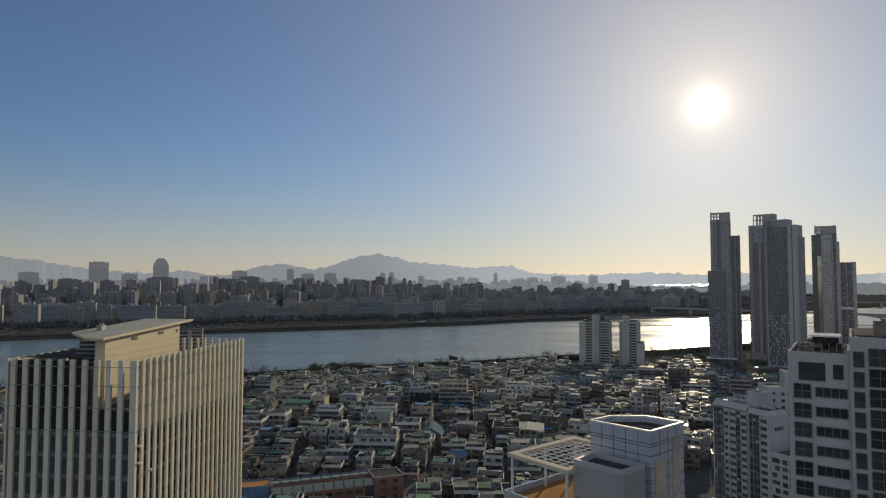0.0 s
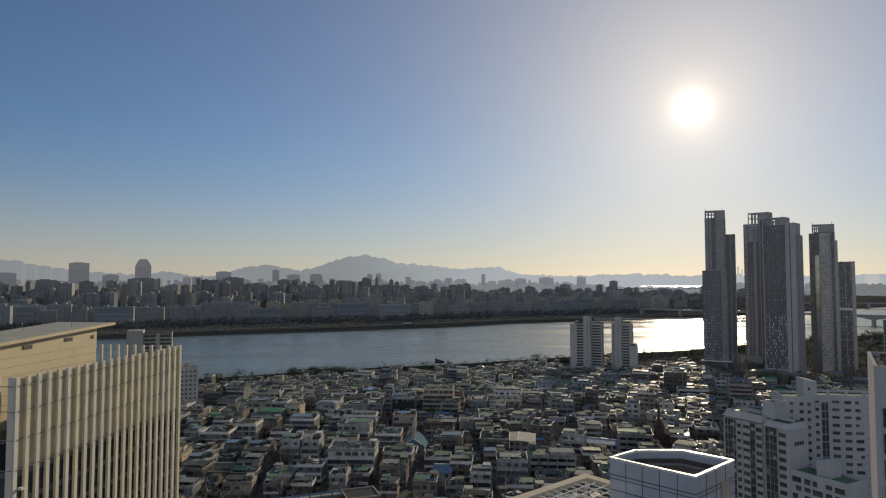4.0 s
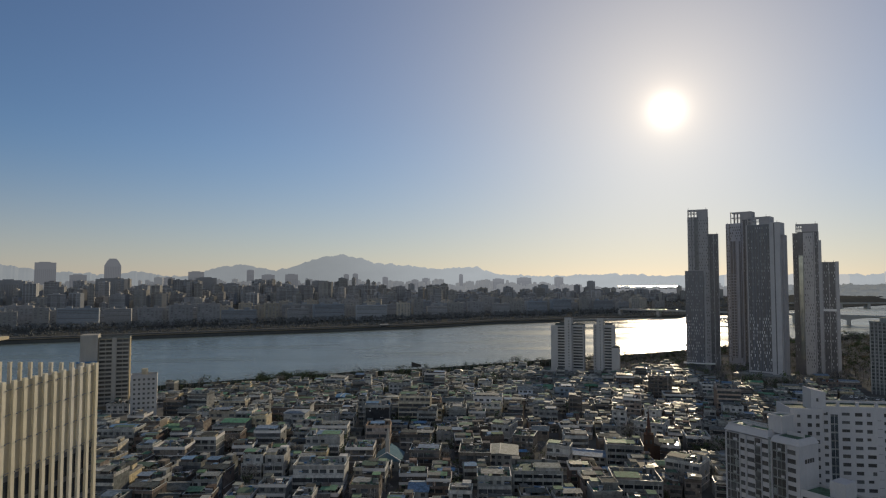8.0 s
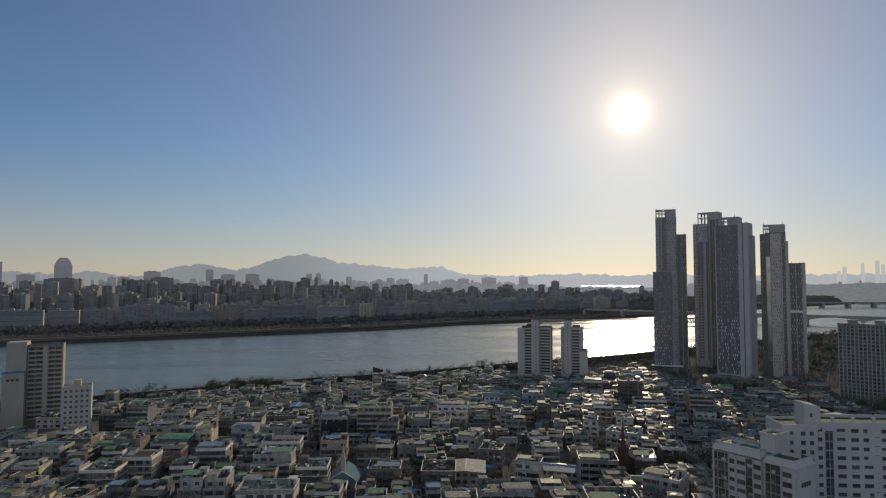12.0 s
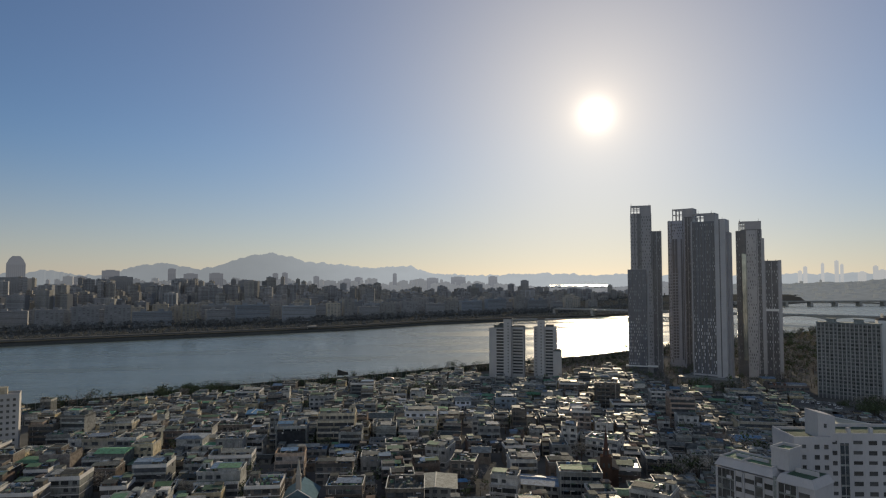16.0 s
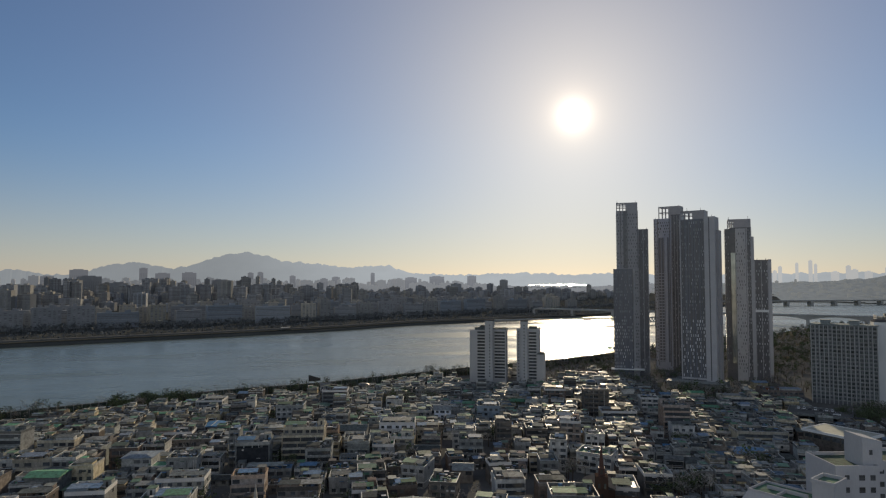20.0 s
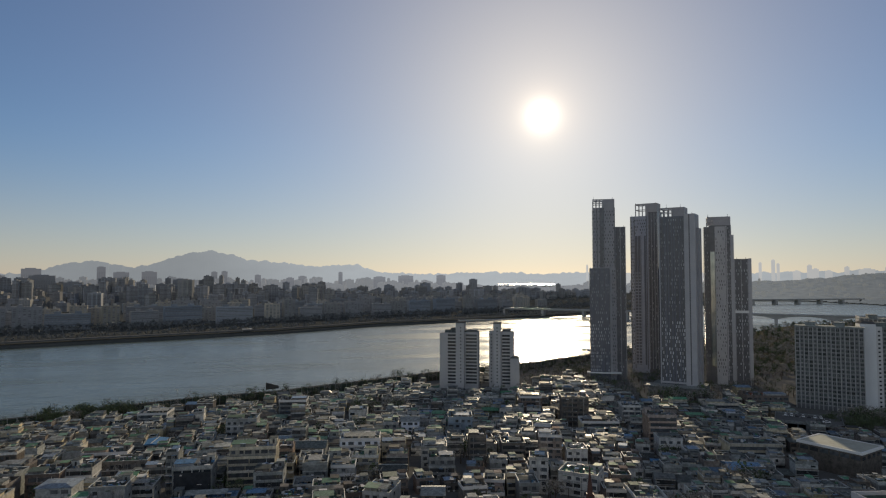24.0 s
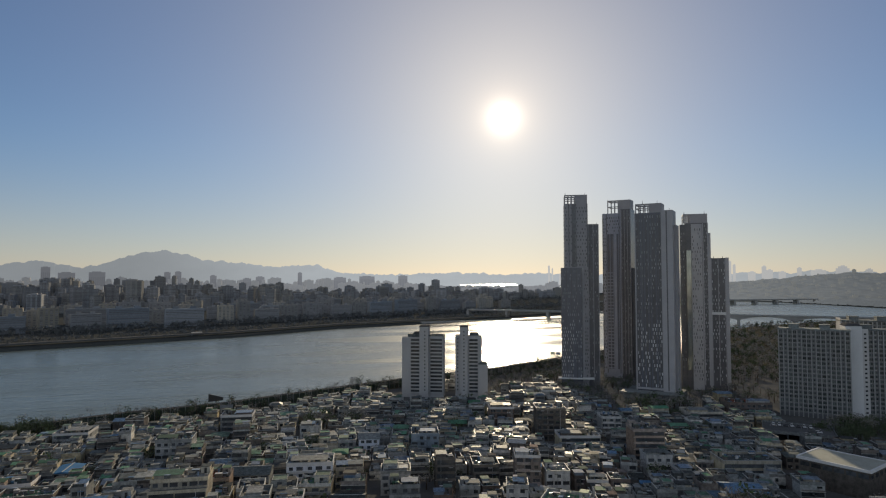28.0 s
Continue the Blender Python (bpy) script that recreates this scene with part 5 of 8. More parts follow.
def house(seed, x, y, turn, w, d, floors, wall, roof, style, label, group="low town houses", name="town_house", rise=2.9):
    """A low town house. style 0: plain block, 1: stepped terraces with bands, 2: low pitched roof, 3: offices with ribbon windows, 4: ridge towards the front."""
    rnd = random.Random(seed)
    h = floors * rise
    t = thing(name, label, "house", x, y, 0, turn, group)
    hw, hd = w / 2, d / 2
    back = d * (0.14 + 0.12 * rnd.random()) if style == 1 else 0
    low = h - (rise if style == 1 else 0)
    part("wall", Shape().box(-hw, hw, -hd, hd, 0, low), wall, t)
    band = white_wall if rnd.random() < 0.3 else wall
    if style == 1:
        part("upper_wall", Shape().box(-hw + 0.1, hw - 0.1, -hd + back, hd, low, h), wall, t)
        part("terrace_parapet", Shape().box(-hw - 0.1, hw + 0.1, -hd - 0.12, -hd + 0.12, low - 0.3, low + 0.85), band, t)
        part("terrace_floor", Shape().box(-hw + 0.1, hw - 0.1, -hd + 0.12, -hd + back - 0.02, low, low + 0.06), roof, t)
        for k in range(1, floors - 1):
            part("floor_band", Shape().box(-hw - 0.12, hw + 0.32, -hd - 0.55, -hd + 0.02, k * rise - 0.2, k * rise + 0.75).box(hw - 0.02, hw + 0.32, -hd + 0.02, hd * 0.4, k * rise - 0.2, k * rise + 0.75), band, t)
            part("balcony_glazing", Shape().box(-hw + 0.5, hw - 0.4, -hd - 0.05, -hd + 0.02, k * rise + 0.75, (k + 1) * rise - 0.3), pane_glass, t)
            for px_ in (-hw + 0.1, hw * rnd.uniform(-0.4, 0.3), hw - 0.25):
                part("balcony_post", Shape().box(px_, px_ + 0.28, -hd - 0.5, -hd - 0.25, k * rise + 0.75, (k + 1) * rise - 0.2), band, t)
    if style == 2:
        rid = d * (0.1 + 0.05 * rnd.random())
        part("roof", Shape().gable_x(-hw - 0.5, hw + 0.5, -hd - 0.6, hd + 0.6, h + 0.02, h + rid), roof, t)
        part("ridge_cap", Shape().box(-hw - 0.55, hw + 0.55, -0.18, 0.18, h + rid - 0.06, h + rid + 0.1), pale_rim, t)
    elif style == 4:
        part("roof", Shape().gable(-hw - 0.5, hw + 0.5, -hd - 0.6, hd + 0.6, h + 0.02, h + 0.75), roof, t)
        part("ridge_cap", Shape().box(-0.25, 0.25, -hd - 0.65, hd + 0.65, h + 0.69, h + 0.87), pale_rim, t, "pale ridge strip")
    else:
        y0 = -hd + back
        rim = 0.95 + 0.35 * rnd.random()
        part("parapet", Shape().ring(-hw - 0.08, hw + 0.08, y0 - 0.08, hd + 0.08, h - 0.25, h + rim, 0.2), band if style == 1 else (wall if rnd.random() < 0.8 else white_wall), t)
        part("roof", Shape().box(-hw + 0.17, hw - 0.17, y0 + 0.17, hd - 0.17, h, h + 0.07), roof, t)
        if rnd.random() < 0.6:
            part("coping", Shape().ring(-hw - 0.16, hw + 0.16, y0 - 0.16, hd + 0.16, h + rim, h + rim + 0.1, 0.34), pale_rim, t, "pale roof-edge coping")
        sx = rnd.choice((-1, 1))
        cx, cy = sx * (hw - 2.1), hd - 2.6
        stair_top = rnd.choice((wall, grey_roofing, concrete, green_roofing))
        part("stair_house", Shape().box(cx - 1.6, cx + 1.6, cy - 1.9, cy + 1.9, h + 0.07, h + 2.6), wall, t)
        part("stair_roof", Shape().box(cx - 1.75, cx + 1.75, cy - 2.1, cy + 2.05, h + 2.6, h + 2.74), stair_top, t)
        part("stair_door", Shape().box(cx - 0.45, cx + 0.45, cy - 1.96, cy - 1.88, h + 0.1, h + 2.05), dark_metal, t)
        if rnd.random() < 0.55:
            part("water_tank", Shape().drum(-cx * 0.6, cy + 0.3, 0.85, h + 0.07, h + 1.6, 10).drum(-cx * 0.6, cy + 0.3, 0.85, h + 1.6, h + 1.85, 10, 0, 0.3), rnd.choice((blue_sheet, WALLS[1], steel)), t)
        if rnd.random() < 0.5:
            ax, aw = -sx * hw * 0.42, hw * 0.48
            sh = part("roof_shed", Shape().box(ax - aw, ax + aw, y0 + 0.9, y0 + 0.9 + d * 0.32, h + 0.07, h + 2.1), rnd.choice(WALLS), t)
            part("shed_roof", Shape().put([(ax - aw - 0.35, y0 + 0.4, h + 2.12), (ax + aw + 0.35, y0 + 0.4, h + 2.12), (ax + aw + 0.35, y0 + 1.4 + d * 0.32, h + 2.5), (ax - aw - 0.35, y0 + 1.4 + d * 0.32, h + 2.5), (ax - aw - 0.35, y0 + 0.4, h + 2.22), (ax + aw + 0.35, y0 + 0.4, h + 2.22), (ax + aw + 0.35, y0 + 1.4 + d * 0.32, h + 2.6), (ax - aw - 0.35, y0 + 1.4 + d * 0.32, h + 2.6)], [(0, 1, 5, 4), (1, 2, 6, 5), (2, 3, 7, 6), (3, 0, 4, 7), (4, 5, 6, 7), (3, 2, 1, 0)]), rnd.choice((blue_sheet, grey_roofing, concrete, green_roofing)), sh)
        if rnd.random() < 0.55:
            cw, cd = hw * rnd.uniform(0.5, 0.8), d * rnd.uniform(0.16, 0.24)
            qx, qy = rnd.uniform(-0.2, 0.2) * w, y0 + cd + 0.6
            cn = part("roof_canopy", Shape().put([(qx - cw, qy - cd, h + 2.0), (qx + cw, qy - cd, h + 2.0), (qx + cw, qy + cd, h + 2.5), (qx - cw, qy + cd, h + 2.5), (qx - cw, qy - cd, h + 2.1), (qx + cw, qy - cd, h + 2.1), (qx + cw, qy + cd, h + 2.6), (qx - cw, qy + cd, h + 2.6)], [(0, 1, 5, 4), (1, 2, 6, 5), (2, 3, 7, 6), (3, 0, 4, 7), (4, 5, 6, 7), (3, 2, 1, 0)]), rnd.choice((FAR_ROOFS[2], blue_sheet, green_roofing, concrete, grey_roofing)), t, "sheet canopy on posts")
            for ex in (-1, 1):
                part("canopy_post", Shape().box(qx + ex * (cw - 0.2) - 0.07, qx + ex * (cw - 0.2) + 0.07, qy - cd + 0.1, qy - cd + 0.24, h + 0.07, h + 2.05), steel, cn)
        odd = Shape()
        for i in range(rnd.choice((4, 6, 8))):
            # loose sheets and boards over stands and racks
            ox, oy, ow, od, oz = rnd.uniform(-hw + 1.6, hw - 1.6), rnd.uniform(y0 + 1.2, hd - 1.2), rnd.uniform(0.6, 1.5), rnd.uniform(0.4, 1.1), h + rnd.uniform(0.9, 2.2)
            odd.box(ox - ow, ox + ow, oy - od, oy + od, oz, oz + 0.08, rnd.choice((5, 5, 3, 4, 1)))
            odd.box(ox - ow + 0.1, ox + ow - 0.1, oy - od + 0.2, oy + od - 0.1, h + 0.07, oz, rnd.choice((0, 3, 3, 2)))
        for k in range(1, floors):
            if style == 0 and rnd.random() < 0.6:
                odd.box(-hw - 0.05, hw + 0.05, -hd - 0.14, -hd + 0.02, k * rise - 0.18, k * rise + 0.12, rnd.choice((5, 5, 3)))
                odd.box(hw - 0.02, hw + 0.12, -hd, hd, k * rise - 0.18, k * rise + 0.12, 5)
        for i in range(rnd.choice((22, 28, 34))):
            ox, oy, ow, od, oh = rnd.uniform(-hw + 0.9, hw - 0.9), rnd.uniform(y0 + 0.9, hd - 0.9), rnd.uniform(0.15, 0.7), rnd.uniform(0.15, 0.5), rnd.choice((0.3, 0.4, 0.6, 0.9, 1.3))
            odd.box(ox - ow, ox + ow, oy - od, oy + od, h + 0.07, h + 0.07 + oh, rnd.randrange(6))
        for i in range(rnd.choice((0, 1, 2))):
            # drying frames and rails
            ox, oy, ow = rnd.uniform(-0.5, 0.5) * hw, rnd.uniform(y0 + 1.2, hd - 1.2), rnd.uniform(0.9, 2.0)
            for q in (-ow, ow):
                odd.box(ox + q - 0.05, ox + q + 0.05, oy - 0.05, oy + 0.05, h + 0.07, h + 1.9, 2)
            odd.box(ox - ow, ox + ow, oy - 0.04, oy + 0.04, h + 1.85, h + 1.95, 2)
        for i in range(rnd.choice((5, 7, 9))):
            # awnings, wall machines and drain pipes on the front
            ox, oz = rnd.uniform(-hw + 0.9, hw - 0.9), rnd.randrange(floors) * rise
            if i % 3 == 0:
                odd.box(ox - 0.9, ox + 0.9, -hd - 0.75, -hd, oz + 2.42, oz + 2.5, rnd.choice((1, 3, 4, 5)))
            elif i % 3 == 1:
                odd.box(ox - 0.4, ox + 0.4, -hd - 0.42, -hd - 0.06, oz + 0.3, oz + 0.9, 5)
            else:
                odd.box(ox - 0.06, ox + 0.06, -hd - 0.16, -hd - 0.02, 0.2, low, rnd.choice((2, 3, 5)))
        part("roof_clutter", odd, [WALLS[3], green_roofing, steel, grey_roofing, blue_sheet, white_wall], t, "pots, boxes and drying frames")["kind"] = "stuff"
        for i in range(rnd.choice((0, 1, 2))):
            part("air_conditioner", ac_unit, None, t, at=(rnd.uniform(-hw + 1, hw - 1) * 0.8, y0 + 0.7, h + 0.07))
        if rnd.random() < 0.3:
            for i in range(2):
                part("storage_jar", jar, None, t, at=(cx * 0.2 + i * 0.8, y0 + 1.4, h + 0.07))
    if style == 3:
        for k in range(floors):
            part("ribbon_window", Shape().box(-hw + 0.6, hw - 0.6, -hd - 0.06, -hd + 0.02, 0.9 + k * rise, 2.3 + k * rise), dark_glass, t)
        for i in range(1, max(2, int(w / 3.5))):
            part("pier", Shape().box(-hw + i * w / max(2, int(w / 3.5)) - 0.2, -hw + i * w / max(2, int(w / 3.5)) + 0.2, -hd - 0.16, -hd + 0.02, 0.3, h - 0.3), wall, t)
    else:
        n = max(2, int(w / 3.3))
        galleries = style == 0 and rnd.random() < 0.4
        for k in range(floors):
            if galleries and k:
                part("gallery_glazing", Shape().box(-hw + rnd.uniform(0.3, 1.2), hw - 0.3, -hd - 0.06, -hd + 0.02, k * rise + 0.85, (k + 1) * rise - 0.35), pane_glass, t)
                part("gallery_front", Shape().box(-hw + 0.1, hw - 0.1, -hd - 0.6, -hd + 0.02, k * rise - 0.1, k * rise + 0.1).box(-hw + 0.1, hw - 0.1, -hd - 0.6, -hd - 0.5, k * rise + 0.1, k * rise + 0.8), band, t)
            yy = -hd + (back if style == 1 and k == floors - 1 else 0)
            for i in range(n):
                if rnd.random() < 0.12 or (style == 1 and 0 < k < floors - 1) or (style == 0 and galleries and k):
                    continue
                part("window", wide_pane if rnd.random() < 0.4 else pane, None, t, at=(-hw + (i + 0.5) * w / n + rnd.uniform(-0.3, 0.3), yy - 0.05, 1.65 + k * rise))
    for k in range(floors - (1 if style == 1 else 0)):
        if rnd.random() < 0.6:
            part("window", side_pane, None, t, at=(hw - 0.03, rnd.uniform(-0.5, 0.5) * hd, 1.65 + k * rise))
    if style == 0 and floors > 2 and not galleries and rnd.random() < 0.6:
        for k in range(1, floors):
            part("balcony", Shape().box(-hw * 0.85, hw * 0.15, -hd - 0.9, -hd, k * rise - 0.1, k * rise + 0.85), band, t)
    return t


LOOKS = [(0, "white rendered"), (1, "cream rendered"), (2, "red brick"), (3, "brown brick"), (4, "grey rendered"), (5, "pink tiled")]
bright_blue_sheet = material("bright_blue_sheet", (0.045, 0.15, 0.29), (0.035, 0.11, 0.22), grain=1.5, stain=0.4, rough=0.6, spec=0.06)
rust_sheet = material("rust_red_sheet", (0.2, 0.075, 0.045), (0.13, 0.055, 0.035), grain=2, stain=0.4, rough=0.8)
ROOFS = [(green_roofing, "green painted flat roof"), (grey_roofing, "grey flat roof"), (concrete, "pale concrete roof"), (blue_sheet, "blue sheet roof"), (rust_sheet, "rust-red sheet roof"), (wet_roof, "wet gleaming roof"), (bright_blue_sheet, "bright blue sheet roof")]

placed_houses = []  # front x, y, width, height of the houses that stand out


def landmark(x, y, w, d, floors, wall, roof, style, turn, label):
    """A house or hall that stands out, by the middle of its front."""
    d *= 1.14
    c, q = math.cos(radians(turn)), math.sin(radians(turn))
    cx, cy = x - q * d / 2, y + c * d / 2
    KEEP_CLEAR.append((cx - w / 2, cx + w / 2, cy - d / 2 - 2, cy + d / 2))
    placed_houses.append((x, y, w, floors * 2.9))
    return house(500 + len(placed_houses), cx, cy, turn, w, d, floors, WALLS[wall], ROOFS[roof][0], style, label)


glass_house = landmark(-15.6, 437.8, 15.5, 12, 5, 4, 1, 3, -3, "five-storey office house with a dark glass front")
landmark(-25.5, 451.5, 5.0, 8, 6, 4, 1, 0, -3, "narrow grey rendered stair tower house")
landmark(-34.8, 320.9, 21.9, 14, 4, 0, 2, 1, -3, "long white three-storey house with terraces")
landmark(-66.9, 339.9, 9.0, 12, 4, 0, 0, 1, -3, "white four-storey villa with terraces")
landmark(-57.0, 338.9, 8.6, 12, 4, 0, 1, 1, -3, "white four-storey villa with a stair shaft")
landmark(-39.9, 370.1, 17.5, 14, 4, 0, 0, 1, -3, "white stepped villa with a green roof")
landmark(-39.2, 397.4, 18.7, 10, 4, 4, 2, 0, -3, "wide grey rendered house with a pale roof")
landmark(33.6, 340.1, 14.5, 14, 4, 3, 1, 0, -8, "dark brown brick house with a stair house")
landmark(46.6, 350.7, 17.0, 16, 3, 4, 2, 4, -10, "grey hall with a pale ridged metal roof")
landmark(73.6, 347.8, 11.0, 9, 4, 0, 2, 1, -24, "white angular four-storey house with balconies")
landmark(56.9, 311.7, 20.6, 14, 4, 4, 0, 3, -6, "pale four-storey block with a green roof")
landmark(37.5, 302.5, 13.5, 13, 4, 4, 0, 1, -6, "white house with green roof terrace")
landmark(89.0, 357.6, 22.0, 11, 2, 4, 3, 2, -24, "long low hall with a blue pitched roof")
landmark(93.6, 296.2, 18.6, 15, 4, 4, 1, 3, -10, "dark block with a white roof rim")
landmark(56.9, 477.2, 19.6, 12, 4, 6, 2, 0, -10, "long bluish-white four-storey house with plain roof")
landmark(73.8, 475.8, 12.0, 12, 3, 1, 2, 0, -10, "cream-yellow three-storey house in a row")
landmark(6.9, 448.0, 20.0, 14, 6, 1, 2, 1, -6, "five-storey cream block with stacked balconies")
landmark(32.4, 480.5, 15.5, 12, 3, 4, 1, 2, -10, "grey house with a pitched metal roof")
landmark(-46.5, 518.0, 9.5, 12, 2, 4, 6, 4, -6, "low house with a bright blue ridged roof")
landmark(-58.3, 581.2, 17.4, 14, 3, 4, 1, 0, -6, "grey flat-roofed hall with a pale rim")
landmark(-13.2, 394.7, 13.1, 10, 4, 5, 2, 1, -3, "salmon pink four-storey house with stepped terraces")
landmark(-19.9, 352.6, 13.3, 12, 4, 3, 1, 0, -3, "brown brick house with roof sheds")
landmark(248.2, 430.8, 26.0, 13, 3, 1, 1, 0, -18, "beige three-storey school-like block")
landmark(231.5, 518.7, 11.4, 10, 4, 0, 2, 0, -18, "white four-storey house with plain walls")
landmark(218.1, 464.5, 15.0, 12, 6, 5, 1, 0, -18, "tall pink-brown house with a stair tower")
landmark(195.7, 524.0, 16.5, 12, 6, 3, 1, 0, -18, "tall dark brown brick house with a flat roof")
landmark(349.8, 538.4, 28.0, 14, 3, 2, 4, 0, -18, "red brick hall with a rust-red roof")
landmark(141.0, 409.0, 16.5, 12, 3, 0, 0, 0, -40, "white house with a green roof and stair house")
landmark(126.5, 416.0, 8.0, 8, 5, 0, 2, 0, -22, "narrow white block with a roof tank")
landmark(147.0, 451.0, 11.0, 10, 5, 5, 1, 0, -20, "salmon pink block with a flat roof")
landmark(-70.5, 388.0, 14.0, 11, 4, 4, 2, 0, -3, "grey rendered house with side stair")
landmark(-108.5, 436, 16.0, 12, 4, 1, 2, 1, -3, "cream villa with terraces catching the sun")
landmark(-112.0, 470.0, 17.0, 12, 4, 1, 0, 1, -3, "cream stepped villa with a green roof")
landmark(-78.0, 462.0, 13.0, 13, 3, 2, 1, 0, -3, "dark red brick house with a flat roof")
landmark(-36.8, 294.7, 7.1, 9, 3, 0, 2, 0, -4, "narrow white three-storey house with a flat roof")
landmark(-14.4, 306.4, 11.9, 11, 3, 3, 0, 0, -4, "dark brick house with a green roof")
landmark(-0.3, 293.3, 9.9, 10, 2, 5, 2, 0, -6, "plain beige box house with a white roof")
landmark(-51.3, 307.6, 11.2, 10, 3, 4, 1, 1, -4, "grey rendered villa with roof terrace")
landmark(-63.7, 305.0, 10.5, 11, 2, 3, 3, 0, -4, "brown brick house with a pale blue sheet roof")
landmark(7.2, 309.1, 8.0, 12, 2, 4, 3, 2, -6, "low house with a deep blue pitched roof")
landmark(23.2, 296.1, 9.0, 9, 3, 0, 0, 1, -8, "white villa with a green roof terrace")
landmark(122.5, 322.0, 15.0, 12, 4, 0, 1, 0, -42, "pale four-storey house with rows of small windows")
landmark(136.7, 370.0, 11.5, 15, 2, 2, 5, 0, -20, "dark brick hall with a wet gleaming roof")
landmark(-151.9, 395.6, 20.4, 12, 4, 4, 1, 0, -3, "grey four-storey house with a sunlit side wall")
landmark(-100.2, 375.6, 14.3, 11, 4, 4, 1, 0, -3, "grey rendered four-storey house with plain roof")
landmark(-109.7, 358.0, 14.8, 11, 4, 3, 1, 0, -3, "wide brown brick house with long roof rim")
landmark(-127.2, 371.4, 8.0, 10, 3, 4, 0, 1, -3, "grey house with a green roof terrace")
landmark(-122.7, 450.9, 9.3, 9, 3, 0, 2, 0, -3, "small white house with plain roof")
landmark(-151.2, 476.5, 12.6, 12, 4, 3, 1, 0, -3, "dark brown brick house with sunlit gable side")
landmark(-195.1, 495.8, 15.5, 12, 2, 0, 2, 0, -3, "white low hall below the apartment block")
landmark(-161.1, 443.2, 9.9, 11, 3, 3, 2, 0, -3, "brown house with a bright concrete roof")
landmark(-66.1, 468.0, 11.3, 10, 3, 0, 1, 0, -4, "white three-storey house with a grey roof")
landmark(-44.8, 428.3, 12.9, 11, 4, 4, 1, 0, -4, "grey four-storey house with stair house")
landmark(-34.1, 435.6, 8.8, 10, 3, 0, 1, 0, -4, "white house with shallow grey roof")
landmark(-9.8, 424.5, 25.2, 9, 2, 4, 3, 0, -5, "long low hall with a pale blue sheet roof")
landmark(14.4, 432.6, 11.8, 12, 4, 4, 1, 0, -6, "plain grey block with blank walls")
landmark(20.6, 467.3, 7.7, 11, 4, 5, 4, 0, -6, "pink house with a rust-coloured roof")
landmark(11.1, 356.0, 14.4, 11, 3, 3, 0, 0, -7, "brown brick house with pale green roof canopies")
landmark(6.7, 386.8, 16.0, 10, 3, 3, 2, 0, -6, "dark house with long white roof canopies")
landmark(55.1, 406.8, 10.8, 13, 3, 0, 0, 0, -28, "white angular house with a green roof")
landmark(63.8, 382.5, 11.1, 11, 3, 3, 0, 0, -20, "brown house with a white roof rim")
landmark(78.3, 408.7, 9.1, 10, 2, 3, 2, 2, -14, "small house with a pale hipped roof")
landmark(91.4, 379.4, 12.2, 11, 3, 0, 1, 0, -8, "white house with bright roof rim")
landmark(116.7, 402.3, 7.8, 11, 3, 4, 2, 0, -12, "grey house with a sunlit white side")
landmark(106.3, 348.1, 17.1, 13, 4, 4, 1, 3, -14, "grey block with pale upright piers")
landmark(155.0, 375.5, 11.8, 12, 3, 3, 2, 0, -16, "brown brick house with a bright roof edge")
landmark(197.5, 494.7, 21.3, 12, 3, 1, 1, 0, -16, "long cream three-storey block with plain walls")
landmark(-64.9, 503.5, 21.0, 10, 2, 3, 1, 0, -3, "long brown house with low sheet roofs")
landmark(-51.8, 485.0, 20.4, 10, 2, 3, 0, 0, -3, "row house with a pale rim and green roof")
landmark(-35.7, 471.8, 9.4, 9, 2, 4, 3, 0, -3, "low grey house with a blue roof")
landmark(-3.2, 536.7, 16.8, 12, 4, 4, 0, 0, -6, "grey block with a long green roof")
landmark(4.5, 526.6, 12.1, 10, 3, 3, 2, 0, -6, "brown house with pale roof canopy")
landmark(25.5, 587.0, 17.7, 12, 4, 4, 2, 0, -8, "pale grey four-storey block near the expressway")
landmark(65.1, 559.1, 11.4, 10, 3, 0, 1, 0, -10, "white house with sunlit side")
landmark(91.6, 524.8, 10.6, 11, 3, 6, 2, 2, -12, "bluish-white house with a hipped roof")
landmark(81.6, 533.7, 9.2, 10, 2, 0, 2, 0, -12, "low white house beside a taller one")
landmark(118.2, 512.0, 14.0, 12, 4, 7, 1, 0, -14, "blue-grey tiled four-storey block")
landmark(112.1, 458.4, 8.5, 12, 5, 3, 1, 0, -14, "tall narrow brown brick block")
landmark(132.1, 462.0, 11.7, 11, 3, 3, 2, 0, -14, "dark house with a wide pale roof canopy")
landmark(181.5, 561.9, 15.0, 12, 4, 2, 2, 0, -16, "red brick four-storey block with stair house")
landmark(158.1, 444.2, 10.0, 10, 3, 0, 2, 0, -16, "white house with bright plain roof")
landmark(90.6, 443.7, 12.1, 11, 3, 4, 1, 1, -12, "grey villa with stepped terraces")
landmark(20.8, 454.2, 8.1, 10, 3, 1, 2, 0, -8, "small beige house with plain roof")
landmark(45.5, 442.7, 10.6, 10, 3, 0, 2, 1, -10, "white villa with a pale roof terrace")
landmark(213.6, 449.6, 12.1, 11, 3, 0, 1, 1, -18, "white villa with blue-grey roof")
landmark(218.7, 434.8, 10.3, 11, 2, 4, 2, 0, -18, "low grey house with bright sheet roof")
landmark(222.8, 406.5, 14.1, 12, 2, 4, 3, 2, -20, "low house with a dull blue sheet roof")
landmark(224.2, 395.3, 12.4, 10, 2, 4, 2, 0, -20, "low house with a pale sheet roof")
landmark(311.4, 534.8, 23.9, 14, 2, 1, 2, 0, -18, "low cream hall with bright roof at the towers")
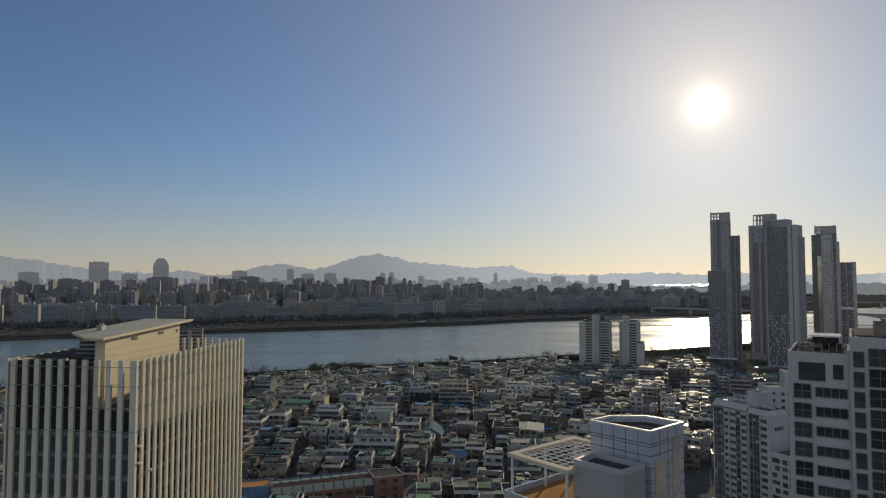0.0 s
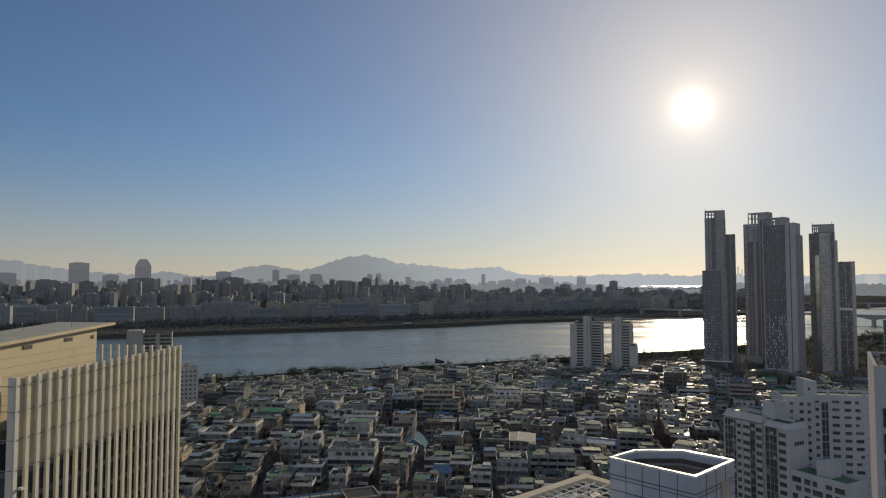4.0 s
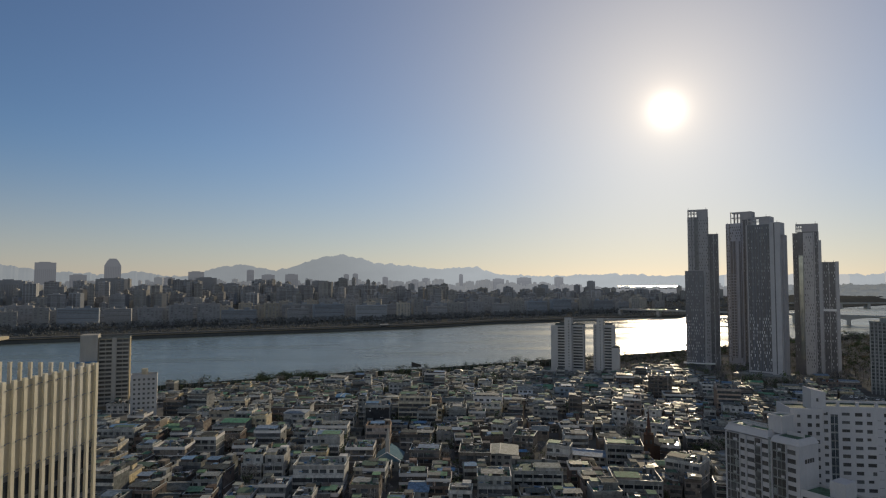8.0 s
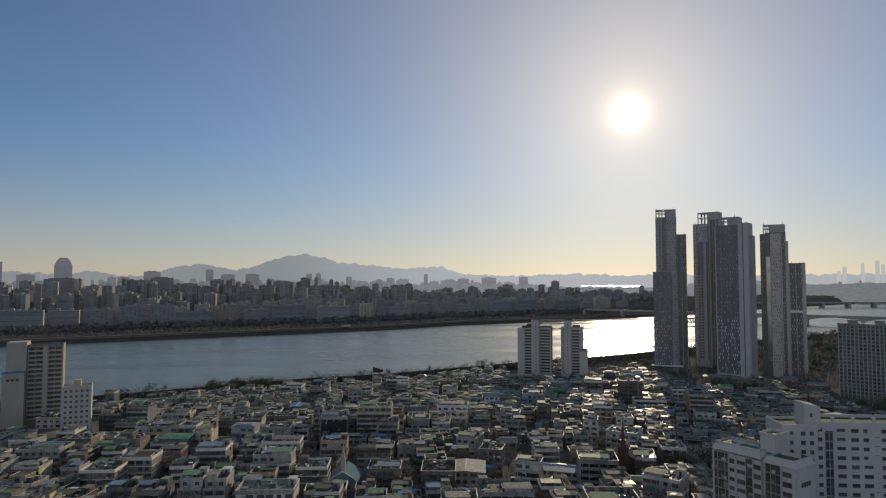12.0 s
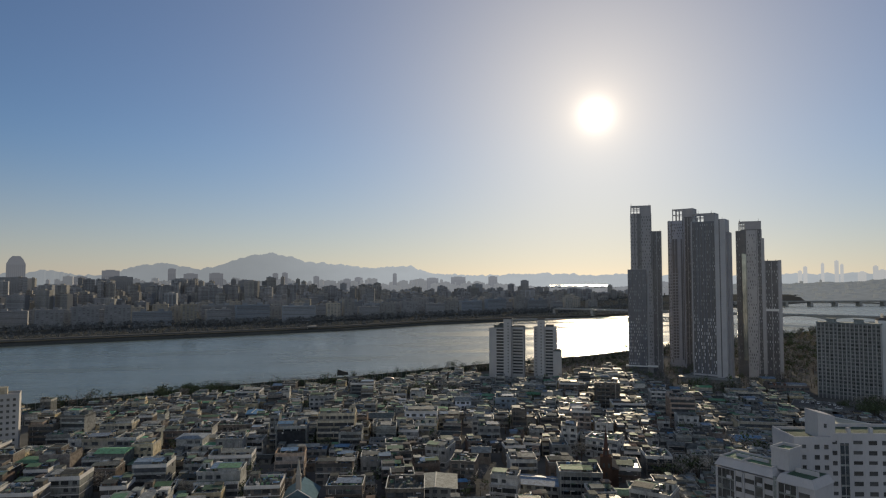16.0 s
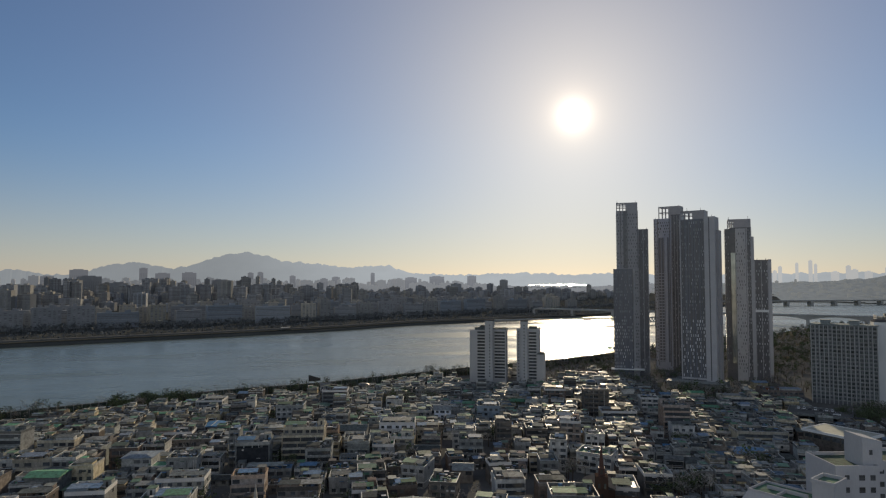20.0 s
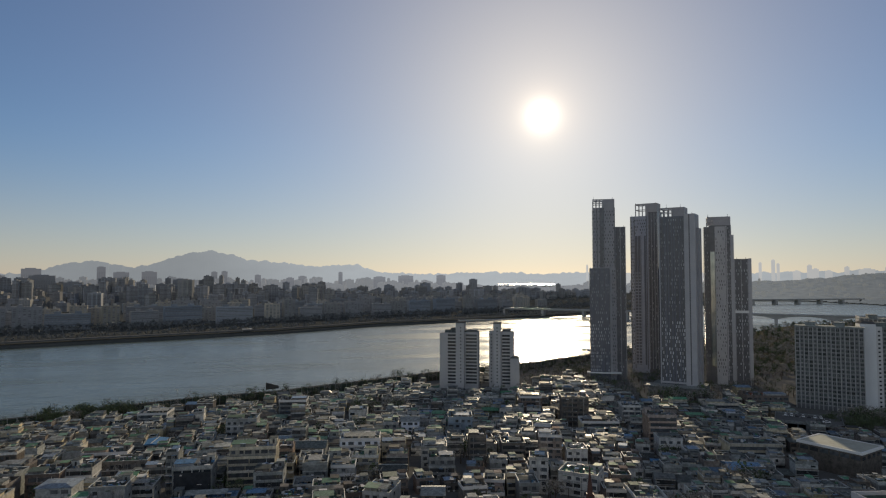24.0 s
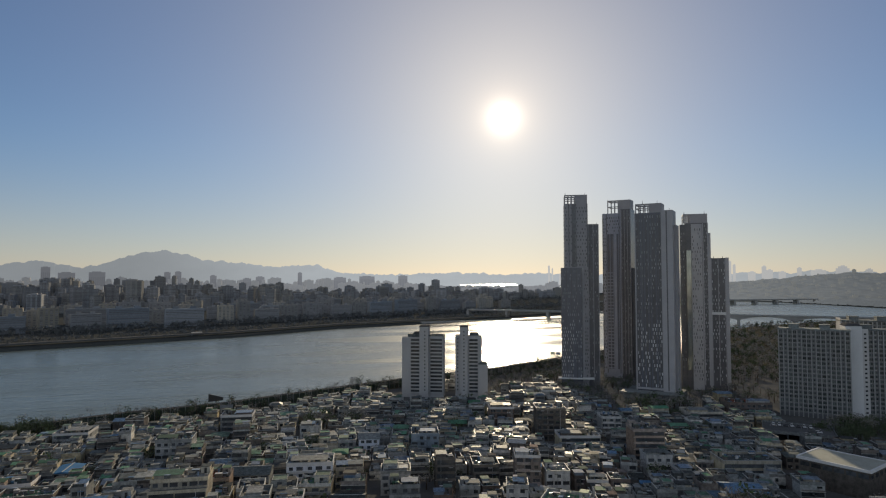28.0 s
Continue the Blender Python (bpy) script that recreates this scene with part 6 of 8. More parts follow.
landmark(297.0, 506.0, 11.0, 10, 2, 4, 3, 0, -20, "low grey building with a blue sheet roof")
part("glass_front", Shape().box(-6.95, 7.25, -7.14, -7.01, 1.0, 13.1), office_glass, glass_house, "dark green glass front")

# parking deck with parked cars below the slab blocks
PD = thing("parking_deck", "low grey parking deck with a worn flat top", "parking deck", 334.0, 487.0, 0, -43)
KEEP_CLEAR += [(312, 357, 464, 508), (344, 396, 455, 492), (288, 320, 540, 560)]
part("deck", Shape().box(-18, 18, -13, 13, 4.4, 5.2), asphalt, PD, "worn grey deck")
part("ramp_wall", Shape().ring(-18.2, 18.2, -13.2, 13.2, 4.3, 6.1, 0.25), concrete, PD)
part("back_wall", Shape().box(-17.6, 17.6, 12.2, 12.6, 0, 4.4), WALLS[4], PD)
for i in range(7):
    part("pillar", Shape().box(-17.6 + i * 5.8, -17.1 + i * 5.8, -12.8, -12.3, 0, 4.4), concrete, PD)
for i in range(9):
    part("bay_line", Shape().box(-14 + i * 3.2, -13.88 + i * 3.2, 3.5, 9, 5.2, 5.215), white_paint, PD)
car_white = material("white_car_paint", (0.6, 0.6, 0.6), rough=0.3, grain=1, bump=0)
car_dark = material("dark_car_paint", (0.05, 0.052, 0.058), rough=0.3, grain=1, bump=0)
wheel_mesh = Shape().box(-0.32, 0.32, -0.1, 0.1, 0.0, 0.2).box(-0.2, 0.2, -0.1, 0.1, -0.12, 0.32).mesh("wheel", material("tyre_rubber", (0.02, 0.02, 0.02), rough=0.9))


def parked_car(paint, label):
    t = thing("parked_car", label, "car", 334, 487, 5.2, -43, "cars on the parking deck")
    part("body", Shape().box(-0.85, 0.85, -2.1, 2.1, 0.3, 0.75).frustum(-0.85, 0.85, -2.1, 2.1, 0.75, 0.95, 0.06, 0.1), paint, t)
    part("cabin", Shape().frustum(-0.76, 0.76, -1.2, 1.5, 0.95, 1.42, 0.14, 0.45), dark_glass, t, "dark glazed cabin")
    part("roof", Shape().box(-0.6, 0.6, -0.72, 1.02, 1.42, 1.47), paint, t)
    for wx in (-0.8, 0.8):
        for wy in (-1.3, 1.3):
            part("wheel", wheel_mesh, None, t, at=(wx, wy, 0.14)).rotation_euler.z = radians(90)
    return t


pale_car = parked_car(car_white, "white saloon car parked on the deck")
grey_car = parked_car(car_dark, "dark saloon car parked on the deck")
deck_way = pose(334, 487, 5.2, 0, 0, -43)
pale_car.matrix_basis = deck_way @ pose(-12.3, 6, 0)
grey_car.matrix_basis = deck_way @ pose(-5.9, 6, 0)
for cx_ in (-9.1, -2.7, 3.7, 6.9):
    copy_thing(pale_car, deck_way @ pose(cx_, 6.2, 0))
copy_thing(pale_car, deck_way @ pose(9.5, -6, 0, 0, 0, 90))
copy_thing(grey_car, deck_way @ pose(0.5, 6, 0))

# chapel with a blue pitched roof and a spire
CH = thing("chapel", "small chapel with a blue-grey pitched roof and a tall grey spire", "chapel", -6.0, 365.0, 0, -6)
KEEP_CLEAR.append((-14, 3, 352, 376))
part("wall", Shape().box(-6.2, 6.2, -8, 8, 0, 4.6), WALLS[4], CH)
part("gable_front", Shape().gable(-6.2, 6.2, -8, -7.6, 4.6, 8.2), WALLS[0], CH)
part("roof", Shape().gable(-6.9, 6.9, -8.5, 8.5, 4.62, 8.9), material("blue_grey_tiles", (0.13, 0.2, 0.24), (0.085, 0.135, 0.165), grain=3, stain=0.5, rough=0.7), CH, "blue-grey pitched roof")
part("spire_base", Shape().box(-0.95, 0.95, -7.3, -5.4, 7.0, 14.2).ring(-1.1, 1.1, -7.45, -5.25, 13.9, 14.5, 0.3), grey_render, CH, "grey rendered spire base")
part("spire", Shape().frustum(-0.8, 0.8, -7.15, -5.55, 14.5, 20.6, 0.7, 0.7), grey_render, CH, "slim grey spire")
part("cross", Shape().box(-0.06, 0.06, -6.41, -6.29, 20.6, 22.2).box(-0.45, 0.45, -6.4, -6.3, 21.4, 21.55), steel, CH)
for side in (-1, 1):
    part("gable_edge", Shape().put([(side * 6.95, y, 4.6 + z) for y in (-8.62, -8.3) for z in (0, 0.35)] + [(0, y, 8.9 + z) for y in (-8.62, -8.3) for z in (0, 0.35)], [(0, 1, 5, 4), (2, 6, 7, 3), (1, 3, 7, 5), (0, 4, 6, 2), (0, 2, 3, 1), (4, 5, 7, 6)]), white_paint, CH, "white gable edge")
part("window", pane, None, CH, at=(-2.5, -8.05, 2.2))
part("window", pane, None, CH, at=(2.5, -8.05, 2.2))
part("door", Shape().box(-0.9, 0.9, -8.08, -7.9, 0, 2.3), dark_metal, CH)

# brick church with a dark red spire
CR = thing("church", "dark brick church with a pointed dark red spire", "church", 124.6, 365.5, 0, -20)
KEEP_CLEAR.append((116, 134, 356, 384))
brick_dark = material("dark_church_brick", (0.075, 0.05, 0.042), (0.05, 0.036, 0.03), grain=5, stain=0.3)
spire_red = material("dark_red_spire", (0.085, 0.045, 0.038), (0.055, 0.032, 0.028), grain=3, stain=0.4, rough=0.6)
part("tower_wall", Shape().box(-2.4, 2.4, -2.4, 2.4, 0, 14.0), brick_dark, CR)
part("nave_wall", Shape().box(-5.5, 5.5, 2.4, 17, 0, 7.5), brick_dark, CR)
part("nave_roof", Shape().gable(-6.1, 6.1, 2.5, 17.6, 7.5, 9.8), dark_roofing, CR, "grey pitched nave roof")
part("belfry", Shape().box(-1.2, 1.2, -1.2, 1.2, 14.0, 17.0), spire_red, CR)
part("spire", Shape().frustum(-0.95, 0.95, -0.95, 0.95, 17.0, 26.6, 0.88, 0.88), spire_red, CR, "dark red pointed spire")
part("cross", Shape().box(-0.06, 0.06, -0.06, 0.06, 26.6, 28.2).box(-0.4, 0.4, -0.06, 0.06, 27.4, 27.55), steel, CR)
for wx, wz in ((-1.1, 9.5), (1.1, 9.5), (0, 5.5)):
    part("window", Shape().box(wx - 0.45, wx + 0.45, -2.46, -2.38, wz, wz + 1.9), pane_glass, CR)
part("belfry_opening", Shape().box(-0.5, 0.5, -1.26, -1.18, 14.6, 16.4), dark_metal, CR)

# sports hall with a pale flat roof
SH = thing("sports_hall", "brown brick hall with a pale sloping roof and white fascia", "hall", 266.1, 424.3, 0, 19.5)
part("wall", Shape().box(0.7, 21.5, -28.8, -0.7, 0, 11.4), WALLS[3], SH)
part("fascia", Shape().ring(0, 22.2, -29.5, 0, 11.4, 12.6, 0.8), white_paint, SH, "white roof fascia")
part("roof", Shape().box(0.8, 21.4, -28.7, -0.8, 12.0, 12.45), panel_sheet, SH, "pale roof sheet")
strip_window = Shape().box(0.62, 0.74, -1.9, 1.9, -0.9, 0.9).mesh("window", pane_glass)
for i in range(6):
    part("window", strip_window, None, SH, at=(0, -3.4 - i * 4.6, 9.6))
for i in range(4):
    part("window", wide_pane, None, SH, at=(3.2 + i * 5, -28.85, 9.4))

# long brick school with panelled roof lights, below the office tower
SC = thing("school_building", "long salmon brick school building with pale panelled roof strips", "school", -28.5, 263.0, 0, 20)
KEEP_CLEAR.append((-84, -10, 240, 285))
salmon_brick = material("salmon_brick", (0.25, 0.15, 0.115), (0.17, 0.105, 0.085), grain=5, stain=0.3)
panel_green = material("pale_green_panel", (0.3, 0.32, 0.28), (0.22, 0.24, 0.21), grain=2, stain=0.4, rough=0.7)
part("wall", Shape().box(-41, 0, 0, 10, 0, 7.6), salmon_brick, SC)
part("stair_wing", Shape().box(0, 12.5, -0.6, 10.4, 0, 10.2), salmon_brick, SC, "salmon brick stair wing")
part("wing_roof", Shape().ring(-0.1, 12.6, -0.7, 10.5, 10.2, 10.7, 0.35), WALLS[5], SC)
part("wing_deck", Shape().box(0.3, 12.2, -0.3, 10.1, 10.2, 10.25), dark_roofing, SC)
part("roof", Shape().box(-41, 0, 2.2, 10, 7.6, 9.6), grey_roofing, SC)
strip_front = Shape().put([(-1.85, -0.1, 7.5), (1.85, -0.1, 7.5), (1.85, 2.2, 9.7), (-1.85, 2.2, 9.7), (-1.85, 0.1, 7.4), (1.85, 0.1, 7.4), (1.85, 2.3, 9.5), (-1.85, 2.3, 9.5)], [(0, 1, 2, 3), (7, 6, 5, 4), (0, 4, 5, 1), (1, 5, 6, 2), (2, 6, 7, 3), (3, 7, 4, 0)]).mesh("front_panel", panel_green)
strip_back = Shape().box(-1.8, 1.8, 7.4, 9.8, 9.6, 10.2).mesh("back_panel", panel_green)
for i in range(10):
    part("front_panel", strip_front, None, SC, at=(-38.9 + i * 4.1, 0, 0))
    part("back_panel", strip_back, None, SC, at=(-38.9 + i * 4.1, 0, 0))
part("gutter", Shape().box(-41, 0, 4.4, 4.9, 9.6, 9.9), rust_sheet, SC, "rust-red roof gutter")
part("back_rail", Shape().box(-41, 0, 10.0, 10.15, 9.6, 10.6), blue_sheet, SC)
part("glass_bay", Shape().box(-3.6, -0.2, -0.25, 0.02, 0.5, 7.4), blue_glass, SC)
for k in range(2):
    for i in range(9):
        part("window", wide_pane, None, SC, at=(-38.9 + i * 4.1, -0.05, 2.0 + k * 3.4))
for k in range(3):
    part("window", wide_pane, None, SC, at=(4.0, -0.65, 2.0 + k * 3.2))
    part("window", pane, None, SC, at=(9.0, -0.65, 2.0 + k * 3.2))
AN = thing("annex_block", "low dark blue block with a brown flat roof", "building", -75.5, 257.0, 0, 14)
part("wall", Shape().box(-6.5, 6.5, -4.5, 4.5, 0, 9.6), blue_sheet, AN)
part("roof", Shape().box(-6.2, 6.2, -4.2, 4.2, 9.6, 9.7), orange_deck, AN, "brown flat roof")
part("roof_rim", Shape().ring(-6.6, 6.6, -4.6, 4.6, 9.5, 10.1, 0.3), blue_sheet, AN)

rh = random.Random(42)
HOUSE_KINDS, SMALL_KINDS = [], []
for i in range(34):
    tiny = i >= 20
    wi, wname = LOOKS[(4, 2, 0, 3, 2, 4, 3, 1, 3, 2, 5)[i % 11]]
    style = (1, 0, 1, 0, 1, 0, 0, 1, 0, 2, 1, 0)[i % 12]
    style = 0 if tiny and style == 1 else style
    ri = rh.choice((3, 1)) if style == 2 else (1, 0, 1, 0, 1, 0, 2)[i % 7]
    fl_ = (1 if style == 2 else rh.choice((1, 2, 2, 2))) if tiny else 2 if style == 2 else rh.choice((2, 3, 3, 3))
    kind_w, kind_d = (6.8 + rh.random() * 2.6, 7.8 + rh.random() * 1.2) if tiny else (9.5 + rh.random() * 3.5, 10.2 + rh.random() * 1.2)
    (SMALL_KINDS if tiny else HOUSE_KINDS).append(house(100 + i, -2000, -2000, 0, kind_w, kind_d, fl_, WALLS[wi], ROOFS[ri][0], style, wname + (" low house with a " if tiny else " town house with a ") + ROOFS[ri][1]))

# plots: small blocks of two rows with lanes between, each turned a little on its own
PLOTS = []
rp = random.Random(9)


def plot_turn(x):
    return -3 if x < 40 else -3 - min(20, (x - 40) * 0.13)


def lay_block(bx, by):
    t = radians(plot_turn(bx) + rp.uniform(-6, 6))
    c, s = math.cos(t), math.sin(t)
    small = bx > 125 or by > 490
    rows_, pitch = (4, 9.4) if small else (3, 12.2)
    for r in range(rows_):
        x = -31.5
        while x < 29:
            w = rp.uniform(6.5, 10.5) if small else rp.uniform(9.5, 14.5)
            lx, ly = x + w / 2, -14 + r * pitch + rp.uniform(-1.0, 1.0)
            x += w + (rp.choice((0.4, 0.6, 1.0, 2.5)) if small else rp.choice((1.0, 1.6, 2.2, 3.5)) if bx > 0 else rp.choice((1.0, 1.6, 2.6, 4.0)))
            px_, py_ = bx + c * lx - s * ly, by + s * lx + c * ly
            if 160 < py_ < along(NEAR_BANK, px_) - (50 if px_ < 212 else 102) and clear(px_, py_, 4) and not (px_ > 385 and py_ > 545) and rp.random() < 0.96:
                PLOTS.append((px_, py_, w, math.degrees(t) + rp.uniform(-3, 3), small))


for j in range(21):
    for i in range(18):
        bx = -540 + i * 65 + (j % 3) * 19 + rp.uniform(-3, 3)
        by = 150 + j * 39.5 + rp.uniform(-2, 2) - bx * 0.05
        if by < along(NEAR_BANK, bx) + 20 and bx < 560:
            lay_block(bx, by)


def open_front(px_, py_, w):
    """How high a house may stand before the fronts that show over it."""
    top = 99.0
    for lx, ly, lw, lh in placed_houses:
        if 0 < ly - py_ < 32 and abs(lx - px_) < (lw + w) / 2:
            top = min(top, 0.62 * lh + 0.25 * (ly - py_))
    return max(3.0, top)


def near_view(p):
    """The plots that the flight looks down on closely."""
    x, y = p[0], p[1]
    return 238 < y < 470 and -0.34 * y < x < 0.02 * y + max(0, (y - 215)) * 0.85


close = sorted([p for p in PLOTS if near_view(p)], key=lambda p: p[1] - 0.25 * p[0])[:150]
chosen = set(id(p) for p in close)
used = set()
order = list(range(len(close)))
rp.shuffle(order)
for i, k in enumerate(order):
    px_, py_, w, tn, small = close[k]
    kind = SMALL_KINDS[i % len(SMALL_KINDS)] if small or open_front(px_, py_, w) < 9 else HOUSE_KINDS[i % len(HOUSE_KINDS)]
    m = pose(px_, py_, 0, 0, 0, tn)
    if kind.name not in used:
        used.add(kind.name)
        kind.matrix_basis = m
    else:
        copy_thing(kind, m)
for kind in HOUSE_KINDS + SMALL_KINDS:
    if kind.name not in used:
        for o in (*kind.children_recursive, kind):
            bpy.data.objects.remove(o)

# the other houses, too many to count
far = Shape()
for p in PLOTS:
    if id(p) in chosen:
        continue
    px_, py_, w, tn, small = p
    far.turn, far.at = radians(tn), (px_, py_, 0)
    w *= 0.49
    d = (4.0 + rp.random() * 0.6) if small else (5.2 + rp.random() * 0.7)
    h = rp.choice((3.0, 4.8, 5.4, 5.4, 5.8, 5.8)) if small else rp.choice((5.8, 6.0, 8.4, 8.7, 8.7, 8.7, 11.4))
    h += 0.7 * rp.random() + (rp.choice((2.9, 5.8)) if rp.random() < 0.06 else 0)
    h = min(h, open_front(px_, py_, w * 2))
    # paler walls right, darker left: glare towards the sun put into the choice
    wall = rp.choice((0, 0, 1, 2, 2, 3, 3, 3)) if px_ > 40 else rp.choice((0, 1, 1, 2, 2, 2, 3, 3))
    roof = 4 + rp.choice((0, 0, 0, 0, 1, 1, 1, 1, 2, 3))
    far.box(-w, w, -d, d, 0, h, wall)
    if rp.random() < (0.08 if small else 0.04):
        # low hipped roof with wide eaves
        far.frustum(-w - 0.7, w + 0.7, -d - 0.7, d + 0.7, h + 0.02, h + rp.uniform(0.7, 1.2), w * 0.6, d * 0.62, 4 + rp.choice((0, 0, 1, 3)))
    elif rp.random() < (0.1 if small else 0.05):
        far.gable_x(-w - 0.4, w + 0.4, -d - 0.5, d + 0.5, h + 0.02, h + d * rp.uniform(0.2, 0.3), 4 + rp.choice((0, 0, 1, 3)))
    else:
        far.ring(-w - 0.06, w + 0.06, -d - 0.06, d + 0.06, h - 0.2, h + 1.05, 0.22, rp.choice((wall, wall, wall, 0)))
        if rp.random() < 0.35:
            # a further half storey set back on the roof
            ux, ue = rp.choice((-1, 1)) * w * 0.35, w * rp.uniform(0.45, 0.62)
            far.box(ux - ue, ux + ue, -d * 0.3, d - 0.3, h + 0.1, h + 2.7, wall)
            far.ring(ux - ue - 0.1, ux + ue + 0.1, -d * 0.3 - 0.1, d - 0.2, h + 2.7, h + 3.1, 0.25, rp.choice((wall, 6)))
            far.box(ux - ue + 0.1, ux + ue - 0.1, -d * 0.3 + 0.1, d - 0.5, h + 2.7, h + 2.8, 4 + rp.choice((0, 1, 1)))
            far.box(ux - 0.9, ux + 0.9, -d * 0.3 - 0.05, -d * 0.3 + 0.05, h + 0.9, h + 2.1, 8)
        if rp.random() < 0.6:
            far.ring(-w - 0.14, w + 0.14, -d - 0.14, d + 0.14, h + 1.05, h + 1.16, 0.36, 9)
        far.box(-w + 0.3, w - 0.3, -d + 0.3, d - 0.3, h, h + 0.1, roof)
        sx = rp.choice((-1, 1)) * w * 0.5
        if rp.random() < 0.5:
            se, sd, sh_ = rp.uniform(1.0, 1.9), rp.uniform(0.2, 1.6), rp.uniform(1.9, 2.5)
            far.box(sx - se, sx + se, sd, d - 0.4, h + 0.1, h + sh_, rp.choice((wall, wall, 3)))
            far.box(sx - se - 0.15, sx + se + 0.15, sd - 0.3, d - 0.2, h + sh_, h + sh_ + 0.16, 4 + rp.choice((0, 0, 1, 2)))
        for i in range(rp.choice((0, 1, 1, 2))):
            # washing lines, aerials and tank stands
            ax, ay = rp.uniform(-w + 0.6, w - 0.6), rp.uniform(-d + 0.6, d - 0.6)
            far.box(ax - 0.06, ax + 0.06, ay - 0.06, ay + 0.06, h + 0.1, h + rp.uniform(2.0, 3.6), 3)
        if rp.random() < 0.55:
            far.box(-sx - 1.6, -sx + 1.8, -d + 0.6, -0.4, h + 0.1, h + 2.0, rp.choice((0, 1, 3)))
            far.box(-sx - 1.9, -sx + 2.1, -d + 0.3, -0.1, h + 2.0, h + 2.15, 4 + rp.choice((0, 0, 2, 3)))
        if rp.random() < 0.6:
            cw, cd = w * rp.uniform(0.45, 0.8), d * rp.uniform(0.35, 0.55)
            qx, qy, qs = rp.uniform(-0.15, 0.15) * w, -d * 0.35, 4 + rp.choice((0, 1, 2, 2, 2, 3))
            far.box(qx - cw + 0.3, qx + cw - 0.3, qy - cd + 0.3, qy + cd - 0.3, h + 0.1, h + 1.7, rp.choice((1, 2, 3)))
            far.put([(qx - cw, qy - cd, h + 1.7), (qx + cw, qy - cd, h + 1.7), (qx + cw, qy + cd, h + 2.2), (qx - cw, qy + cd, h + 2.2), (qx - cw, qy - cd, h + 1.85), (qx + cw, qy - cd, h + 1.85), (qx + cw, qy + cd, h + 2.35), (qx - cw, qy + cd, h + 2.35)], [(0, 1, 5, 4), (1, 2, 6, 5), (2, 3, 7, 6), (3, 0, 4, 7), (4, 5, 6, 7), (3, 2, 1, 0)], qs)
        for i in range(4):
            xx, yy, ow, zz = rp.uniform(-w + 1.4, w - 1.4), rp.uniform(-d + 1, d - 1), rp.uniform(0.5, 1.3), h + rp.uniform(0.9, 2.1)
            far.box(xx - ow, xx + ow, yy - 0.7, yy + 0.7, zz, zz + 0.09, rp.choice((0, 6, 6, 7, 9)))
            far.box(xx - ow + 0.1, xx + ow - 0.1, yy - 0.5, yy + 0.6, h + 0.1, zz, rp.choice((2, 3, 8)))
        for i in range(16):
            xx, yy, ow = rp.uniform(-w + 1, w - 1), rp.uniform(-d + 1, d - 1), rp.uniform(0.2, 0.8)
            far.box(xx - ow, xx + ow, yy - 0.35, yy + 0.35, h + 0.1, h + 0.4 + 1.2 * rp.random() ** 2, rp.choice((0, 1, 2, 3, 3, 4, 5, 7)))
        if rp.random() < 0.4:
            far.box(-w - 0.1, w + 0.1, -d - 0.9, -d, h - 3.2, h - 2.2, rp.choice((0, wall)))
    for i in range(4):
        xx, zz, ww = rp.uniform(-w + 0.6, w - 0.6), rp.uniform(0.4, max(0.6, h - 1.2)), rp.choice((0.1, 0.4, 0.9))
        far.box(xx - ww, xx + ww, -d - 0.5, -d - 0.02, zz, zz + rp.choice((0.12, 0.5, 0.7)), rp.choice((0, 2, 3, 4, 5, 7)))
    open_floors = rp.random() < 0.5
    for k in range(int(h / 2.9)):
        if open_floors:
            # glazed balcony along the whole front over a thin slab edge
            e = rp.uniform(0.2, 0.8)
            far.box(-w + e, w - 0.25, -d - 0.06, -d + 0.05, 0.75 + k * 2.9, 2.5 + k * 2.9, 8)
            far.box(-w - 0.1, w + 0.1, -d - 0.6, -d + 0.05, 2.75 + k * 2.9, 2.95 + k * 2.9, rp.choice((0, 9)))
            far.box(-w + 0.2, w - 0.2, -d - 0.58, -d - 0.5, 2.95 + k * 2.9, 3.55 + k * 2.9, rp.choice((3, wall, 2)))
            continue
        if rp.random() < 0.4:
            far.box(-w - 0.04, w + 0.04, -d - 0.14, -d + 0.05, 2.7 + k * 2.9, 2.95 + k * 2.9, rp.choice((0, 3)))
        for i in range(3):
            if rp.random() < 0.8:
                xx, ww = -w + (i + 0.5) * w * 2 / 3 + rp.uniform(-0.3, 0.3), rp.choice((0.6, 0.9, 1.3))
                far.box(xx - ww, xx + ww, -d - 0.05, -d + 0.05, 0.8 + k * 2.9, 2.3 + k * 2.9, 8)
solid("town_quarter", far, FAR_WALLS + FAR_ROOFS + [far_pane, pale_rim], "dense quarter of low brick and rendered houses with flat roofs", "houses", kind="stuff")

# ---------------------------------------------------------------- city beyond the river
rc = random.Random(21)


def far_block(s, x, y, turn, w, d, z0, h, slot, floors=True, rise=3.1, cols=0):
    s.turn, s.at = radians(turn), (x, y, z0)
    s.box(-w / 2, w / 2, 0, d, -8, h, slot)
    s.box(-w * 0.2, w * 0.15, d * 0.2, d * 0.7, h, h + 3.5, slot)
    if floors:
        n = cols or max(2, int(w / 6))
        for i in range(n):
            xx = -w / 2 + (i + 0.5) * w / n
            s.box(xx - w / n * 0.32, xx + w / n * 0.32, -0.25, 0.1, 2.0, h - 1.6, 3)
        for j in range(int((h - 2) / rise)):
            s.box(-w / 2, w / 2, -0.4, 0.1, 2.5 + j * rise, 3.5 + j * rise, slot)


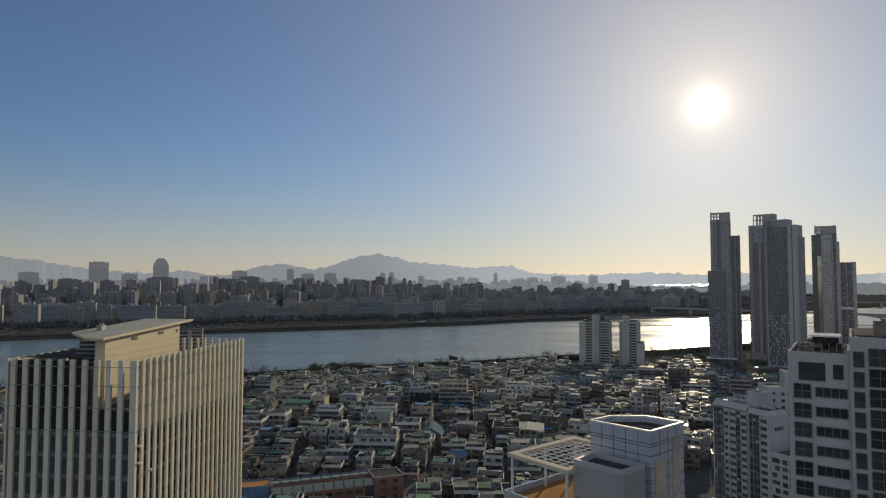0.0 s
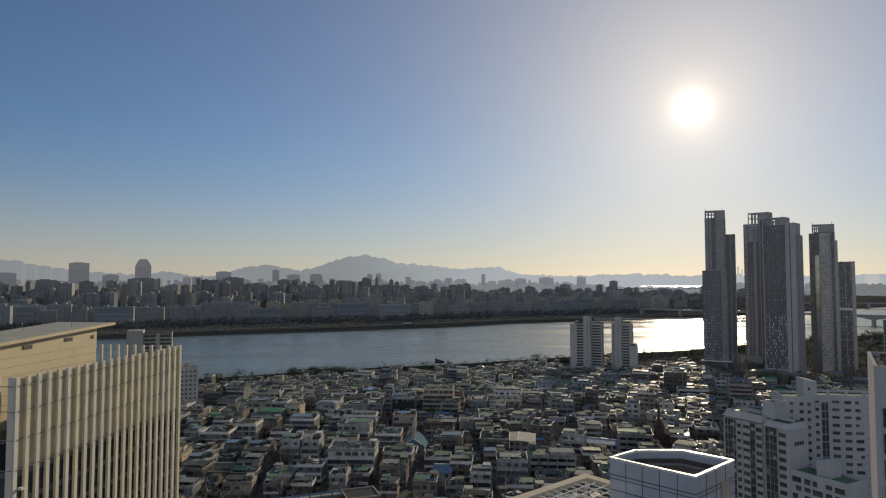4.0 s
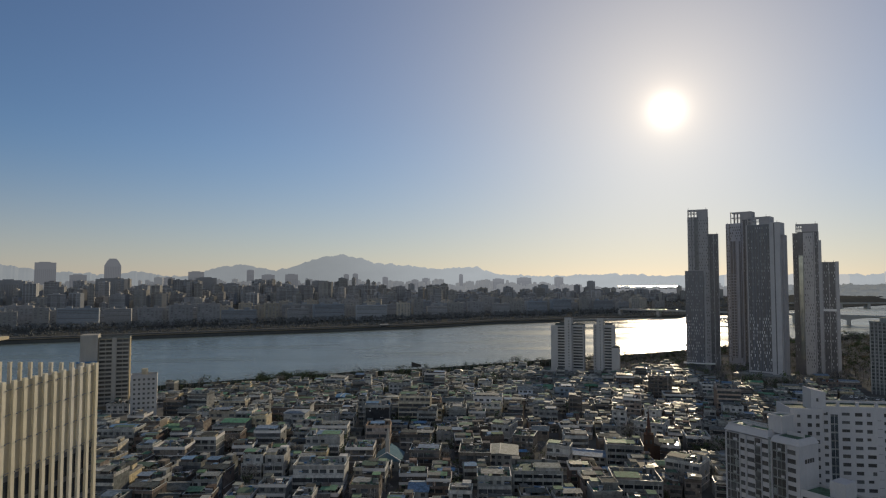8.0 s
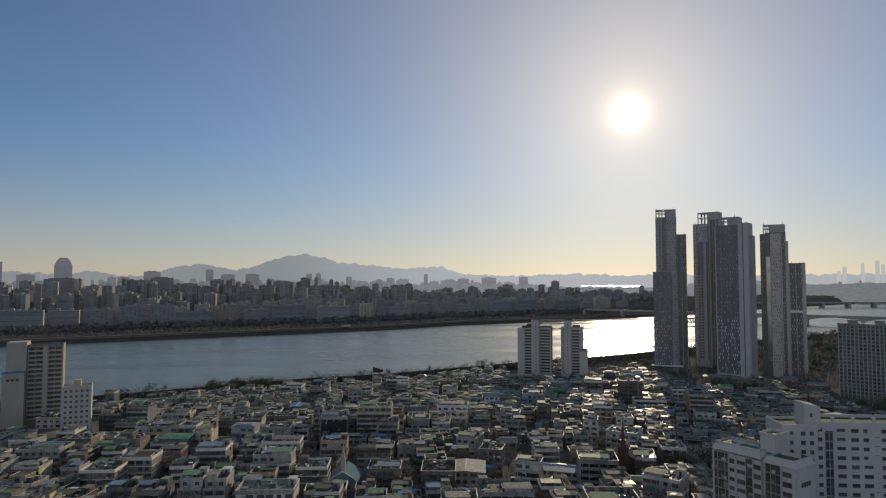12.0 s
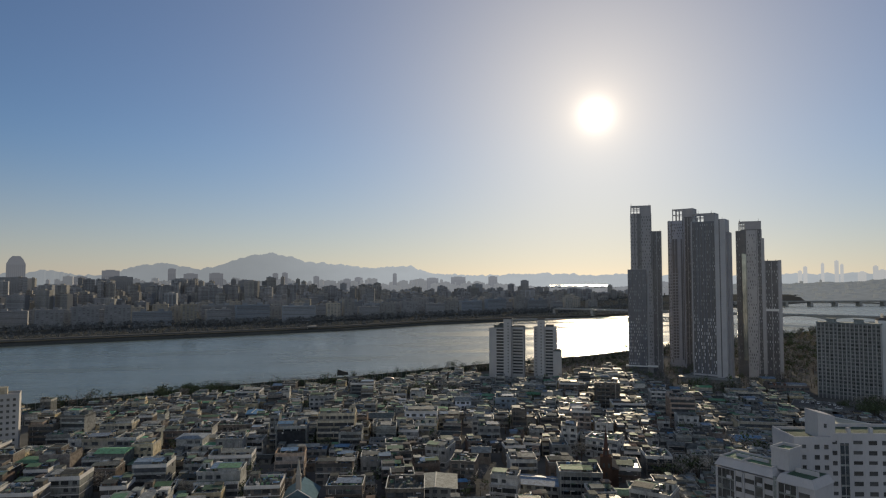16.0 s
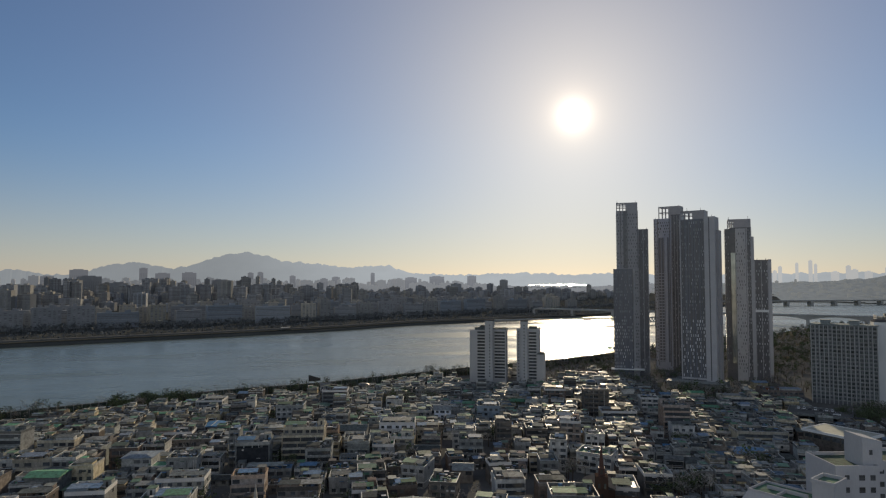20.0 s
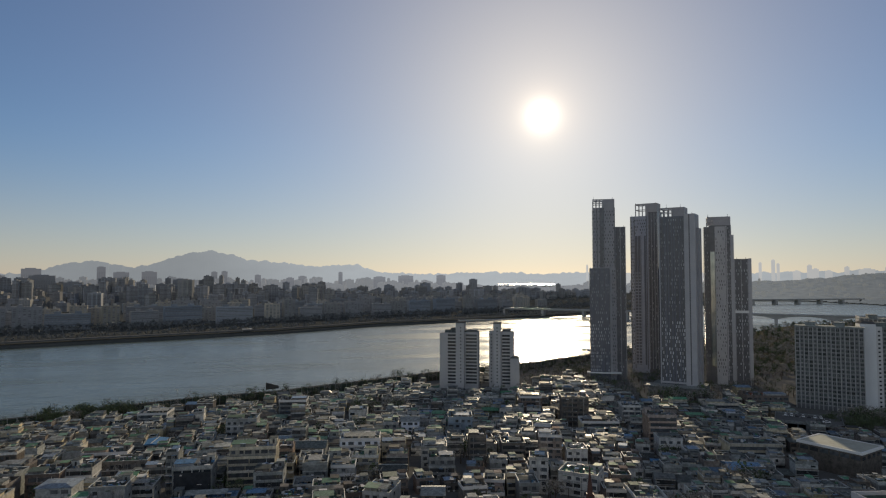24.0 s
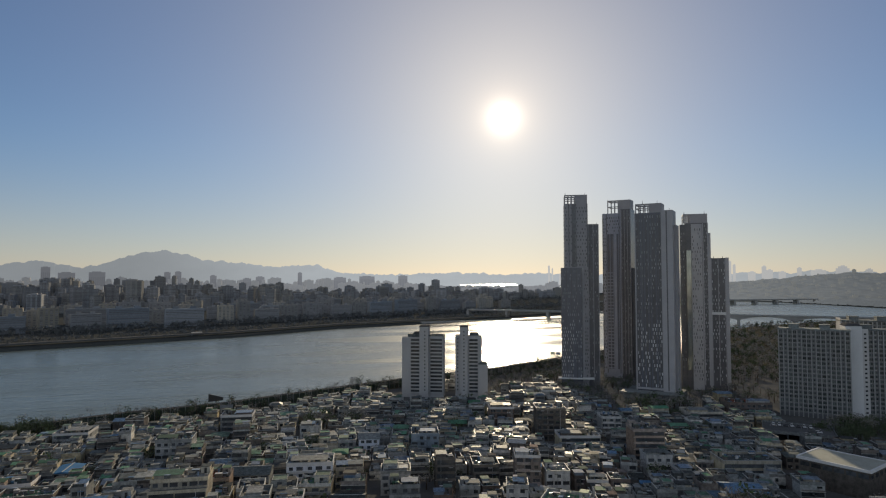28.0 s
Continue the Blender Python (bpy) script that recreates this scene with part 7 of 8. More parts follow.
def slab_block(w, h, mat, label, banded=False):
    t = thing("riverside_slab", label, "apartment block", -2000, -2000, 0, 0, "slab blocks across the river")
    part("body", Shape().box(-w / 2, w / 2, 0, 12, 0, h), mat, t)
    part("roof_house", Shape().box(-w * 0.3, -w * 0.15, 3, 9, h, h + 4), mat, t)
    part("roof_house", Shape().box(w * 0.15, w * 0.3, 3, 9, h, h + 4), mat, t)
    if banded:
        gl = Shape()
        for i in range(int((h - 3) / 3.0)):
            gl.box(-w / 2 + 1.5, w / 2 - 1.5, -0.25, 0.1, 3.2 + i * 3.0, 4.4 + i * 3.0)
        part("glazing", gl, city_pane, t)["kind"] = "stuff"
        return t
    n, gl = int(w / 7), Shape()
    for i in range(n):
        x = -w / 2 + (i + 0.5) * w / n
        for k in range(int((h - 3) / 3.0)):
            gl.box(x - 2.0, x + 2.0, -0.25, 0.1, 2.8 + k * 3.0, 4.4 + k * 3.0)
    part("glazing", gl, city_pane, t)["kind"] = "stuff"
    return t


SLAB_TONES = [
    material("city_slab_bluish", (0.22, 0.25, 0.285), (0.18, 0.205, 0.235), stain=0.05, grain=0.2, tint=0.2, bump=0),
    material("city_slab_cream", (0.34, 0.315, 0.265), (0.28, 0.26, 0.22), stain=0.05, grain=0.2, tint=0.2, bump=0),
]
SLABS = []
for w, h, k, lb in ((38, 34, 0, "pale slab apartment block across the river"), (50, 30, 1, "grey slab apartment block across the river"), (70, 35, 3, "long bluish slab apartment block across the river"), (44, 41, 2, "tall dark grey slab apartment block across the river"), (26, 45, 0, "narrow pale apartment block across the river"), (30, 37, 4, "narrow cream apartment block across the river")):
    SLABS.append((slab_block(w, h, (CITY + SLAB_TONES)[k], lb, w in (50, 70)), w))
placed = set()
for lane, off in enumerate((285, 375, 475)):
    x = -1350.0
    while x < 760:
        sl, w = SLABS[rc.randrange(6)]
        y = along(FAR_BANK, x) + off + rc.uniform(-14, 14)
        m = pose(x + w / 2, y, 2 + rc.uniform(-7, 3), 0, 0, 22 + rc.uniform(-14, 14))
        if rc.random() < 0.88:
            if sl.name not in placed:
                placed.add(sl.name)
                sl.matrix_basis = m
            else:
                copy_thing(sl, m)
        x += w * 0.9 + rc.choice((5, 10, 16, 30))

mid, back = Shape(), Shape()
for i in range(3400):
    a = radians(rc.uniform(-43, 33))
    dist = 1950 + 2250 * rc.random() ** 0.8
    x, y = math.sin(a) * dist, math.cos(a) * dist
    if y < along(FAR_BANK, x) + 555:
        continue
    z0 = max(2, land_height(dist))
    h = rc.choice((12, 14, 16, 18, 22, 26, 34, 46)) * rc.uniform(0.7, 1.15)
    h *= 1.6 if math.degrees(a) < -3 and dist < 3100 else 1.2 if math.degrees(a) < 8 else 1.0
    if 15.5 < math.degrees(a) < 26 and dist > 2300:
        # the land lies low before the far reach of the river
        h = min(h, (91 - dist * 0.0128 - z0) * rc.uniform(0.5, 1.9))
        if h < 3:
            continue
    if dist > 3000 and rc.random() < 0.3:
        h *= 0.6 + 0.35 * rc.random()
    if dist > 3000:
        far_block(back, x, y, rc.uniform(-20, 35), rc.uniform(14, 44), 16, z0, h, 0, False)
    else:
        far_block(mid, x, y, rc.uniform(-20, 35), rc.uniform(14, 44), rc.uniform(14, 24), z0, h, rc.choice((0, 0, 1, 1, 2)), dist < 2850, cols=rc.choice((2, 3, 4)))
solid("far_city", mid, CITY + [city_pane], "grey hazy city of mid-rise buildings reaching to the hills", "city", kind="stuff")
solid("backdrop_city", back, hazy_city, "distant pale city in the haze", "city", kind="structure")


def far_tower(turn_deg, dist, width, rise_deg, mat, label, kind="box", depth=22):
    """A single tower on the skyline: direction, distance, width in metres, top above eye level in degrees."""
    a = radians(turn_deg)
    x, y = 3 + math.sin(a) * dist, 50 + math.cos(a) * dist
    top = 91 + dist * math.tan(radians(rise_deg))
    z0 = max(2, land_height(dist)) - 4
    t = thing("skyline_tower", label, "tower", x, y, z0, -turn_deg, "towers on the far skyline")
    h = top - z0
    hw = width / 2
    if kind == "dome":
        part("body", Shape().box(-hw, hw, 0, depth, 0, h * 0.8), mat, t)
        part("shoulder", Shape().frustum(-hw, hw, 0, depth, h * 0.8, h * 0.93, hw * 0.3, 4), mat, t)
        part("cap", Shape().frustum(-hw * 0.7, hw * 0.7, 4, depth - 4, h * 0.93, h, hw * 0.3, 3), mat, t)
    else:
        part("body", Shape().box(-hw, hw, 0, depth, 0, h - 3), mat, t)
        part("roof_house", Shape().box(-hw * 0.6, hw * 0.5, 4, depth - 4, h - 3, h), mat, t)
    n = max(3, int(width / 7))
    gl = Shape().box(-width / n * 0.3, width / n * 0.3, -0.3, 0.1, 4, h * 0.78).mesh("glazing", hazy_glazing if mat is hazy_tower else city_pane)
    for i in range(n):
        part("glazing", gl, None, t, at=(-hw + (i + 0.5) * width / n, 0, 0))
    return t


def skyline(turn_deg, dist, width, rise_deg, tone, kind="box"):
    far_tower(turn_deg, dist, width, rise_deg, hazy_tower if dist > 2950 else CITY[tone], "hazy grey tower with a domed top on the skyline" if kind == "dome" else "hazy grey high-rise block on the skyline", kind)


skyline(-29.2, 3300, 82, 1.45, 2)
skyline(-24.6, 3300, 70, 1.78, 2, "dome")
skyline(-25.0, 2500, 70, 0.2, 2)
skyline(-22.2, 2400, 66, -0.35, 2)
skyline(-27.0, 3000, 62, 0.5, 1)
skyline(-18.3, 3000, 66, 0.8, 2)
skyline(-17.5, 2700, 80, 0.3, 2)
skyline(-12.4, 3100, 60, 0.55, 1)
skyline(-10.4, 3100, 60, 0.6, 2)
skyline(-13.9, 3600, 38, 0.95, 1)
skyline(-7.9, 2900, 74, 0.0, 2)
skyline(-5.6, 3600, 30, 0.6, 1)
skyline(-4.8, 3600, 30, 0.65, 1)
skyline(-2.1, 3400, 30, 0.35, 1)
skyline(0.6, 3000, 34, 0.12, 2)
skyline(1.6, 3300, 40, 0.25, 1)
skyline(4.8, 3900, 24, 0.6, 1)
skyline(8.2, 3300, 60, 0.2, 1)
skyline(10.5, 3500, 80, 0.3, 0)
skyline(13.6, 3300, 46, 0.35, 1)
skyline(16.4, 2900, 36, 0.0, 1)
skyline(-20.4, 3200, 50, 0.3, 1)
skyline(-15.4, 2500, 58, -0.2, 2)
skyline(-31.5, 2700, 60, 0.1, 1)
skyline(-34, 3000, 70, 0.6, 2)

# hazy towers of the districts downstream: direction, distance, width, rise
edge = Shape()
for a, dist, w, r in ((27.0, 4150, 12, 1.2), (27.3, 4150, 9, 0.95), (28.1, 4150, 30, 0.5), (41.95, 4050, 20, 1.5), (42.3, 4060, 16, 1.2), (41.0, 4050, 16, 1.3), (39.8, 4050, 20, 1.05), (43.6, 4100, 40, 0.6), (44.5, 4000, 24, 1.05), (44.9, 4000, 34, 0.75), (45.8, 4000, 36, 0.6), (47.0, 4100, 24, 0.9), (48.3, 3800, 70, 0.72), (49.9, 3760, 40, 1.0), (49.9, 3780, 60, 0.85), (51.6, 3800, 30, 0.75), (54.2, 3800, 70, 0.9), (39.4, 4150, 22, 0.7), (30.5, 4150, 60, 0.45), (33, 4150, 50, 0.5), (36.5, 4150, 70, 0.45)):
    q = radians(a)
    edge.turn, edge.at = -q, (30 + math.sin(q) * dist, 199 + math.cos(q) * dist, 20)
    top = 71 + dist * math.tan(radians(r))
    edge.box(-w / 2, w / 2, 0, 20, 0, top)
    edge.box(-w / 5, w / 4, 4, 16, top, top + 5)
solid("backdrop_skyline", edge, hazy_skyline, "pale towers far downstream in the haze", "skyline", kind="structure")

# ---------------------------------------------------------------- trees
rt = random.Random(33)


def clump(s, x, y, z, r, n, slot, flat=0.75, long=1.0, size=1.0):
    """Loose small leaf or twig pieces within a ball."""
    for i in range(n):
        a, b, q = rt.uniform(0, 6.283), rt.uniform(-1, 1), rt.random() ** 0.45 * r
        c = math.sqrt(1 - b * b)
        px_, py_, pz_ = x + math.cos(a) * c * q, y + math.sin(a) * c * q, z + b * q * flat
        e = r * rt.uniform(0.1, 0.24) * size
        d1 = Vector((rt.uniform(-1, 1), rt.uniform(-1, 1), rt.uniform(-1, 1))).normalized() * e * long
        d2 = Vector((rt.uniform(-1, 1), rt.uniform(-1, 1), rt.uniform(-1, 1))).normalized() * e * (0.35 if long > 1 else 0.9)
        p = Vector((px_, py_, pz_))
        s.put([tuple(p - d1), tuple(p + d2), tuple(p + d1), tuple(p - d2)], [(0, 1, 2, 3)], slot)


def limb(s, p, q, r0, r1, slot=0):
    p, q = Vector(p), Vector(q)
    w = (q - p).normalized()
    u = w.orthogonal().normalized()
    v = w.cross(u)
    ring = [(math.cos(k * 1.2566), math.sin(k * 1.2566)) for k in range(5)]
    s.put([tuple(p + (u * a + v * b) * r0) for a, b in ring] + [tuple(q + (u * a + v * b) * r1) for a, b in ring], [(i, (i + 1) % 5, 5 + (i + 1) % 5, 5 + i) for i in range(5)], slot)


def tree(h, bare, label):
    t = thing("bare_tree" if bare else "evergreen_tree", label, "tree", -2000, -2000, 0, 0, "trees among the houses")
    tr, cr = Shape(), Shape()
    limb(tr, (0, 0, 0), (0.1, 0, h * 0.45), h * 0.028, h * 0.018)
    limb(tr, (0.1, 0, h * 0.45), (0, 0.1, h * 0.85), h * 0.018, h * 0.006)
    for i in range(8):
        a = i * 2.4
        z = h * (0.32 + 0.055 * i)
        r = h * rt.uniform(0.2, 0.32)
        q = (math.cos(a) * r, math.sin(a) * r, z + h * rt.uniform(0.1, 0.25))
        limb(tr, (0, 0, z), q, h * 0.011, h * 0.004)
        clump(cr, q[0], q[1], q[2], h * 0.19, 46 if bare else 60, 0, 0.8, 2.2 if bare else 1.0)
    clump(cr, 0, 0, h * 0.86, h * 0.16, 50, 0, 1.0, 2.2 if bare else 1.0)
    part("trunk", tr, bark, t)
    part("crown", cr, twigs if bare else leaves, t)
    return t


TREES = [tree(8.5, True, "bare brown winter tree between the houses"), tree(11, True, "tall bare winter tree in a lane"), tree(6.5, True, "small bare tree in a yard"), tree(9, False, "dark evergreen tree in a yard"), tree(6, False, "small dark evergreen tree beside a house")]
shown = set()
spots = []
for i in range(150):
    x = rt.uniform(-150, 330)
    y = rt.uniform(245, 640)
    if y < along(NEAR_BANK, x) - 40 and clear(x, y, 1) and all((x - p[0]) ** 2 + (y - p[1]) ** 2 > 30 for p in PLOTS):
        spots.append((x, y))
for i, (x, y) in enumerate(spots[:60]):
    tr_ = TREES[i % 5]
    m = pose(x, y, 0, 0, 0, rt.uniform(0, 360))
    if tr_.name not in shown:
        shown.add(tr_.name)
        tr_.matrix_basis = m
    else:
        copy_thing(tr_, m)
for tr_ in TREES:
    if tr_.name not in shown:
        tr_.matrix_basis = pose(140 + 3 * len(tr_.name), 320, 0)


def woods(name, spots, label, dense=26, size=1.5, mats=None):
    s = Shape()
    for x, y, z, h in spots:
        slot = 0 if rt.random() < 0.65 else 1
        limb(s, (x, y, z), (x, y, z + h * 0.6), h * 0.03, h * 0.01, 2)
        for k in range(3):
            clump(s, x + rt.uniform(-0.2, 0.2) * h, y + rt.uniform(-0.2, 0.2) * h, z + h * rt.uniform(0.5, 0.82), h * 0.3, dense // 3 + 1, slot, 0.8, 1.6 if slot == 0 else 1.0, size)
    return solid(name, s, mats or [twigs, leaves, bark], label, "trees", kind="stuff")


park = []
while len(park) < 2000:
    x, y = rt.uniform(385, 1150), rt.uniform(545, 1250)
    if along(NEAR_BANK, x) - 8 > y > 548 + 0.1 * (x - 400) and clear(x, y, 4):
        park.append((x, y, 0, rt.uniform(7, 14)))
while len(park) < 3000:
    x, y = rt.uniform(385, 720), rt.uniform(548, 880)
    if clear(x, y, 4) and y < along(NEAR_BANK, x) - 20:
        park.append((x, y, 0, rt.uniform(5, 10)))
woods("park_woods", park, "brown winter woods of the riverside park", 34, 1.7)
garden = []
for cx_, cy_, n_, r_ in ((167, 374, 34, 13), (81, 592, 46, 20), (312, 576, 46, 22), (384, 488, 40, 18), (-20, 462, 10, 7), (215, 400, 16, 9)):
    for i in range(n_):
        garden.append((cx_ + rt.uniform(-r_, r_), cy_ + rt.uniform(-r_, r_) * 0.6, 0, rt.uniform(7, 12)))
while len(garden) < 760:
    x, y = rt.uniform(-210, 420), rt.uniform(235, 640)
    if y < along(NEAR_BANK, x) - 45 and clear(x, y, 0) and all((x - p[0]) ** 2 + (y - p[1]) ** 2 > 26 for p in PLOTS):
        garden.append((x, y, 0, rt.uniform(4.5, 10)))
woods("garden_trees", garden, "bare brown bushes and small trees in the yards", 42, 1.2)
strip = []
for i in range(1150):
    x = rt.uniform(-560, 720)
    off = rt.choice((3, 5, 7, 29, 31, 33)) + rt.uniform(-2, 2)
    strip.append((x, along(NEAR_BANK, x) - off, 0, (rt.uniform(4, 7.5) if rt.random() < 0.8 else rt.uniform(7.5, 11)) + (1.5 if off > 20 else 0)))
for i in range(620):
    x = rt.uniform(214, 345)
    off = rt.uniform(2, 98)
    if off < 14 or off > 27:
        strip.append((x, along(NEAR_BANK, x) - off, 0, rt.uniform(3.5, 7.5)))
grove = []
for i in range(70):
    x = rt.uniform(-125, -78)
    grove.append((x, along(NEAR_BANK, x) - rt.uniform(24, 44), 0, rt.uniform(8, 12.5)))
for i in range(30):
    x = rt.uniform(-62, 60)
    grove.append((x, along(NEAR_BANK, x) - rt.uniform(27, 34), 0, rt.uniform(5, 8)))
for i in range(75):
    grove.append((rt.uniform(346, 394), rt.uniform(457, 490), 0, rt.uniform(6, 10.5)))
for i in range(26):
    grove.append((rt.uniform(289, 319), rt.uniform(541, 559), 0, rt.uniform(5, 8)))
woods("evergreen_grove", grove, "dark evergreen trees beside the expressway and the slab blocks", 150, 0.8, [leaves, leaves, bark])
for i in range(800):
    x, y = rt.uniform(270, 430), rt.uniform(570, 745)
    if not any((x - tx) ** 2 + (y - ty) ** 2 < 20 ** 2 for tx, ty in ((306, 690), (363, 712), (336, 618), (392, 640))):
        strip.append((x, y, 0, rt.uniform(4, 9)))
woods("bank_trees", strip, "scrub and bare trees along the river bank", 60, 0.85)
fars = []
for i in range(4200):
    x = rt.uniform(-1500, 1250)
    off = rt.choice((rt.uniform(15, 280), rt.uniform(60, 120), rt.uniform(190, 285)))
    fars.append((x, along(FAR_BANK, x) + off, 1.0, rt.uniform(4, 9) if off < 190 else rt.uniform(8, 15)))
for i in range(1500):
    a, d = radians(rt.uniform(12, 27)), rt.uniform(1850, 3400)
    x, y = math.sin(a) * d, math.cos(a) * d
    if y > along(FAR_BANK, x) + 200:
        fars.append((x, y, max(2.0, land_height(d)) - 1, rt.uniform(7, 14)))
woods("far_bank_woods", fars, "dark belt of trees on the far river bank", 9, 3.4, [hazed_far_twigs, hazed_far_twigs, hazed_far_twigs])

# ---------------------------------------------------------------- riverside expressway, lamps, billboard
EX = Shape()
pts = [(x, along(NEAR_BANK, x) - 17) for x in (-700, -560, -420, -191, -50, 17, 151, 268, 372, 560, 724)]


def ribbon(s, pts, half, z0, z1, slot=0):
    for (x0, y0), (x1, y1) in zip(pts, pts[1:]):
        a = math.atan2(y1 - y0, x1 - x0)
        nx, ny = -math.sin(a) * half, math.cos(a) * half
        s.put([(x0 + nx, y0 + ny, z0), (x1 + nx, y1 + ny, z0), (x1 - nx, y1 - ny, z0), (x0 - nx, y0 - ny, z0), (x0 + nx, y0 + ny, z1), (x1 + nx, y1 + ny, z1), (x1 - nx, y1 - ny, z1), (x0 - nx, y0 - ny, z1)], [(3, 2, 1, 0), (4, 5, 6, 7), (0, 1, 5, 4), (2, 3, 7, 6)], slot)


ribbon(EX, pts, 9, 3.0, 3.8)
solid("road_expressway", EX, material("dark_asphalt", (0.06, 0.06, 0.06), (0.04, 0.04, 0.041), grain=3, stain=0.1), "raised riverside expressway", "road", kind="structure")
wall_pts = [(x + 3, y - 9.6) for x, y in pts]
WL = Shape()
ribbon(WL, wall_pts, 0.15, 0, 3.2)
ribbon(WL, wall_pts, 0.12, 3.2, 6.6)
solid("trim_noise_barrier", WL, material("dark_green_barrier", (0.03, 0.045, 0.035), rough=0.5), "dark green noise barrier along the expressway", "barrier", kind="structure")
post = Shape().box(-0.2, 0.2, -0.3, 0.2, 0, 6.9).mesh("barrier_post", concrete)
BW = thing("barrier_posts", "row of concrete posts of the noise barrier", "barrier", 0, 0, 0)
x = -420.0
while x < 300:
    part("post", post, None, BW, at=(x + 3, along(NEAR_BANK, x) - 26.9, 0))
    x += 4.5


def street_lamp(x, y, h=11):
    t = thing("street_lamp", "slim grey street lamp beside the expressway", "street lamp", x, y, 0, 25, "street lamps")
    part("pole", Shape().drum(0, 0, 0.13, 0, h, 6, 0, 0.08), steel, t)
    part("arm", Shape().box(0, 1.8, -0.05, 0.05, h - 0.1, h), steel, t)
    part("lamp_head", Shape().box(1.2, 2.1, -0.16, 0.16, h - 0.22, h - 0.1), steel, t)
    return t


lamp0 = street_lamp(-380, along(NEAR_BANK, -380) - 8)
for i in range(1, 26):
    x = -380 + i * 36
    copy_thing(lamp0, pose(x, along(NEAR_BANK, x) - (8 if i % 2 else 25), 0, 0, 0, 25 + 180 * (i % 2)))
BB = thing("billboard", "dark billboard frame seen from behind beside the expressway", "billboard", 11, 663, 0, 20)
part("panel", Shape().put([(x, y, z) for y in (-0.2, 0.2) for x, z in ((-5, 7.5), (5, 7.5), (5, 9.6), (-5, 13))], [(0, 1, 2, 3), (7, 6, 5, 4), (1, 0, 4, 5), (2, 1, 5, 6), (3, 2, 6, 7), (0, 3, 7, 4)]), dark_metal, BB)
part("pole", Shape().drum(0, 0.4, 0.3, 0, 8.4, 8), steel, BB)
part("brace", Shape().box(-4.5, 4.5, 0.2, 0.5, 9.8, 10.1), steel, BB)
GT = thing("sign_gantry", "road sign gantry over the expressway near the towers", "sign", 352, 818, 0, -60)
part("post", Shape().drum(-9, 0, 0.25, 0, 12, 8), steel, GT)
part("post", Shape().drum(9, 0, 0.25, 0, 12, 8), steel, GT)
part("beam", Shape().box(-9.3, 9.3, -0.25, 0.25, 11.4, 12), steel, GT)
part("panel", Shape().box(-6, -1, -0.35, -0.25, 9.6, 12.4), material("green_sign", (0.03, 0.12, 0.07), rough=0.4), GT)
part("panel", Shape().box(1, 6, -0.35, -0.25, 9.6, 12.4), material("blue_sign", (0.03, 0.07, 0.15), rough=0.4), GT)

# ---------------------------------------------------------------- moored ferry
FB = thing("ferry", "white two-deck pleasure boat moored at the far bank", "boat", -42, 1288, -2, 24)
part("hull", Shape().prism([(-14, -3.5), (11, -3.5), (16, 0), (11, 3.5), (-14, 3.5)], 0, 2.4), white_wall, FB)
part("lower_deck", Shape().box(-12, 9, -3.1, 3.1, 2.4, 5.2), white_paint, FB)
part("lower_windows", Shape().box(-11, 8, -3.16, -3.05, 3.3, 4.6), dark_glass, FB)
part("upper_deck", Shape().box(-10, 5, -2.7, 2.7, 5.4, 8.0), white_paint, FB)
part("upper_windows", Shape().box(-9, 4, -2.76, -2.65, 6.1, 7.4), dark_glass, FB)
part("roof", Shape().box(-11, 6, -3.2, 3.2, 8.0, 8.3), white_wall, FB)
part("mast", Shape().drum(2, 0, 0.12, 8.3, 11.5, 6), steel, FB)

# ---------------------------------------------------------------- bridges


bridge_stone = material("bridge_concrete", (0.36, 0.345, 0.325), (0.28, 0.27, 0.25), grain=1, stain=0.1)


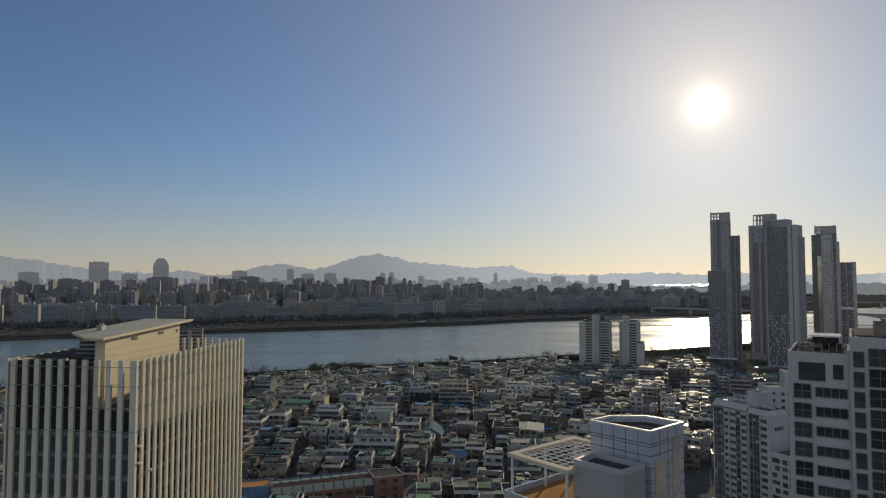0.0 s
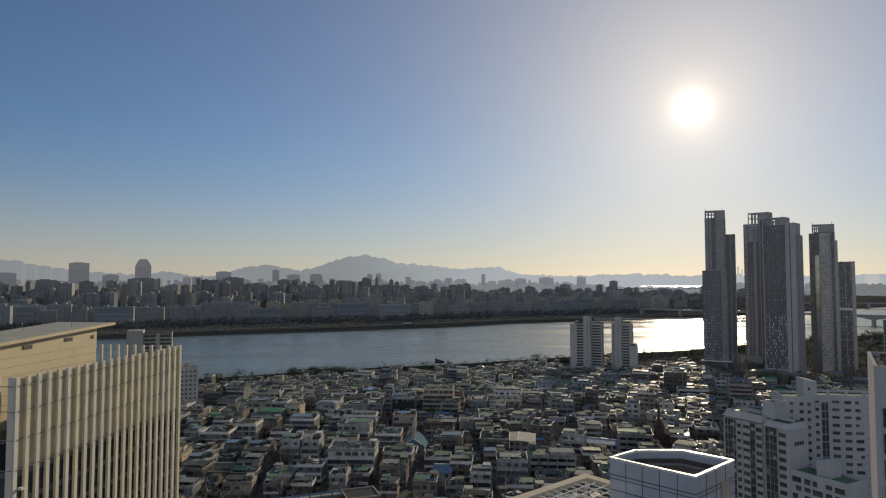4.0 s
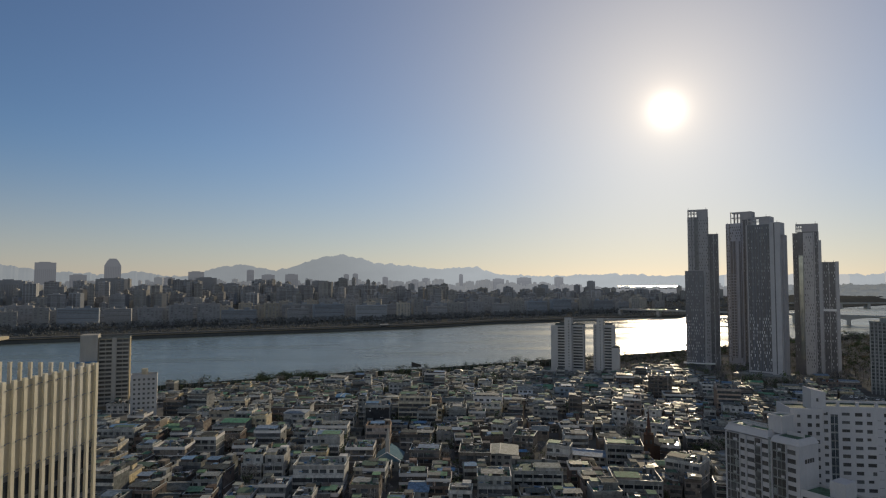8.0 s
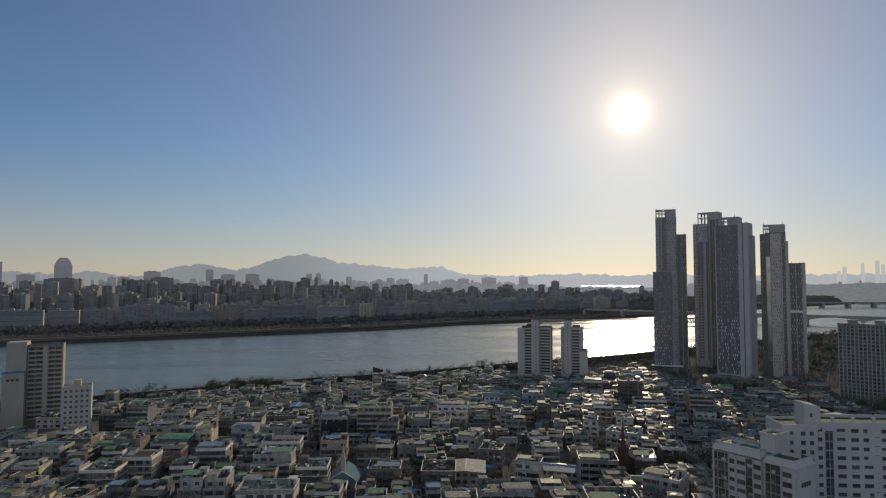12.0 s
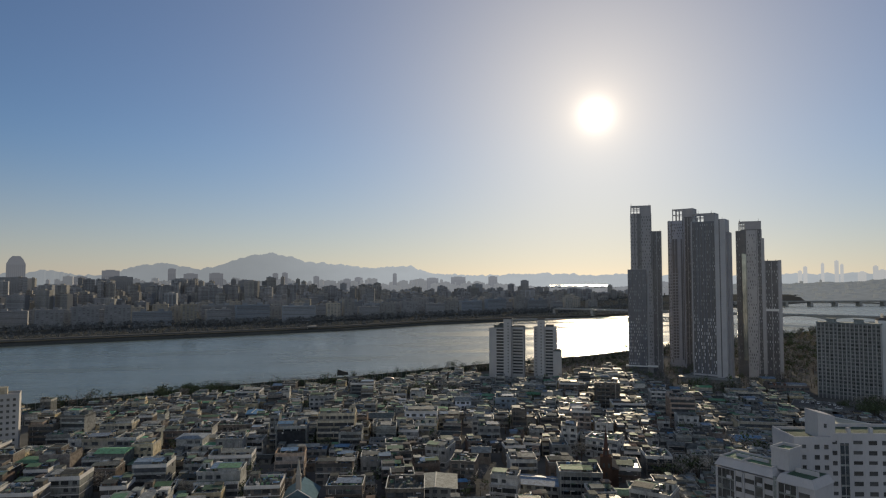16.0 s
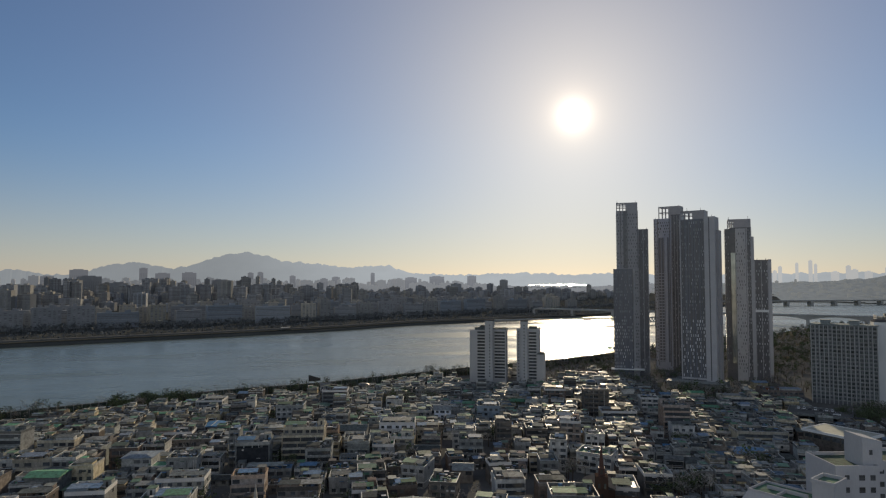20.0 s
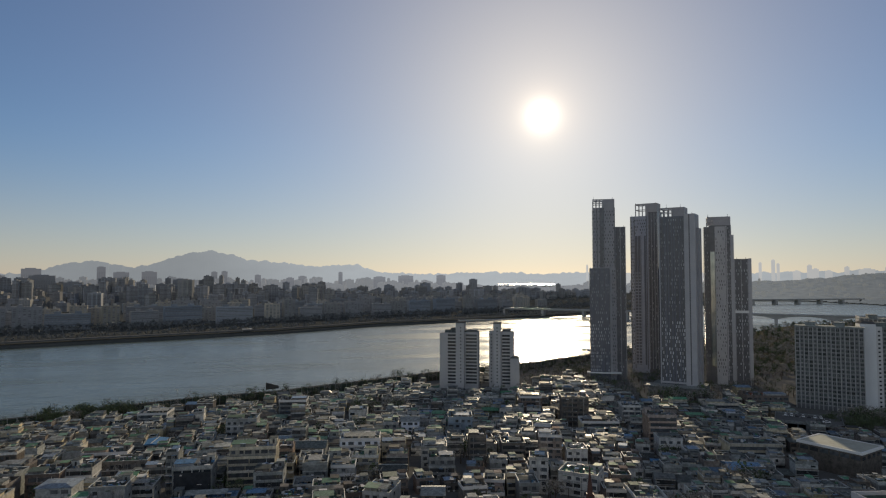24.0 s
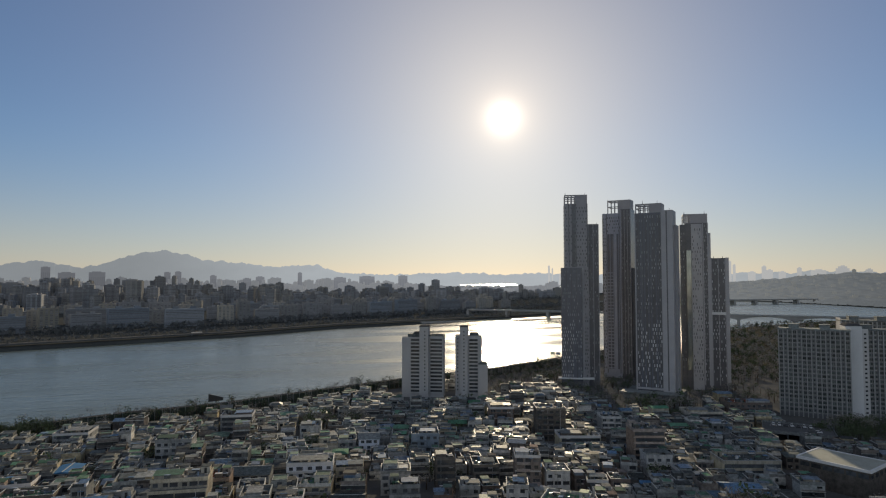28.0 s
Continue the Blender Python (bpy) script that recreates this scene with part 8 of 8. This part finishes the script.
def girder_bridge(name, label, x0, y0, x1, y1, z, width, spans, thick, haunch, trussed=(), half=1.8, inset=1.0, flat=0):
    ln = math.hypot(x1 - x0, y1 - y0)
    t = thing(name, label, "bridge", x0, y0, 0, math.degrees(math.atan2(y1 - y0, x1 - x0)))
    part("deck", Shape().box(0, ln, -width / 2, width / 2, z - 1.2, z), bridge_stone, t)
    part("railing", Shape().box(0, ln, -width / 2, -width / 2 + 0.2, z, z + 1.1), steel, t)
    part("railing", Shape().box(0, ln, width / 2 - 0.2, width / 2, z, z + 1.1), steel, t)
    sp = ln / spans
    for i in range(spans):
        a, b = i * sp, (i + 1) * sp
        if i in trussed:
            k = 14
            st = sp / k
            tr = Shape().box(a, b, -width / 2 + 0.6, -width / 2 + 1.2, z - 8.6, z - 8)
            tr.box(a, b, width / 2 - 1.2, width / 2 - 0.6, z - 8.6, z - 8)
            for yy in (-width / 2 + 0.9, width / 2 - 0.9):
                for j in range(k):
                    limb(tr, (a + j * st, yy, z - 8.3), (a + (j + 0.5) * st, yy, z - 1.2), 0.6, 0.6)
                    limb(tr, (a + (j + 0.5) * st, yy, z - 1.2), (a + (j + 1) * st, yy, z - 8.3), 0.6, 0.6)
            part("truss", tr, steel, t)
        else:
            n = 12
            up = [(a + sp * j / n, z - 1.2) for j in range(n + 1)]
            lo = [(a + sp * j / n, z - 1.2 - thick - (haunch if i >= flat else 0.0) * (abs(2 * j / n - 1) ** 2.2)) for j in range(n + 1)]
            g = Shape()
            for yy in (-width / 2 + 1.5, width / 2 - 2.5):
                v = [(x, yy, q) for x, q in up + lo[::-1]] + [(x, yy + 1, q) for x, q in up + lo[::-1]]
                m = len(up) * 2
                f = [(j, j + 1, m - 2 - j, m - 1 - j) for j in range(n)] + [(m + j + 1, m + j, 2 * m - 1 - j, 2 * m - 2 - j) for j in range(n)]
                f += [(n + 1 + j, n + 2 + j, m + n + 2 + j, m + n + 1 + j) for j in range(n)]
                g.put(v, f)
            part("girder", g, bridge_stone, t)
    for i in range(spans + 1):
        part("pier", Shape().box(i * sp - half, i * sp + half, -width / 2 + inset, width / 2 - inset, -5, z - 1.2 - thick), bridge_stone, t)
    return t


girder_bridge("road_bridge", "long concrete road bridge with shallow arched girders over the river", 554, 1659, 1296, 986, 18, 20, 10, 1.8, 7.5, (), 3.0, 1.0, 4)
girder_bridge("truss_bridge", "low grey steel truss bridge crossing towards the far bank", 340, 1320, 720, 1344, 12, 12, 4, 1.0, 0.0, (0, 1, 2, 3), 0.35, 5.6)
far_road = Shape()
ribbon(far_road, [(x, along(FAR_BANK, x) + 22) for x in range(-1400, 1000, 100)], 6, 4.0, 6.0)
solid("road_far_bank", far_road, asphalt, "low riverside road along the far bank", "road", kind="structure")
girder_bridge("far_bridge", "distant flat girder bridge on thick piers", 1180, 2128, 2150, 2102, 15, 22, 10, 2.2, 0.0, (), 5.0)
for i in range(26):
    tt = 260 + i * 23 + rt.uniform(-6, 6)
    a = math.atan2(986 - 1592, 1296 - 628)
    x, y = 628 + math.cos(a) * tt, 1592 + math.sin(a) * tt
    lane = rt.choice((-5, 5))
    v = thing("car", "small car on the road bridge", "car", x - math.sin(a) * lane, y + math.cos(a) * lane, 18, math.degrees(a), "cars on the bridge")
    mt = rt.choice((white_paint, dark_metal, steel, spandrel))
    part("body", Shape().frustum(-2.2, 2.2, -0.9, 0.9, 0.3, 1.0, 0.1, 0.05), mt, v)
    part("cabin", Shape().frustum(-1.3, 1.1, -0.8, 0.8, 1.0, 1.55, 0.4, 0.15), dark_glass, v)
    for wx in (-1.4, 1.4):
        part("wheel", Shape().box(wx - 0.33, wx + 0.33, -0.92, 0.92, 0.0, 0.6), dark_metal, v)
